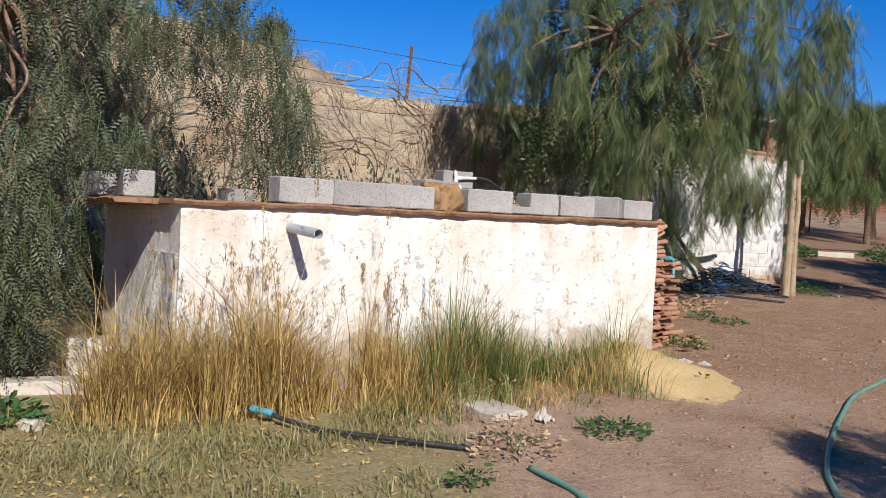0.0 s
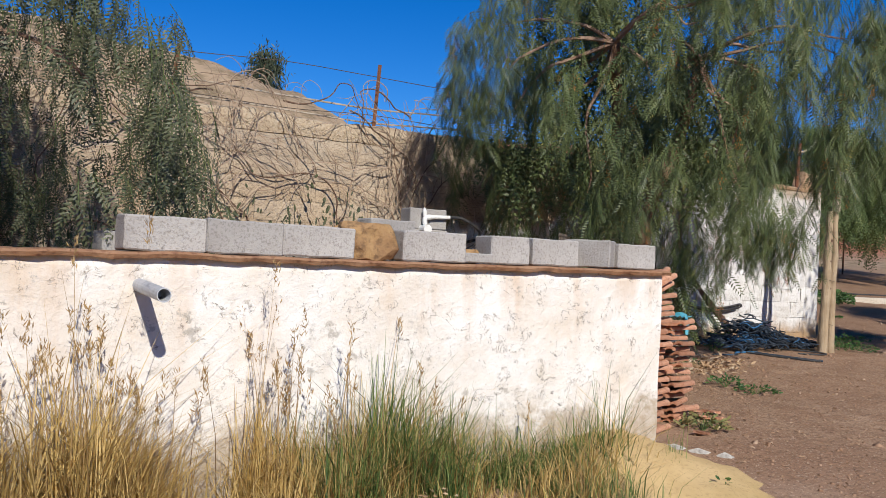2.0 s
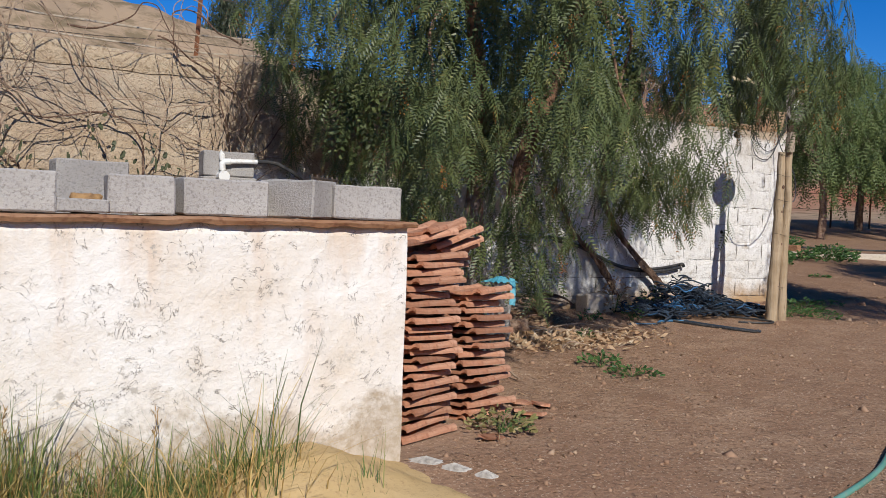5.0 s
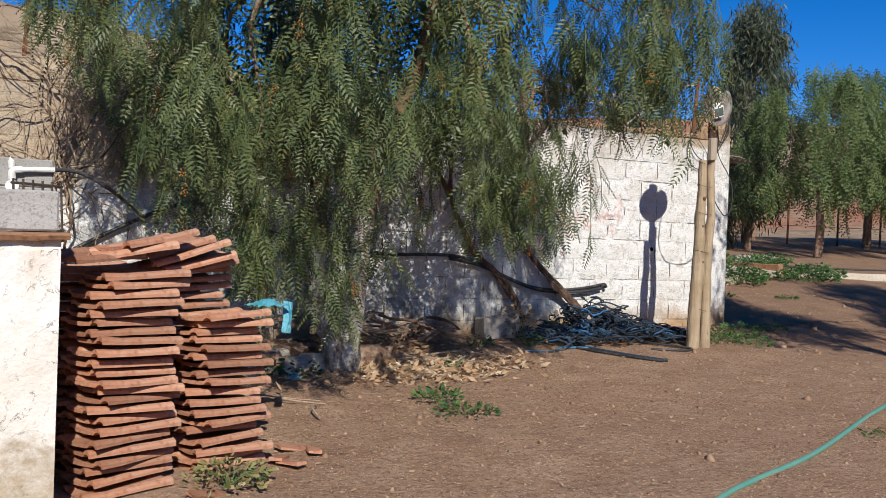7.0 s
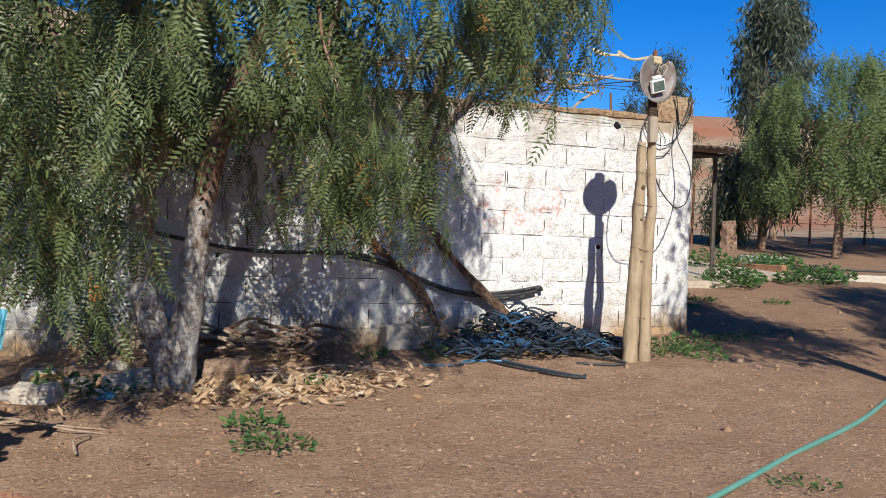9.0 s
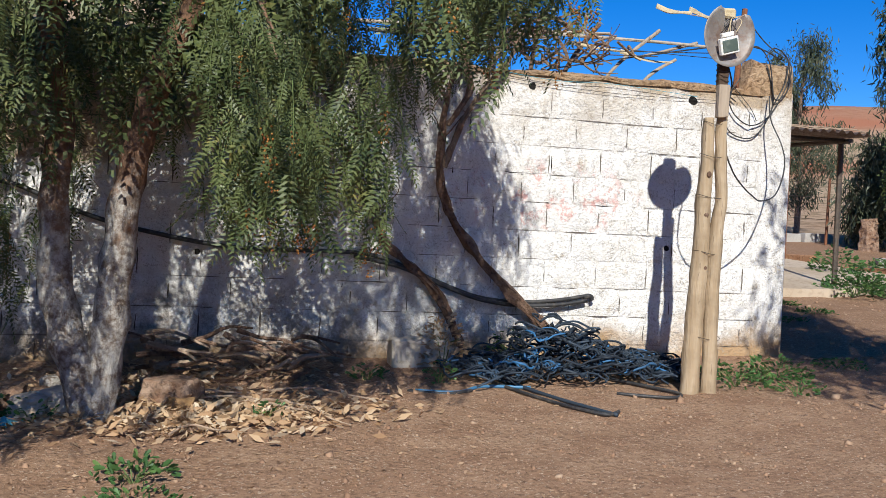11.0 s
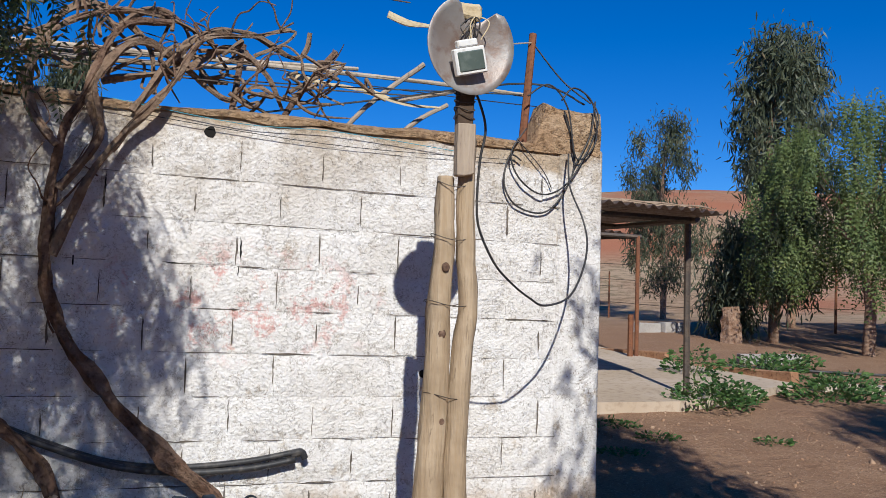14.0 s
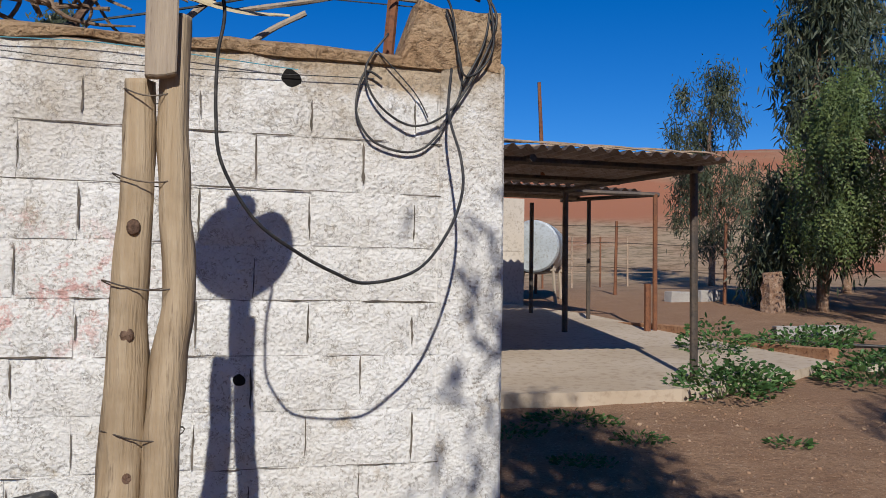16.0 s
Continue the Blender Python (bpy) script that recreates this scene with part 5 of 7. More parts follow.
def kerb(x0, y0, x1, y1, width, height, material, label, seed, name="kerb_stone"):
    ln = math.hypot(x1 - x0, y1 - y0)
    ob = new(name, bm_mesh(name, box(ln, width, height, 0.012, 0.018, seed, 5), material))
    ob.matrix_world = ground_pose((x0 + x1) / 2, (y0 + y1) / 2, -0.02, 0, 0, math.degrees(math.atan2(y1 - y0, x1 - x0)))
    tagged(ob, label, "kerb", "kerb stones")


kerb(3.30, 5.05, 3.33, 4.28, 0.26, 0.055, PALE, "pale flat kerb stone half sunk in the grass", 1)
kerb(0.2, 6.05, 1.4, 5.72, 0.2, 0.09, PALE, "pinkish low kerb beside the turf", 2)
kerb(1.20, 6.3, 1.58, 6.2, 0.2, 0.25, ROUGH_WHITE, "flaked white concrete block by the tank", 3)
boulder("stone", (0.80, 5.05, ground_z(0.8, 5.05) - 0.012), (0.11, 0.1, 0.07), 3.3, PALE, "pale stone at the turf edge")


# hoses
def hose(name, pts, r, material, label, extra=None, lift=0.0):
    line = [(x, y, ground_z(x, y) + r * 0.9 + lift + (z if len(p) > 2 else 0.0)) for p in pts for x, y, z in [(p + (0.0,))[:3]]]
    thing = empty(name, label, "hose")
    part("tube", tube(bmesh.new(), smooth_line(line, 8), r, r, 8), material, thing, smooth=True)
    return thing, line


drip, line = hose("water_pipe", [(1.55, 5.45, 0.1), (1.72, 5.05, 0.07), (1.93, 4.78, 0.05), (2.12, 4.45, 0.02), (2.4, 4.15, 0.02), (2.74, 3.86, 0.01)], 0.014, BLACK, "black polythene pipe with blue coupling lying in the grass")
part("coupling", tube(bmesh.new(), [Vector((1.90, 4.82, ground_z(1.9, 4.8) + 0.07)), Vector((1.98, 4.70, ground_z(1.95, 4.7) + 0.062))], 0.02, 0.02, 10), BLUE, drip, "blue plastic coupling")
hose("garden_hose", [(2.86, 3.51), (2.85, 3.2), (2.82, 3.0), (2.9, 2.6), (3.3, 2.35), (3.75, 2.38), (4.05, 2.62), (4.32, 2.85), (4.8, 3.16), (5.5, 3.55), (6.2, 3.9), (6.9, 4.12), (7.8, 4.43), (8.6, 4.86), (9.5, 5.2), (10.6, 5.75), (11.62, 6.24), (12.9, 7.0), (14.2, 7.6), (16.0, 8.0), (18.5, 8.3)], 0.015, HOSE, "green garden hose lying across the bare yard")


# weeds: rosettes of lobed leaves
def lobed_leaf():
    v = [(0, 0, 0)]
    outline = [(0.05, 0.1), (0.2, 0.22), (0.1, 0.33), (0.27, 0.5), (0.13, 0.6), (0.22, 0.78), (0.0, 1.0)]
    right = [(x, y, 0.10 * math.sin(y * 3) - 0.08 * abs(x) * 3) for x, y in outline]
    left = [(-x, y, z) for x, y, z in right[:-1]]
    v += right + left
    f = []
    rib = 0
    for k in range(1, 7):
        f.append((0, k, k + 1, k + 1))
    for k in range(8, 13):
        f.append((0, k + 1, k, k))
    f.append((0, 7, 13, 13))
    return np.array(v), np.array([q[:3] for q in f])


def weed(at, spread_, height, n, seed, label, leaf=LEAF_WEED, size=0.11, group="weeds in the yard", name="weed"):
    g = np.random.default_rng(seed)
    thing = empty(name, label, "weed", group, at=at)
    r = spread_ * np.sqrt(g.uniform(0, 1, n))
    a = g.uniform(0, 2 * math.pi, n)
    O = np.stack([r * np.cos(a), r * np.sin(a), height * g.uniform(0.05, 1, n) * (1 - 0.6 * (r / spread_) ** 2) + 0.01], 1)
    d = np.stack([np.cos(a), np.sin(a), g.uniform(-0.3, 0.8, n)], 1) + g.normal(0, 0.5, (n, 3)) * [1, 1, 0.4]
    Y = unit(d)
    me = leaves_mesh("foliage", g, O, Y, size * g.uniform(0.5, 1.2, n), lobed_leaf(), leaf)
    tagged(put(new("foliage", me), thing), kind="stuff")
    for k in range(7):
        bm = bmesh.new()
        b = 2 * math.pi * k / 7 + g.uniform(-0.3, 0.3)
        q = spread_ * g.uniform(0.4, 0.9)
        tube(bm, [Vector((0, 0, -0.02)), Vector((q * 0.5 * math.cos(b), q * 0.5 * math.sin(b), height * 0.45)), Vector((q * math.cos(b), q * math.sin(b), height * 0.5))], 0.004, 0.002, 4)
        part("stem", bm, STEM, thing)
    return thing


for i, (x, y, sp, ht, n, size) in enumerate((
        (3.75, 3.85, 0.26, 0.07, 190, 0.07), (2.45, 3.42, 0.12, 0.12, 60, 0.07), (0.62, 5.2, 0.3, 0.14, 110, 0.14), (5.3, 4.55, 0.09, 0.09, 26, 0.07), (5.0, 4.75, 0.07, 0.1, 18, 0.05),
        (8.08, 6.62, 0.24, 0.06, 130, 0.06), (7.1, 8.05, 0.28, 0.16, 170, 0.08), (8.65, 7.95, 0.11, 0.07, 40, 0.06), (9.3, 8.75, 0.14, 0.12, 60, 0.06), (9.75, 8.65, 0.12, 0.16, 60, 0.06), (10.33, 9.05, 0.15, 0.34, 90, 0.07),
        (11.75, 8.45, 0.3, 0.17, 260, 0.07), (12.15, 8.6, 0.3, 0.16, 240, 0.07), (12.05, 8.2, 0.2, 0.1, 100, 0.06), (8.05, 6.95, 0.2, 0.1, 90, 0.07), (7.45, 8.0, 0.16, 0.1, 60, 0.06), (10.3, 5.35, 0.2, 0.05, 60, 0.05),
        (15.75, 12.45, 0.42, 0.36, 420, 0.09), (16.2, 12.7, 0.34, 0.26, 260, 0.09), (17.5, 12.7, 0.5, 0.28, 380, 0.1), (18.3, 13.2, 0.45, 0.25, 260, 0.1), (16.9, 14.3, 0.36, 0.42, 240, 0.1), (18.0, 14.4, 0.55, 0.3, 360, 0.1), (19.0, 15.0, 0.4, 0.25, 220, 0.1),
        (14.2, 11.9, 0.35, 0.06, 160, 0.06), (13.6, 11.7, 0.3, 0.05, 130, 0.05), (14.4, 11.3, 0.2, 0.05, 70, 0.06), (15.3, 11.0, 0.15, 0.05, 50, 0.06), (13.8, 10.9, 0.2, 0.05, 70, 0.05), (19.6, 11.6, 0.5, 0.25, 220, 0.12), (20.8, 12.6, 0.5, 0.3, 220, 0.12), (18.6, 10.4, 0.4, 0.12, 140, 0.1), (12.9, 8.9, 0.25, 0.08, 120, 0.06), (6.45, 5.75, 0.2, 0.1, 110, 0.04))):
    if y < 9.2:
        sp, size = sp * 0.8, size * 0.62
    else:
        size, n = size * 0.72, int(n * 1.5)
    weed(ground_pose(x, y).translation, sp, ht, n, 300 + i, "low green leafy weed on the bare earth" if ht < 0.2 else "bushy green weed on the bare earth", size=size)
weed(ground_pose(6.42, 5.72).translation, 0.18, 0.14, 120, 390, "dry thin weed beside the tile stack", TURF, 0.05)
weed(ground_pose(2.95, 3.75).translation, 0.24, 0.2, 240, 391, "withered reddish-brown weed at the turf edge", LITTER, 0.04)
weed(ground_pose(3.6, 4.75).translation, 0.14, 0.15, 160, 392, "withered brown weed among the rushes", LITTER, 0.026)
weed(ground_pose(9.88, 9.1).translation, 0.16, 0.42, 260, 393, "withered brown creeper at the vine foot", LITTER, 0.05)
for i, (x, z) in enumerate(((2.9, 1.6), (3.5, 1.6), (4.1, 1.62), (4.7, 1.62), (5.1, 1.6), (2.4, 1.6))):
    t = weed((x, 9.12, z - 0.25), 0.38, 0.6, 330, 400 + i, "grey-green saltbush behind the tank", LEAF_GREY, 0.045, "saltbushes behind the tank", "saltbush")
    gz = ground_z(x, 9.12)
    t.matrix_world = pose(x, 9.1, gz) @ Matrix.Diagonal((1, 0.6, 2.9, 1))


# film scrap and blue bag
def crumple(name, at, size, seed, material, label, category):
    bm = bmesh.new()
    bmesh.ops.create_grid(bm, x_segments=14, y_segments=14, size=0.5)
    for v in bm.verts:
        x, y = v.co.x, v.co.y
        z = 0.55 * math.exp(-5 * (x * x + y * y)) + 0.22 * noise.noise(Vector((x * 4, y * 4, seed))) + 0.1 * noise.noise(Vector((x * 11, y * 11, seed)))
        v.co = Vector((x * size[0] * (1 - 0.3 * z), y * size[1], max(z, 0.0) * size[2]))
    bmesh.ops.solidify(bm, geom=bm.faces[:], thickness=0.002)
    ob = new(name, bm_mesh(name, bm, material))
    ob.matrix_world = at
    return tagged(ob, label, category)


crumple("plastic_bag", ground_pose(3.5, 4.2, 0.0, 0, 0, 20), (0.12, 0.1, 0.15), 2, CLEARBAG, "crumpled milky plastic bag on the earth", "bag")
crumple("plastic_bag", pose(6.72, 6.28, 1.30, 0, 0, 20), (0.2, 0.14, 0.07), 5, BLUE, "crumpled turquoise plastic bag on the tiles", "bag")
crumple("plastic_bag", pose(6.84, 6.32, 1.24, 80, 10, 20), (0.06, 0.17, 0.04), 8, BLUE, "turquoise plastic strip hanging from the tiles", "bag")
crumple("plastic_bag", ground_pose(7.35, 7.9, 0.0, 0, 0, 70), (0.16, 0.12, 0.07), 9, BLUE, "small blue plastic scrap by the tree", "bag")

# blocks and stones under the tree, wood behind it
for x, y, sx, sy, sz, seed, rz, mt in ((9.72, 9.2, 0.40, 0.2, 0.2, 1, 2, PALE), (9.95, 9.28, 0.22, 0.16, 0.12, 4, 14, PALE)):
    ob = new("cement_block", bm_mesh("cement_block", box(sx, sy, sz, 0.012, 0.014, seed, 4), mt))
    ob.matrix_world = ground_pose(x, y, -0.01, 0, 0, rz)
    tagged(ob, "worn pale cement block at the wall foot", "block", "blocks at the wall foot")
for i in range(16):
    x, y = 7.2 + rng.uniform(-0.45, 1.1), 8.15 + rng.uniform(-0.25, 0.5)
    if abs(x - 7.75) < 0.14:
        x += 0.3
    s = rng.uniform(0.09, 0.24)
    boulder("stone", (x, y, ground_z(x, y) - 0.015), (s * 1.3, s, s * 0.6), 40 + i, (PALE, STONE, BARK, BARK_WASH)[i % 4], "rough brown stone at the foot of the tree", group="stones under the tree")
for i in range(44):
    x, y = 8.5 + rng.uniform(-0.8, 0.6), 9.02 + rng.uniform(-0.3, 0.2)
    ln, a = rng.uniform(0.18, 0.6), rng.uniform(-0.9, 0.9)
    if y + 0.5 * ln * abs(math.sin(a)) > 9.38:
        a = 0.0
    z = ground_z(x, y) + 0.02 + rng.uniform(0, 0.22)
    ob = new("firewood_stick", bm_mesh("firewood_stick", rod([(-ln / 2, 0, 0), (-ln / 5, rng.uniform(-0.05, 0.05), rng.uniform(-0.02, 0.04)), (ln / 5, rng.uniform(-0.05, 0.05), 0.02), (ln / 2, 0, rng.uniform(-0.03, 0.03))], rng.uniform(0.009, 0.024), 0.007, 6, 3, knobble=0.5), (VINE, BARK, TWIG)[i % 3]))
    ob.matrix_world = pose(x, y, z, 0, rng.uniform(-18, 18), math.degrees(a))
    tagged(ob, "dry stick in the woodpile against the wall", "stick", "woodpile sticks")
for i, (x, y, ln, rz) in enumerate(((8.6, 8.1, 0.9, -35), (8.75, 8.05, 0.7, -20), (8.9, 7.85, 0.5, -60), (8.35, 8.35, 0.6, 15), (8.3, 7.6, 0.3, 5), (9.0, 8.3, 0.8, -28), (7.2, 6.9, 0.4, 80), (6.9, 7.3, 0.9, -25), (7.0, 7.2, 0.7, -32))):
    ob = new("twig", bm_mesh("twig", rod([(-ln / 2, 0, 0.01), (-ln / 6, 0.03, 0.05), (ln / 5, -0.02, 0.035), (ln / 2, 0.03, 0.012)], 0.008, 0.003, 5, 4), TWIG))
    ob.matrix_world = ground_pose(x, y, 0.0, 0, 0, rz)
    tagged(ob, "bare dry twig lying on the earth", "twig", "twigs on the earth")
# leaf litter, clods
g = np.random.default_rng(9)


def litter(n, cx, cy, sx, sy, size, name, label, material, lift=0.012, curl=0.35):
    x, y = g.normal(cx, sx, n), np.minimum(g.normal(cy, sy, n), 9.3)
    O = np.stack([x, y, np.array([terrain(a, b) for a, b in zip(x, y)]) + lift * g.uniform(0.2, 3.0, n)], 1)
    a = g.uniform(0, 2 * math.pi, n)
    Y = unit(np.stack([np.cos(a), np.sin(a), g.normal(0, curl, n)], 1))
    v = np.array([(0, 0, 0), (-0.17, 0.45, 0.12), (0, 1.0, 0.16), (0.17, 0.45, 0.12)])
    ob = new(name, leaves_mesh(name, g, O, Y, size * g.uniform(0.5, 1.3, n), (v, np.array([(0, 1, 2, 3)])), material))
    tagged(ob, label, "litter", kind="stuff")


litter(1500, 8.35, 7.95, 0.45, 0.2, 0.075, "leaf_litter", "drift of curled dry leaves under the tree", LITTER)
litter(700, 7.6, 8.3, 0.5, 0.35, 0.07, "leaf_litter", "dry leaves round the tree foot", LITTER)
litter(500, 8.1, 8.9, 0.6, 0.2, 0.07, "leaf_litter", "dry leaves along the wall foot", LITTER)
litter(900, 8.3, 6.9, 1.5, 0.7, 0.03, "leaf_litter", "thin scatter of dry leaf bits on the yard", DRYBIT, 0.003, 0.15)
litter(700, 6.6, 5.2, 0.8, 0.8, 0.03, "leaf_litter", "thin scatter of dry leaf bits near the tiles", DRYBIT, 0.003, 0.15)
litter(900, 14.0, 10.8, 1.2, 0.7, 0.03, "leaf_litter", "thin scatter of dry leaf bits by the slab", DRYBIT, 0.003, 0.15)
litter(2600, 1.2, 4.3, 0.85, 0.6, 0.034, "leaf_litter", "dry stalks and leaves on the turf", STRAW, 0.006, 0.3)
n = 46000
x, y = g.uniform(2.5, 16.5, n), g.uniform(2.2, 13.5, n)
ok = (y > 0.36 * x - 0.6) & ((y < 9.3) | (x > 12.9)) & ~((x < 5.9) & (y > 4.9))
x, y = x[ok], y[ok]
O = np.stack([x, y, np.array([terrain(a, b) for a, b in zip(x, y)])], 1)
s = np.abs(g.normal(0, 1, len(x))) ** 1.9 * 0.0030 + 0.0027
R = unit(g.normal(0, 1, (len(x), 3)))
X = unit(np.cross(R, g.normal(0, 1, (len(x), 3))))
ico = np.array([(1, 0, 0), (-0.9, 0.1, 0), (0, 1.1, 0.1), (0.1, -1, 0), (0, 0.1, 0.7), (0.1, 0, -0.7)])
icf = np.array([(0, 2, 4), (2, 1, 4), (1, 3, 4), (3, 0, 4), (2, 0, 5), (1, 2, 5), (3, 1, 5), (0, 3, 5)])
v, f = many(ico, icf, O, X * s[:, None], np.cross(R, X) * s[:, None], R * s[:, None])
tagged(new("gravel", soup("gravel", v, f, PEBBLE)), "small clods and pebbles scattered over the yard", "gravel", kind="stuff")


# ---- vine, pipes and cables on the wall ----
def on_wall(pts, y):
    return [(x, y, z) for x, z in pts]


vine = empty("grape_vine", "old twisting grape vine climbing the white wall", "vine", at=(10.0, 9.36, 0.8))
vine_parts = [
    ("stem", [(10.12, 9.2, 0.72), (10.0, 9.3, 1.05), (9.88, 9.36, 1.28), (9.66, 9.37, 1.49), (9.47, 9.37, 1.66), (9.39, 9.37, 1.84), (9.27, 9.37, 2.08), (9.25, 9.36, 2.5), (9.32, 9.36, 2.9)], 0.032, 0.014),
    ("stem", [(10.74, 9.2, 0.74), (10.71, 9.3, 1.02), (10.4, 9.34, 1.33), (10.16, 9.36, 1.58), (9.95, 9.36, 1.86), (9.87, 9.36, 2.11), (9.87, 9.36, 2.4), (9.9, 9.36, 2.74), (10.0, 9.35, 2.97), (10.12, 9.4, 3.3), (10.35, 9.5, 3.38)], 0.036, 0.011),
    ("stem", [(9.89, 9.36, 2.2), (10.01, 9.35, 2.53), (10.18, 9.35, 2.8), (10.36, 9.36, 3.03), (10.5, 9.45, 3.3), (10.75, 9.6, 3.4), (10.97, 9.65, 3.48)], 0.019, 0.009),
    ("stem", [(9.9, 9.35, 2.5), (10.05, 9.34, 2.75), (10.02, 9.34, 3.0), (10.2, 9.42, 3.25), (10.44, 9.6, 3.19), (10.65, 9.65, 3.06), (10.8, 9.65, 3.15), (10.95, 9.65, 3.1), (11.2, 9.65, 3.1)], 0.022, 0.008),
    ("stem", [(9.88, 9.35, 2.7), (9.75, 9.34, 2.9), (9.8, 9.4, 3.2), (10.05, 9.5, 3.4), (10.4, 9.6, 3.42), (10.6, 9.6, 3.3)], 0.018, 0.008),
    ("stem", [(9.27, 9.37, 2.1), (9.1, 9.36, 2.4), (9.05, 9.36, 2.7), (9.2, 9.36, 3.0)], 0.02, 0.01)]
for i, (nm, pts, r0, r1) in enumerate(vine_parts):
    ob = part(nm, tube(bmesh.new(), smooth_line(pts, 7), r0, r1, 8, 1.5, 1.0, i * 3.0), VINE if i in (0, 1, 5) else VINE_PALE, vine)
    ob.matrix_parent_inverse = vine.matrix_world.inverted()
for i, pts in enumerate(([(9.98, 9.4, 2.95), (10.1, 9.5, 3.3), (10.27, 9.6, 3.47), (10.42, 9.65, 3.42), (10.5, 9.7, 3.25), (10.62, 9.75, 3.1)],
                         [(10.2, 9.42, 2.9), (10.36, 9.5, 3.2), (10.55, 9.62, 3.4), (10.78, 9.7, 3.44), (11.0, 9.75, 3.36), (11.08, 9.78, 3.42), (11.1, 9.78, 3.52)],
                         [(10.05, 9.45, 3.05), (10.4, 9.55, 3.16), (10.65, 9.6, 3.32), (10.85, 9.65, 3.22), (10.95, 9.7, 3.06)],
                         [(9.7, 9.45, 3.0), (9.85, 9.5, 3.35), (10.05, 9.55, 3.43), (10.25, 9.6, 3.28), (10.3, 9.65, 3.05)])):
    ob = part("stem", tube(bmesh.new(), smooth_line(pts, 7), 0.021, 0.009, 8, 1.2, 1.0, 40 + i), VINE_PALE, vine)
    ob.matrix_parent_inverse = vine.matrix_world.inverted()
vr = random.Random(12)
# loose strips of bark along the stems
for i, (nm, pts, r0, r1) in enumerate(vine_parts):
    line = smooth_line(pts, 7)
    bm = bmesh.new()
    for k in range(34 if i < 2 else 14):
        j = vr.randrange(0, len(line) - 7)
        r = r0 + (r1 - r0) * j / len(line)
        a = vr.uniform(0, 2 * math.pi)
        off = Vector((math.cos(a), -abs(math.sin(a)) * 0.8, math.sin(a))) * r * 1.05
        strip = [line[j + q] + off + Vector((vr.uniform(-1, 1), vr.uniform(-1, 0), vr.uniform(-1, 1))) * 0.005 for q in range(vr.randint(3, 7))]
        tube(bm, strip, r * vr.uniform(0.18, 0.36), r * 0.06, 4)
    ob = part("bark_strip", bm, VINE, vine, "shaggy loose bark")
    tagged(ob, kind="stuff")
    ob.matrix_parent_inverse = vine.matrix_world.inverted()
# thin shoots that leave the stems below the coping
for i in range(46):
    line = smooth_line(vine_parts[i % 6][1], 7)
    p = line[vr.randrange(len(line) // 2, len(line))]
    pts = [tuple(p)]
    for k in range(4):
        q = pts[-1]
        pts.append((q[0] + vr.uniform(-0.07, 0.09), min(max(q[1] + vr.uniform(-0.04, 0.02), 9.26), 9.39 if q[2] < 3.1 else 9.7), q[2] + vr.uniform(-0.02, 0.12)))
    ob = part("shoot", rod(pts, 0.0065, 0.0025, 5, 4, knobble=0.5), VINE, vine)
    ob.matrix_parent_inverse = vine.matrix_world.inverted()
for i in range(40):
    x, z = vr.uniform(9.5, 11.3), vr.uniform(3.05, 3.36)
    pts = [(x, 9.55 + vr.uniform(-0.1, 0.15), z)]
    for k in range(4):
        p = pts[-1]
        pts.append((p[0] + vr.uniform(-0.14, 0.2), p[1] + vr.uniform(-0.06, 0.08), max(p[2] + vr.uniform(-0.12, 0.12), 3.02)))
    ob = part("shoot", rod(pts, 0.011, 0.004, 6, 5, knobble=0.6), VINE_PALE, vine)
    ob.matrix_parent_inverse = vine.matrix_world.inverted()

pipe_line = [(7.02, 1.92), (7.4, 1.77), (7.8, 1.66), (8.47, 1.56), (9.27, 1.56), (9.59, 1.49), (9.89, 1.37), (10.19, 1.27), (10.49, 1.24), (10.81, 1.26), (11.04, 1.3)]
wall_pipe = empty("wall_pipe", "pair of black polythene pipes slung along the wall", "pipe")
part("tube", rod(on_wall([(5.85, 1.47), (6.3, 1.72), (6.72, 1.91)] + pipe_line, 9.40), 0.017, 0.015, 8), BLACK, wall_pipe, smooth=True)
part("tube", rod(on_wall([(x, z - 0.022 - 0.012 * math.sin(x * 3)) for x, z in pipe_line[4:]], 9.385), 0.016, 0.016, 8), BLACK, wall_pipe, smooth=True)
part("stub", rod([(11.02, 9.395, 1.29), (11.07, 9.39, 1.30), (11.09, 9.39, 1.27)], 0.021, 0.018, 8), BLACK, wall_pipe)

cables = empty("cable_loop", "loops of black electric cable hanging on the wall", "cable", at=(12.4, 9.41, 2.4))
for pts, r, y in (([(12.56, 2.86), (12.65, 3.04), (12.68, 3.24)], 0.0055, 9.41),
                  ([(12.49, 3.16), (12.56, 2.86), (12.41, 2.6), (12.22, 2.6), (12.13, 2.72), (12.16, 2.88), (12.23, 2.86)], 0.005, 9.42),
                  ([(12.25, 3.04), (12.16, 2.89), (12.22, 2.75), (12.37, 2.68), (12.54, 2.79), (12.7, 3.12), (12.62, 3.27)], 0.005, 9.405),
                  ([(12.25, 3.22), (12.38, 3.3), (12.5, 3.18), (12.56, 2.9), (12.68, 3.0), (12.66, 3.22), (12.54, 3.3), (12.46, 3.22)], 0.005, 9.40),
                  ([(12.2, 2.98), (12.36, 2.82), (12.42, 2.72)], 0.003, 9.42)):
    ob = part("cable", rod(on_wall(pts, y), r, r, 6, 8), BLACK, cables, smooth=True)
    ob.matrix_parent_inverse = cables.matrix_world.inverted()
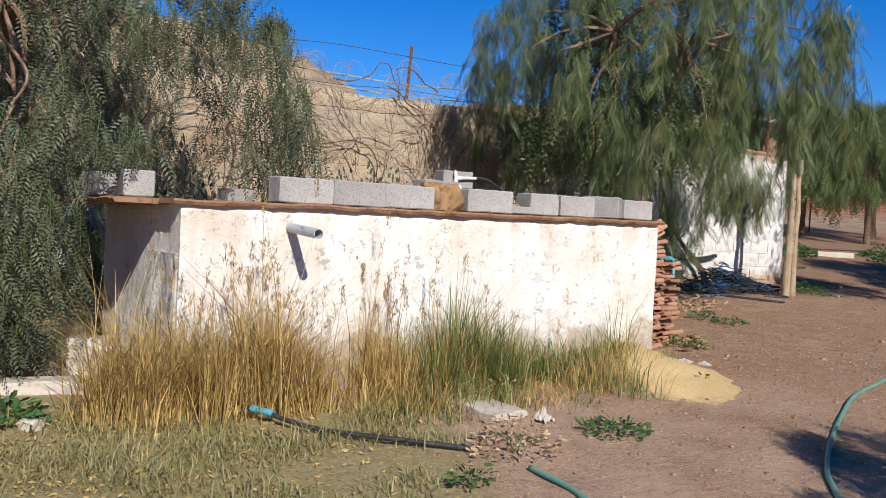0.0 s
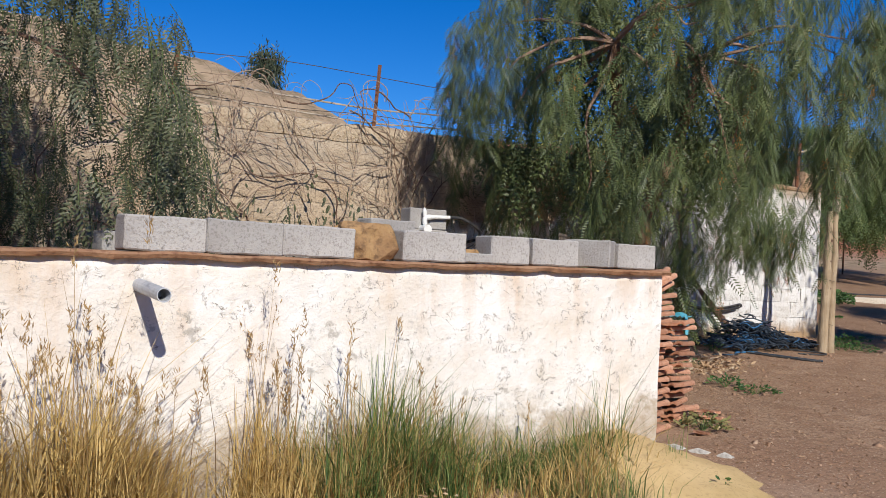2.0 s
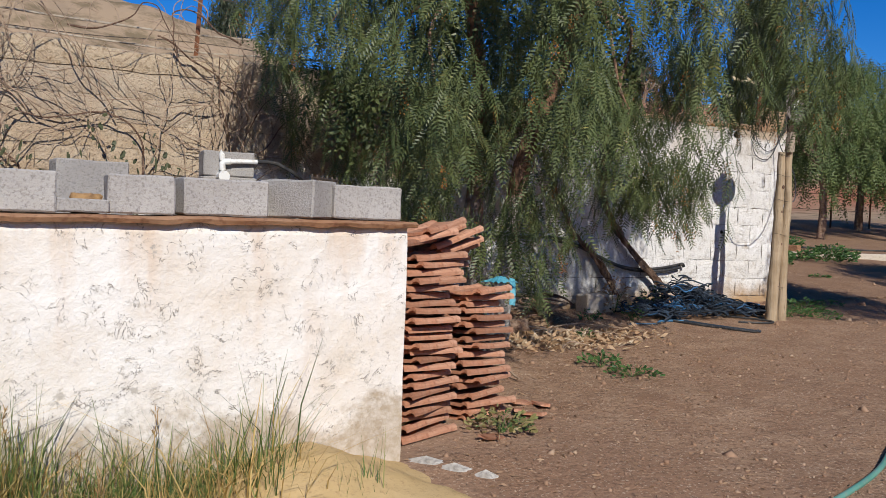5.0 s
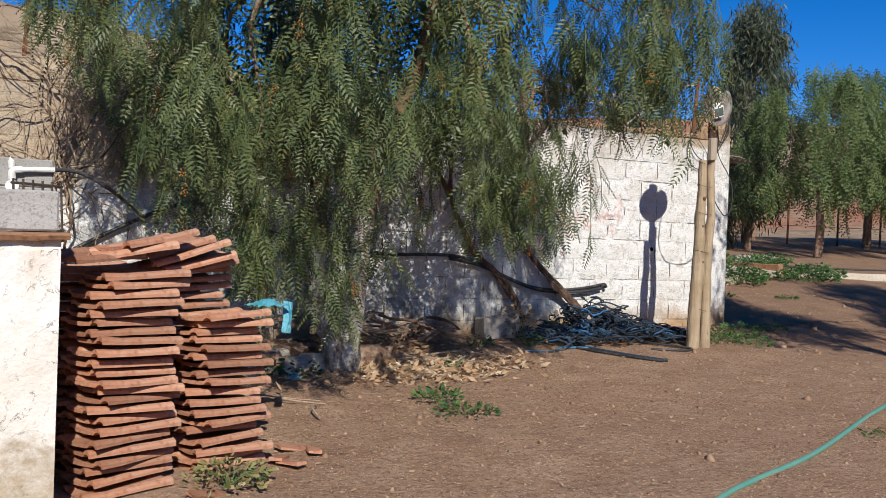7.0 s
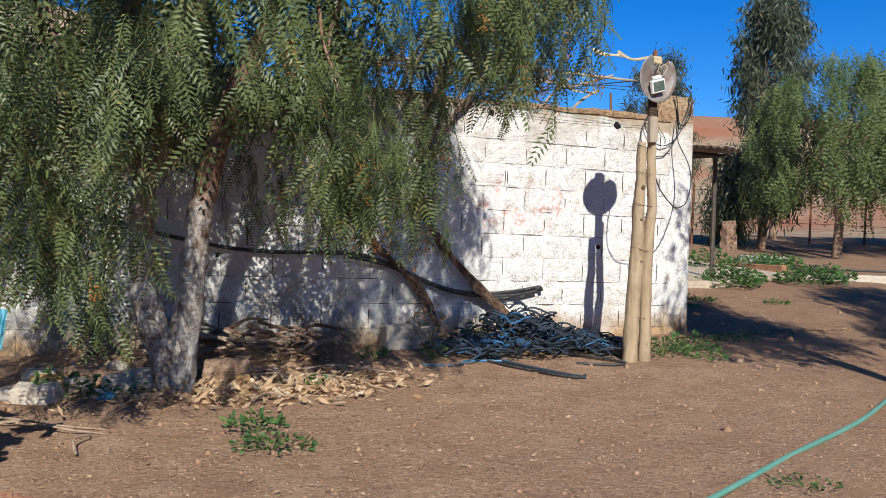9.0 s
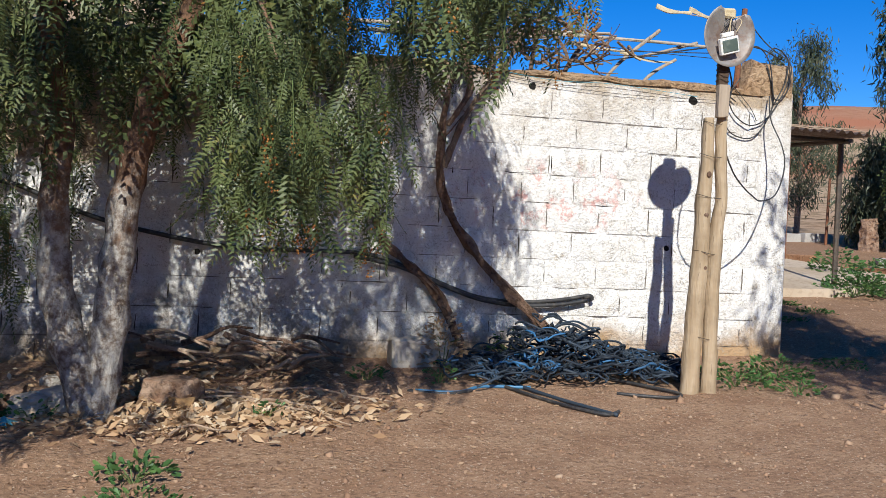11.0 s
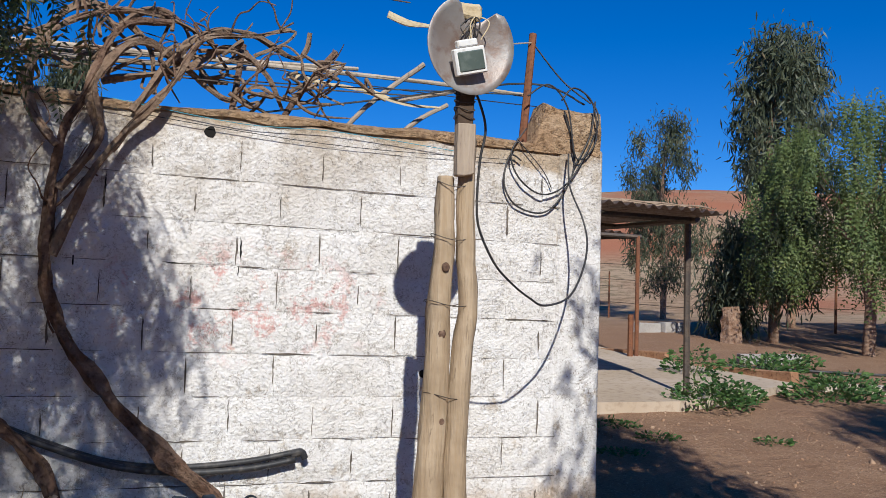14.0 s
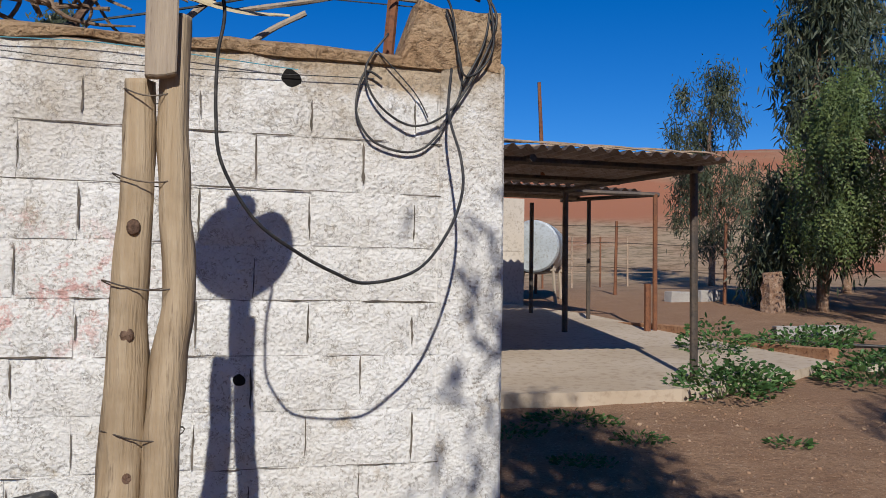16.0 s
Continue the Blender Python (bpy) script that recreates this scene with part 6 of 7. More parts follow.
ob = part("cable", rod([(11.47, 8.33, 2.98), (11.57, 8.38, 2.79), (11.56, 8.40, 2.64), (11.56, 8.42, 2.49), (11.58, 8.44, 2.36), (11.67, 8.48, 2.22), (11.79, 8.56, 2.14), (11.92, 8.64, 2.08), (12.04, 8.72, 2.05), (12.24, 8.86, 2.10), (12.38, 8.98, 2.24), (12.46, 9.08, 2.39), (12.48, 9.17, 2.53), (12.47, 9.30, 2.72), (12.51, 9.40, 2.92)], 0.0055, 0.0055, 6, 8), BLACK, cables, smooth=True)
ob.matrix_parent_inverse = cables.matrix_world.inverted()
# thin line strung along the wall top
strung = empty("wall_wire", "thin wire strung along the wall top", "wire")
part("strand", rod([(9.9, 9.425, 2.93), (10.6, 9.425, 2.87), (11.3, 9.425, 2.84), (12.2, 9.425, 2.86)], 0.002, 0.002, 5), BLACK, strung)
part("strand", rod([(10.1, 9.43, 2.96), (10.7, 9.42, 2.9), (11.2, 9.42, 2.91), (11.9, 9.42, 2.87)], 0.002, 0.002, 5), BLUE, strung)


# ---- heap of old drip tape ----
hr_ = np.random.default_rng(21)
bm = bmesh.new()
for i in range(230):
    cx, cy = hr_.uniform(9.95, 11.5), hr_.uniform(8.5, 9.12)
    hump = 0.30 * math.exp(-((cx - 10.62) / 0.25) ** 2 - ((cy - 8.95) / 0.3) ** 2) + 0.13 * math.exp(-((cx - 10.7) / 0.75) ** 2 - ((cy - 8.8) / 0.4) ** 2)
    level = hr_.uniform(0.15, 1.1)
    R_ = hr_.uniform(0.05, 0.2)
    ecc, a0, span = hr_.uniform(0.4, 1.0), hr_.uniform(0, 6.28), hr_.uniform(3.0, 9.0)
    turn_ = hr_.uniform(0, 3.14)
    pts = []
    m = int(span * 3) + 3
    for k in range(m):
        a = a0 + span * k / (m - 1)
        lx, ly = R_ * math.cos(a), R_ * ecc * math.sin(a)
        x = cx + lx * math.cos(turn_) - ly * math.sin(turn_) + hr_.normal(0, 0.01)
        y = min(cy + lx * math.sin(turn_) + ly * math.cos(turn_) + hr_.normal(0, 0.01), 9.36)
        if abs(x - 11.37) < 0.12 and abs(y - 8.3) < 0.12:
            y += 0.15
        z = ground_z(x, y) + 0.012 + hump * level + 0.05 * abs(math.sin(a * 1.5 + i))
        pts.append(Vector((x, y, z)))
    tube(bm, smooth_line(pts, 2), hr_.uniform(0.006, 0.010), None, 5, 0.0, 0.6)
tagged(new("drip_tape_heap", bm_mesh("drip_tape_heap", bm, TAPE, True)), "tangled heap of grey-blue drip irrigation tape at the wall", "hose", kind="stuff")
for pts, m in (([(9.55, 8.43), (9.8, 8.36), (10.0, 8.5), (10.3, 8.45)], BLUE), ([(10.1, 8.6), (10.3, 8.1), (10.5, 7.78), (10.62, 7.82)], BLACK), ([(10.9, 8.7), (11.2, 8.25), (11.1, 8.12), (10.8, 8.25)], BLACK), ([(9.5, 8.42), (9.72, 8.33), (9.9, 8.4)], BLACK), ([(10.2, 8.62), (10.38, 8.14), (10.58, 7.75)], TAPE)):
    th, _ = hose("drip_tape", pts, 0.011, m if m is not BLUE else TAPE_BLUE, "loose flat drip tape trailing from the heap")


# ---- pergola and wires on the wall top ----
pergola = empty("pergola", "weathered cane pergola with rusty post above the wall", "pergola", at=(11.0, 10.0, 3.0))
pieces = [("post", [(12.26, 9.5, 2.85), (12.32, 9.5, 3.61)], 0.024, 0.022, RUST), ("post", [(10.62, 10.0, 2.2), (10.77, 10.0, 3.47)], 0.022, 0.018, VINE),
          ("cane", [(9.3, 10.2, 3.38), (10.6, 10.2, 3.42), (11.97, 10.2, 3.45), (12.6, 10.2, 3.45)], 0.016, 0.013, CANE),
          ("cane", [(9.6, 10.25, 3.36), (10.5, 10.25, 3.43), (11.5, 10.25, 3.49)], 0.015, 0.012, CANE),
          ("cane", [(9.4, 10.1, 3.30), (10.1, 10.1, 3.32), (10.9, 10.1, 3.37)], 0.017, 0.014, CANE),
          ("stick", [(11.3, 10.0, 3.5), (11.02, 10.0, 3.1), (10.8, 10.0, 2.5)], 0.02, 0.017, VINE), ("stick", [(11.84, 10.0, 3.5), (11.42, 10.0, 3.12), (11.1, 10.0, 2.6)], 0.016, 0.014, OLDWOOD),
          ("stick", [(12.0, 10.0, 3.27), (11.75, 10.0, 3.1), (11.4, 10.0, 2.7)], 0.014, 0.014, OLDWOOD), ("stick", [(12.35, 10.3, 3.5), (12.0, 10.2, 3.38), (11.7, 10.1, 3.28)], 0.015, 0.012, OLDWOOD),
          ("wire", [(9.0, 9.8, 3.3), (10.5, 9.85, 3.22), (12.26, 9.5, 3.25)], 0.004, 0.004, BLACK), ("wire", [(9.3, 9.7, 3.6), (10.8, 9.7, 3.28), (12.6, 9.6, 3.22)], 0.003, 0.003, BLACK),
          ("wire", [(10.9, 10.0, 3.1), (11.6, 9.9, 3.24), (12.3, 9.5, 3.32), (12.66, 9.5, 3.24)], 0.006, 0.006, BLACK), ("wire", [(12.3, 9.5, 3.58), (12.5, 9.48, 3.36), (12.68, 9.46, 3.24)], 0.005, 0.005, BLACK),
          ("wire", [(11.6, 9.2, 3.44), (12.0, 9.35, 3.47), (12.3, 9.48, 3.55)], 0.004, 0.004, CANE)]
for i, (nm, pts, r0, r1, m) in enumerate(pieces):
    ob = part(nm, rod(pts, r0, r1, 7 if nm != "wire" else 5, 6, knobble=0.25 if nm in ("stick", "cane") else 0.0), m, pergola)
    ob.matrix_parent_inverse = pergola.matrix_world.inverted()
for i, pts in enumerate(([(11.31, 9.0, 3.41), (11.42, 9.0, 3.385), (11.6, 9.02, 3.40)], [(11.6, 9.05, 3.43), (11.8, 9.1, 3.40), (12.0, 9.15, 3.45)], [(11.0, 9.9, 3.3), (11.25, 9.9, 3.28), (11.45, 9.9, 3.27)], [(11.45, 9.9, 3.27), (11.7, 9.9, 3.22), (11.92, 9.9, 3.22)])):
    ob = part("sacking", rod(pts, 0.02, 0.008, 7, 6, knobble=0.9, flat=0.4), CLOTH, pergola, "ragged strip of sacking")
    ob.matrix_parent_inverse = pergola.matrix_world.inverted()

fence = empty("wall_fence", "rusty posts with barbed wire and vine rails on the wall", "fence", at=(4.5, 9.5, 3.0))
for x0, x1, z1 in ((3.44, 3.51, 3.56), (5.53, 5.58, 3.68), (1.4, 1.42, 3.6), (7.6, 7.62, 3.6)):
    ob = part("post", rod([(x0, 9.52, 2.7), (x1, 9.5, z1)], 0.02, 0.02, 5), RUST, fence)
    ob.matrix_parent_inverse = fence.matrix_world.inverted()
for k, (z0, z1) in enumerate(((3.22, 3.24), (3.12, 3.14), (3.5, 3.6), (3.08, 3.12))):
    pts = [(x, 9.5 + 0.03 * k, z0 + (z1 - z0) * (x - 1) / 7 + 0.025 * math.sin(x * 2.1 + k * 2)) for x in (-1.0, 1.0, 2.4, 3.5, 4.6, 5.55, 6.6, 7.6, 9.0, 10.4, 11.6)]
    if k == 2:
        pts = [(x, y, z if x < 9 else z + 0.05) for x, y, z in pts]
    rail = k in (0, 3)
    ob = part("rail" if rail else "wire", rod(pts[:8] if rail else pts, 0.009 if rail else 0.004, None, 5, 6, knobble=0.4 if rail else 0.0), CANE if rail else DARKSTEEL, fence)
    ob.matrix_parent_inverse = fence.matrix_world.inverted()
# bare winter creeper spread over the yard wall
creeper = empty("creeper", "leafless winter creeper spread over the beige wall", "vine", at=(4.5, 9.4, 1.6))
cr = random.Random(5)


def grow(x, z, ang, ln, r, depth):
    pts = [(x, 9.39 - cr.uniform(0, 0.05), z)]
    steps = int(ln / 0.11) + 2
    for k in range(steps):
        ang += cr.uniform(-0.42, 0.42)
        x, z = x + 0.11 * math.cos(ang), z + 0.11 * math.sin(ang)
        if z > 3.3:
            ang -= 0.8 * (1 if math.cos(ang) > 0 else -1)
        pts.append((x, 9.38 - cr.uniform(0, 0.09), z))
        if depth > 0 and k > 0 and cr.random() < 0.34:
            grow(x, z, ang + cr.choice((-1, 1)) * cr.uniform(0.4, 1.2), ln * cr.uniform(0.35, 0.7), r * 0.6, depth - 1)
    ob = part("stem" if depth == 2 else "shoot", rod(pts, r, max(r * 0.35, 0.0022), 5, 3, knobble=0.3), TWIG if depth < 2 else VINE, creeper)
    ob.matrix_parent_inverse = creeper.matrix_world.inverted()


for x, ang in ((2.5, 1.3), (3.0, 1.0), (3.35, 1.7), (3.9, 1.2), (4.4, 1.6), (4.6, 1.0), (5.1, 1.5), (5.6, 1.8), (5.9, 1.3), (2.2, 1.8)):
    grow(x, 1.3, ang, cr.uniform(1.5, 2.2), 0.012, 2)
for x in (3.0, 3.8, 4.5, 5.2, 5.9, 6.4):
    grow(x, 3.15, cr.uniform(-0.5, 0.4) + (3.14 if cr.random() < 0.4 else 0), 1.0, 0.009, 2)


# ---- canopy and slab beyond the wall ----
slab_bm = bmesh.new()
outline = [(12.9, 12.5), (15.35, 12.36), (16.3, 12.7), (17.75, 13.5), (17.35, 15.6), (17.0, 17.6), (16.5, 19.3), (12.9, 19.3)]
top_v = [slab_bm.verts.new((x, y, terrain(x, y) + 0.07 + (0.03 if y < 13 else 0))) for x, y in outline]
bot_v = [slab_bm.verts.new((x, y, terrain(x, y) - 0.2)) for x, y in outline]
slab_bm.faces.new(top_v)
for k in range(len(outline)):
    slab_bm.faces.new((bot_v[k], bot_v[(k + 1) % len(outline)], top_v[(k + 1) % len(outline)], top_v[k]))
bmesh.ops.recalc_face_normals(slab_bm, faces=slab_bm.faces[:])
tagged(new("pavement", bm_mesh("pavement", slab_bm, SLAB)), "pale concrete slab under the canopy", "pavement", kind="structure")
for i, (x0, y0, x1, y1) in enumerate(((17.75, 13.5, 17.4, 15.4), (17.38, 15.5, 17.05, 17.3), (17.9, 13.4, 19.6, 12.6))):
    ln = math.hypot(x1 - x0, y1 - y0)
    ob = new("kerb_stone", bm_mesh("kerb_stone", box(ln, 0.14, 0.14, 0.01, 0.012, i, 5), RIM if i < 2 else PALE))
    ob.matrix_world = pose((x0 + x1) / 2, (y0 + y1) / 2, terrain((x0 + x1) / 2, (y0 + y1) / 2) - 0.04, 0, 0, math.degrees(math.atan2(y1 - y0, x1 - x0)))
    tagged(ob, "low brown kerb along the slab edge", "kerb", "slab kerbs")

canopy = empty("canopy", "corrugated sheet canopy on thin steel posts over the slab", "canopy", at=(14.5, 14.5, 1.3))


def canopy_part(nm, bm, m, label=""):
    ob = part(nm, bm, m, canopy, label)
    ob.matrix_parent_inverse = canopy.matrix_world.inverted()


for x, y, top, m, r in ((15.7, 12.75, 3.10, DARKSTEEL, 0.035), (15.9, 15.85, 3.27, DARKSTEEL, 0.035), (17.15, 15.95, 3.27, RUST, 0.03), (16.85, 17.2, 3.3, DARKSTEEL, 0.028), (16.3, 17.9, 3.3, DARKSTEEL, 0.03), (13.0, 12.4, 3.1, DARKSTEEL, 0.03)):
    canopy_part("post", rod([(x, y, terrain(x, y) - 0.05), (x, y, top)], r, r, 8), m)
canopy_part("post", rod([(17.02, 15.9, terrain(17, 15.9)), (17.02, 15.9, terrain(17, 15.9) + 0.65)], 0.04, 0.04, 6), RUST, "short rusty stump post")


def sheet(x0, x1, y0, y1, z00, z10, z01, z11, waves):
    """A corrugated sheet, its ribs along y."""
    bm = bmesh.new()
    n = waves * 6
    rows = []
    for j in range(3):
        v = j / 2
        row = []
        for i in range(n + 1):
            u = i / n
            xa, xb = x0, x1[0] + (x1[1] - x1[0]) * v
            x = xa + (xb - xa) * u
            z = (z00 + (z10 - z00) * u) * (1 - v) + (z01 + (z11 - z01) * u) * v + 0.022 * math.sin(2 * math.pi * waves * u) + 0.02 * noise.noise(Vector((x * 1.5, v * 2, 0)))
            row.append(bm.verts.new((x, y0 + (y1 - y0) * v + 0.04 * noise.noise(Vector((x * 2, v, 5))), z)))
        rows.append(row)
    for a, b in zip(rows, rows[1:]):
        for k in range(n):
            bm.faces.new((a[k], a[k + 1], b[k + 1], b[k]))
    bmesh.ops.solidify(bm, geom=bm.faces[:], thickness=0.004)
    return bm


canopy_part("roof_sheet", sheet(12.6, (15.65, 16.2), 12.1, 16.1, 3.09, 3.1, 3.34, 3.36, 26), SHEET, "rusty corrugated roof sheet")
canopy_part("roof_sheet", sheet(13.2, (17.1, 16.9), 16.2, 17.9, 3.36, 3.34, 3.46, 3.42, 30), SHEET, "rusty corrugated roof sheet")
for pts in (((12.6, 12.33, 3.02), (15.5, 12.33, 3.03)), ((15.42, 12.2, 3.02), (15.92, 16.0, 3.26)), ((12.6, 14.1, 3.14), (15.7, 14.1, 3.14)), ((12.6, 15.85, 3.25), (15.95, 15.85, 3.26)), ((14.0, 12.2, 3.03), (14.2, 16.0, 3.26)), ((13.2, 16.3, 3.28), (17.2, 15.95, 3.26)), ((17.15, 15.95, 3.26), (16.8, 18.0, 3.36)), ((13.2, 17.6, 3.36), (16.9, 17.6, 3.36))):
    canopy_part("beam", rod([Vector(pts[0]), Vector(pts[1])], 0.03, 0.03, 6), DARKSTEEL if pts[0][2] < 3.3 else OLDWOOD)
canopy_part("aerial", rod([(15.0, 14.4, 3.2), (14.95, 14.4, 4.15)], 0.022, 0.018, 6), RUST, "thin rusty upright pipe")
for k in range(5):
    canopy_part("branch", rod([(13.0 + 0.4 * k, 12.25 + 0.1 * k, 3.14), (13.8 + 0.4 * k, 12.3, 3.17), (14.6 + 0.25 * k, 12.2, 3.13)], 0.012, 0.006, 5, 4), TWIG)
hut = empty("outbuilding", "plain whitewashed outbuilding wall behind the canopy", "building", at=(14.0, 19.4, 1.8))
ob = part("wall", slab(12.5, 16.72, 19.25, 19.5, 1.3, 3.5), PALE, hut)
ob.matrix_parent_inverse = hut.matrix_world.inverted()
# fuel drum on its stand
drum = empty("tank_drum", "horizontal grey steel drum on a rough stand", "drum", at=(17.35, 20.2, terrain(17.35, 20.2) - 0.1), rz=-30)
bm = bmesh.new()
rings = []
for x_, r in ((-0.62, 0.05), (-0.62, 0.40), (-0.60, 0.43), (-0.2, 0.43), (-0.18, 0.445), (-0.16, 0.43), (0.2, 0.43), (0.22, 0.445), (0.24, 0.43), (0.6, 0.43), (0.62, 0.40), (0.62, 0.05)):
    rings.append([bm.verts.new((r * math.cos(a), x_, 0.98 + r * math.sin(a))) for a in [2 * math.pi * k / 28 for k in range(28)]])
for a, b in zip(rings, rings[1:]):
    for k in range(28):
        bm.faces.new((a[k], a[(k + 1) % 28], b[(k + 1) % 28], b[k]))
bm.faces.new(rings[0])
bm.faces.new(rings[-1])
bmesh.ops.recalc_face_normals(bm, faces=bm.faces[:])
part("barrel", bm, GALV, drum)
for x_, y_ in ((-0.3, -0.45), (0.3, -0.45), (-0.3, 0.45), (0.3, 0.45)):
    part("leg", rod([(x_ * 1.2, y_, -0.05), (x_, y_, 0.75)], 0.03, 0.03, 6), OLDWOOD, drum)
for y_ in (-0.45, 0.45):
    part("cradle", rod([(-0.36, y_, 0.6), (0.36, y_, 0.6)], 0.035, 0.035, 6), OLDWOOD, drum)

# blocks, fence and posts in the far field
for i in range(5):
    x, y = 18.65 + 0.21 * i + (0.06 if i > 2 else 0.0), 15.5 + 0.02 * i
    ob = new("cement_block", bm_mesh("cement_block", box(0.2, 0.18, 0.16, 0.008, 0.006, 60 + i, 2), BLOCK))
    ob.matrix_world = pose(x, y, terrain(x, y) - 0.02, 0, 0, -20 + 3 * i)
    tagged(ob, "pale cement block in a row on the field", "block", "blocks in the field row")
for x, y in ((19.8, 19.75), (20.4, 19.8)):
    ob = new("cement_block", bm_mesh("cement_block", box(0.55, 0.2, 0.2, 0.01, 0.01, int(x * 9), 2), BLOCK))
    ob.matrix_world = pose(x, y, terrain(x, y) - 0.02, 0, 0, 10)
    tagged(ob, "grey cement block by the far fence", "block", "blocks by the far fence")
stump = new("tree_stump", bm_mesh("tree_stump", rod([(0, 0, -0.1), (0.02, 0, 0.3), (0, 0.02, 0.62)], 0.17, 0.15, 12, 5, knobble=0.4), BARK))
stump.matrix_world = pose(20.35, 18.0, terrain(20.35, 18.0))
tagged(stump, "cut grey tree stump in the field", "stump")
field = empty("field_fence", "rusty stake fence with wire strands across the field", "fence", at=(20, 22, 2))
stakes = [(16.6, 21.6), (17.8, 21.4), (19.2, 21.0), (20.3, 19.2), (21.6, 19.6), (22.8, 19.8), (24.2, 19.6), (25.6, 19.2), (27.0, 19.0)]
for x, y in stakes:
    ob = part("stake", rod([(x, y, terrain(x, y) - 0.1), (x + 0.03, y, terrain(x, y) + 1.35)], 0.03, 0.026, 6), RUST, field)
    ob.matrix_parent_inverse = field.matrix_world.inverted()
for h in (0.5, 0.95, 1.25):
    ob = part("strand", rod([(x, y, terrain(x, y) + h) for x, y in stakes], 0.006, 0.006, 4, 3), DARKSTEEL, field)
    ob.matrix_parent_inverse = field.matrix_world.inverted()
pen = empty("sheep_pen", "pale pole pen on the slope", "fence", at=(22, 30, 3))
for k in range(7):
    x, y = 19.5 + 1.0 * k, 29.5 + 0.2 * k
    ob = part("post", rod([(x, y, terrain(x, y) - 0.1), (x, y, terrain(x, y) + 1.5)], 0.03, 0.026, 6), TWIG if k % 2 else RUST, pen)
    ob.matrix_parent_inverse = pen.matrix_world.inverted()
for h in (0.4, 0.8, 1.2, 1.45):
    ob = part("rail", rod([(19.5, 29.5, terrain(19.5, 29.5) + h), (22.5, 30.1, terrain(22.5, 30.1) + h + 0.05), (25.5, 30.7, terrain(25.5, 30.7) + h)], 0.014, 0.014, 5, 3), TWIG, pen)
    ob.matrix_parent_inverse = pen.matrix_world.inverted()
hose("field_hose", [(18.0, 15.4), (19.2, 14.6), (20.6, 14.0), (22.5, 13.6)], 0.02, BLACK, "black irrigation pipe along the field")
sapling = gum_tree((0, 0, 0), 1.9, 0.8, 51, "dark young tree by the stump", n=26)
sapling.matrix_world = pose(20.75, 18.5, terrain(20.75, 18.5))


# ---- block courses of the wall ----
def face_block(ln, ht, seed):
    bm = bmesh.new()
    nx_, nz_ = 7, 4
    grid = []
    for j in range(nz_ + 1):
        row = []
        for i in range(nx_ + 1):
            u, w = i / nx_, j / nz_
            edge = (i in (0, nx_)) or (j in (0, nz_))
            x = (u - 0.5) * ln + (0.0035 * noise.noise(Vector((w * 5, seed, i))) if edge else 0)
            z = (w - 0.5) * ht + (0.0035 * noise.noise(Vector((u * 7, seed, j))) if edge else 0)
            y = -0.006 + 0.0045 * noise.noise(Vector((u * 4, w * 3, seed))) + (0.006 if edge else 0.0)
            row.append(bm.verts.new((x, y, z)))
        grid.append(row)
    for j in range(nz_):
        for i in range(nx_):
            bm.faces.new((grid[j][i], grid[j][i + 1], grid[j + 1][i + 1], grid[j + 1][i]))
    made = bmesh.ops.extrude_edge_only(bm, edges=[e for e in bm.edges if e.is_boundary])
    for v in made["geom"]:
        if isinstance(v, bmesh.types.BMVert):
            v.co.y = 0.03
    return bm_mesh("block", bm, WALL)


full = [face_block(UNIT - 0.007, COURSE - 0.003, k * 2.3) for k in range(8)]
half = [face_block(UNIT / 2 - 0.007, COURSE - 0.003, 50 + k * 2.3) for k in range(4)]
br = random.Random(8)
slits = bmesh.new()


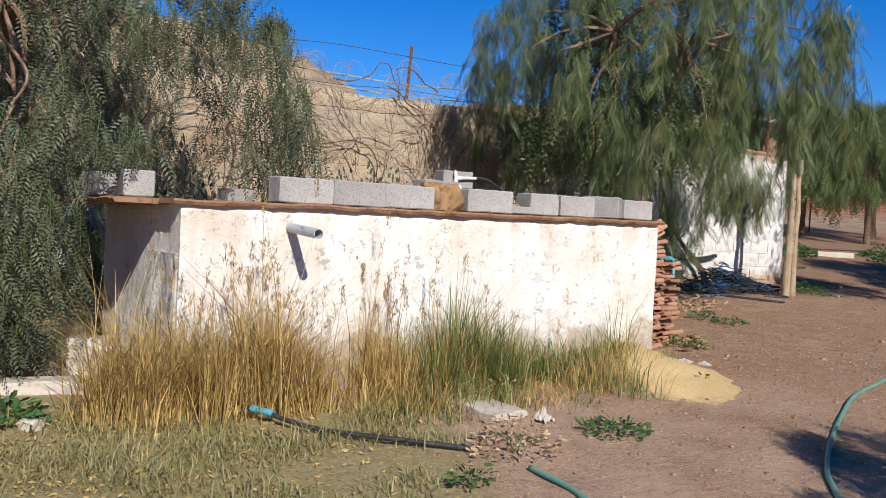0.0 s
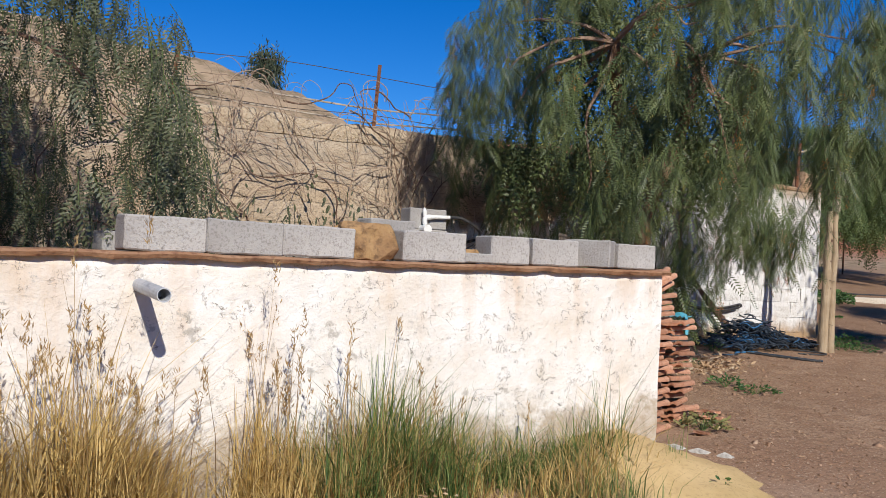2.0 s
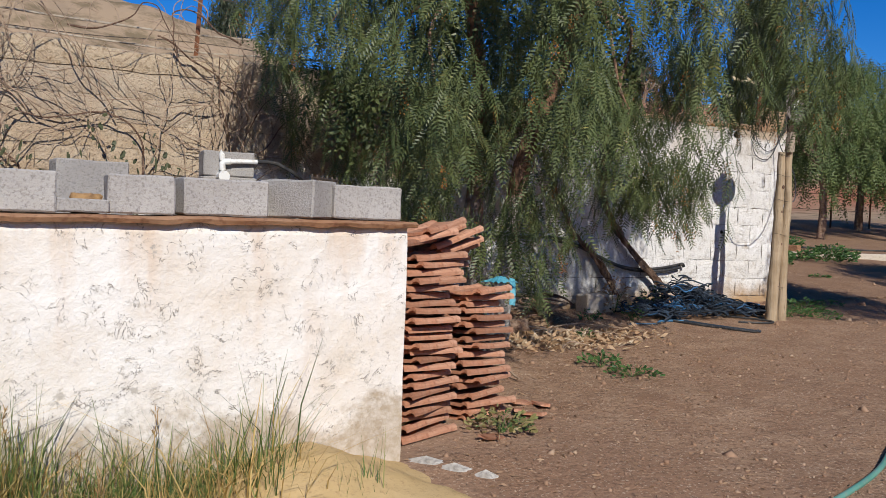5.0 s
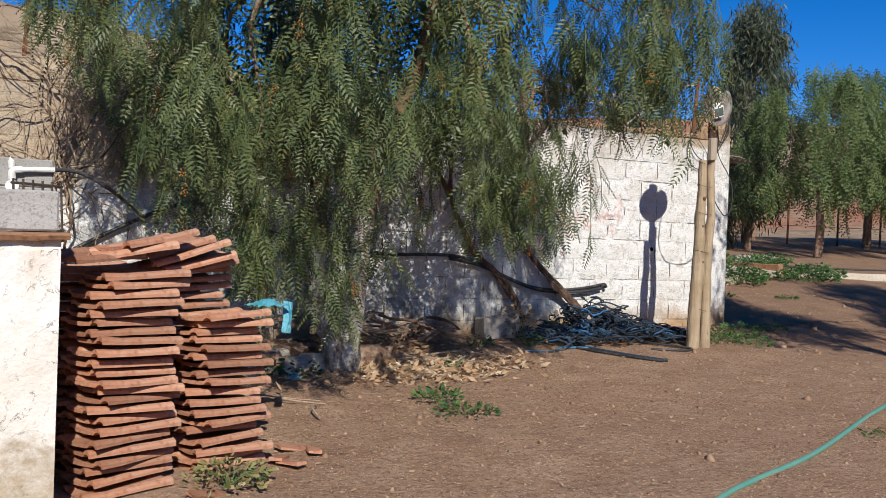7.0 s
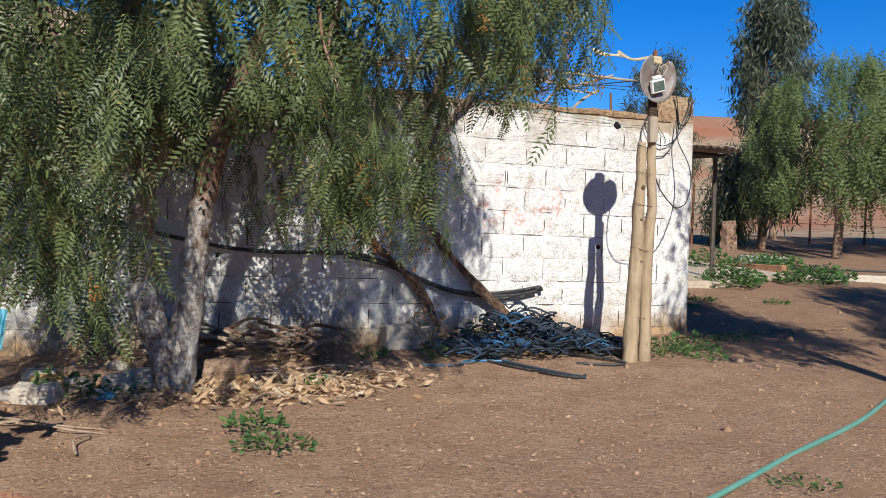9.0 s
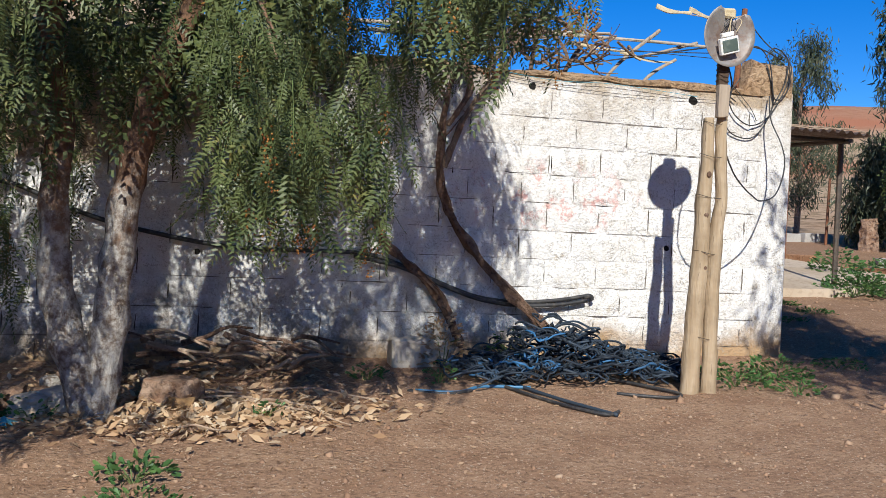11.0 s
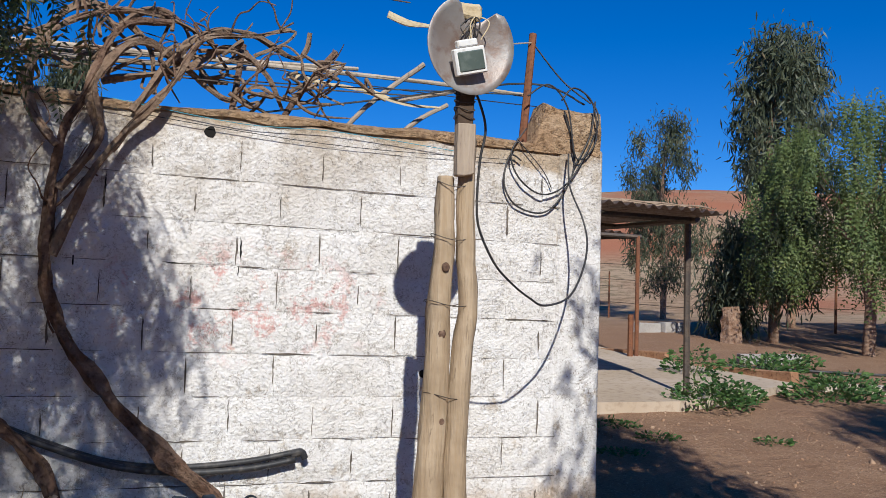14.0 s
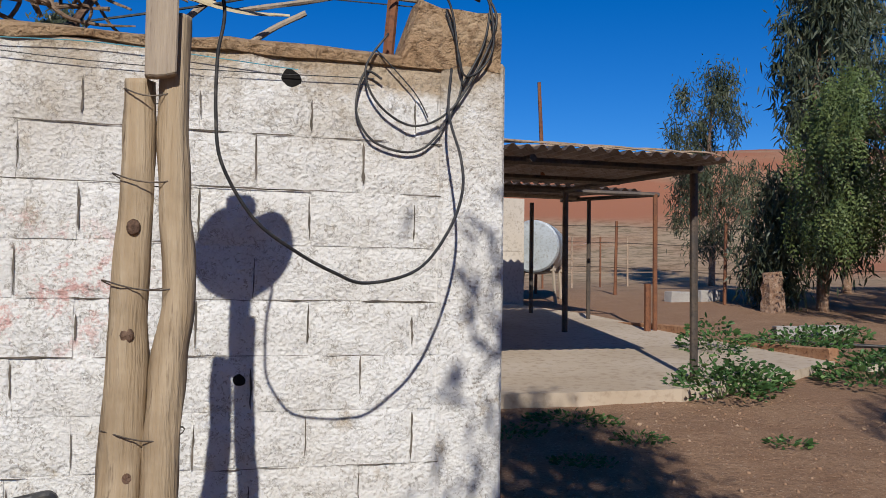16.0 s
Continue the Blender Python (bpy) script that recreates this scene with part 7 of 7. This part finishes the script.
def slit(x0, z0, x1, z1, w):
    """A ragged open joint between blocks, just proud of the mortar."""
    n = 6
    a, b = [], []
    for k in range(n + 1):
        t = k / n
        q = w * (0.35 + 0.8 * abs(noise.noise(Vector((x0 * 9 + t * 5, z0 * 9 + t * 3, 1))))) * (0.3 if k in (0, n) else 1.0)
        x, z = x0 + (x1 - x0) * t, z0 + (z1 - z0) * t
        j = 0.004 * noise.noise(Vector((x * 30, z * 30, 2)))
        if abs(x1 - x0) > abs(z1 - z0):
            a.append(slits.verts.new((x, WALL_Y - 0.0065, z + j + q))), b.append(slits.verts.new((x, WALL_Y - 0.0065, z + j - q)))
        else:
            a.append(slits.verts.new((x + j + q, WALL_Y - 0.0065, z))), b.append(slits.verts.new((x + j - q, WALL_Y - 0.0065, z)))
    for k in range(n):
        slits.faces.new((a[k], a[k + 1], b[k + 1], b[k]))

for kz in range(-5, 6):
    zc = 1.88 + COURSE * kz
    if zc > 2.9:
        continue
    shift = UNIT / 2 if kz % 2 else 0.0
    x = 11.96 + shift - UNIT / 2
    while x + UNIT / 2 < 12.48 - 0.02:
        x += UNIT
    while x > 6.0 if kz < 1 else x > 1.7:
        if x + UNIT / 2 > 12.475:
            w = 12.478 - (x - UNIT / 2)
            me, xc = half, x - UNIT / 2 + w / 2
            sx = w / (UNIT / 2)
        else:
            me, xc, sx = full, x, 1.0
        if sx > 0.15:
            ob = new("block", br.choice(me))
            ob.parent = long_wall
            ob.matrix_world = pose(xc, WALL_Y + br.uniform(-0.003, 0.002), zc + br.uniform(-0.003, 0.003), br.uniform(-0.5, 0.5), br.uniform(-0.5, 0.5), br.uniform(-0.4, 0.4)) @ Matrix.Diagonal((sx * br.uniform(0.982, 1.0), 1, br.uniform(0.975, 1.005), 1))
            e = xc - UNIT / 2 * sx if me is full else xc - UNIT / 4 * sx
            if br.random() < 0.85:
                h0, h1 = br.uniform(-0.5, -0.2), br.uniform(0.15, 0.5)
                slit(e, zc + h0 * COURSE, e + br.uniform(-0.004, 0.004), zc + h1 * COURSE, br.uniform(0.004, 0.009))
            if br.random() < 0.85:
                s0 = e + br.uniform(0, 0.2)
                slit(s0, zc - COURSE / 2, s0 + br.uniform(0.12, 0.42), zc - COURSE / 2, br.uniform(0.002, 0.0055))
        x -= UNIT
tagged(part("open_joint", slits, SLIT, long_wall, "dark open joints between the blocks"), kind="stuff")
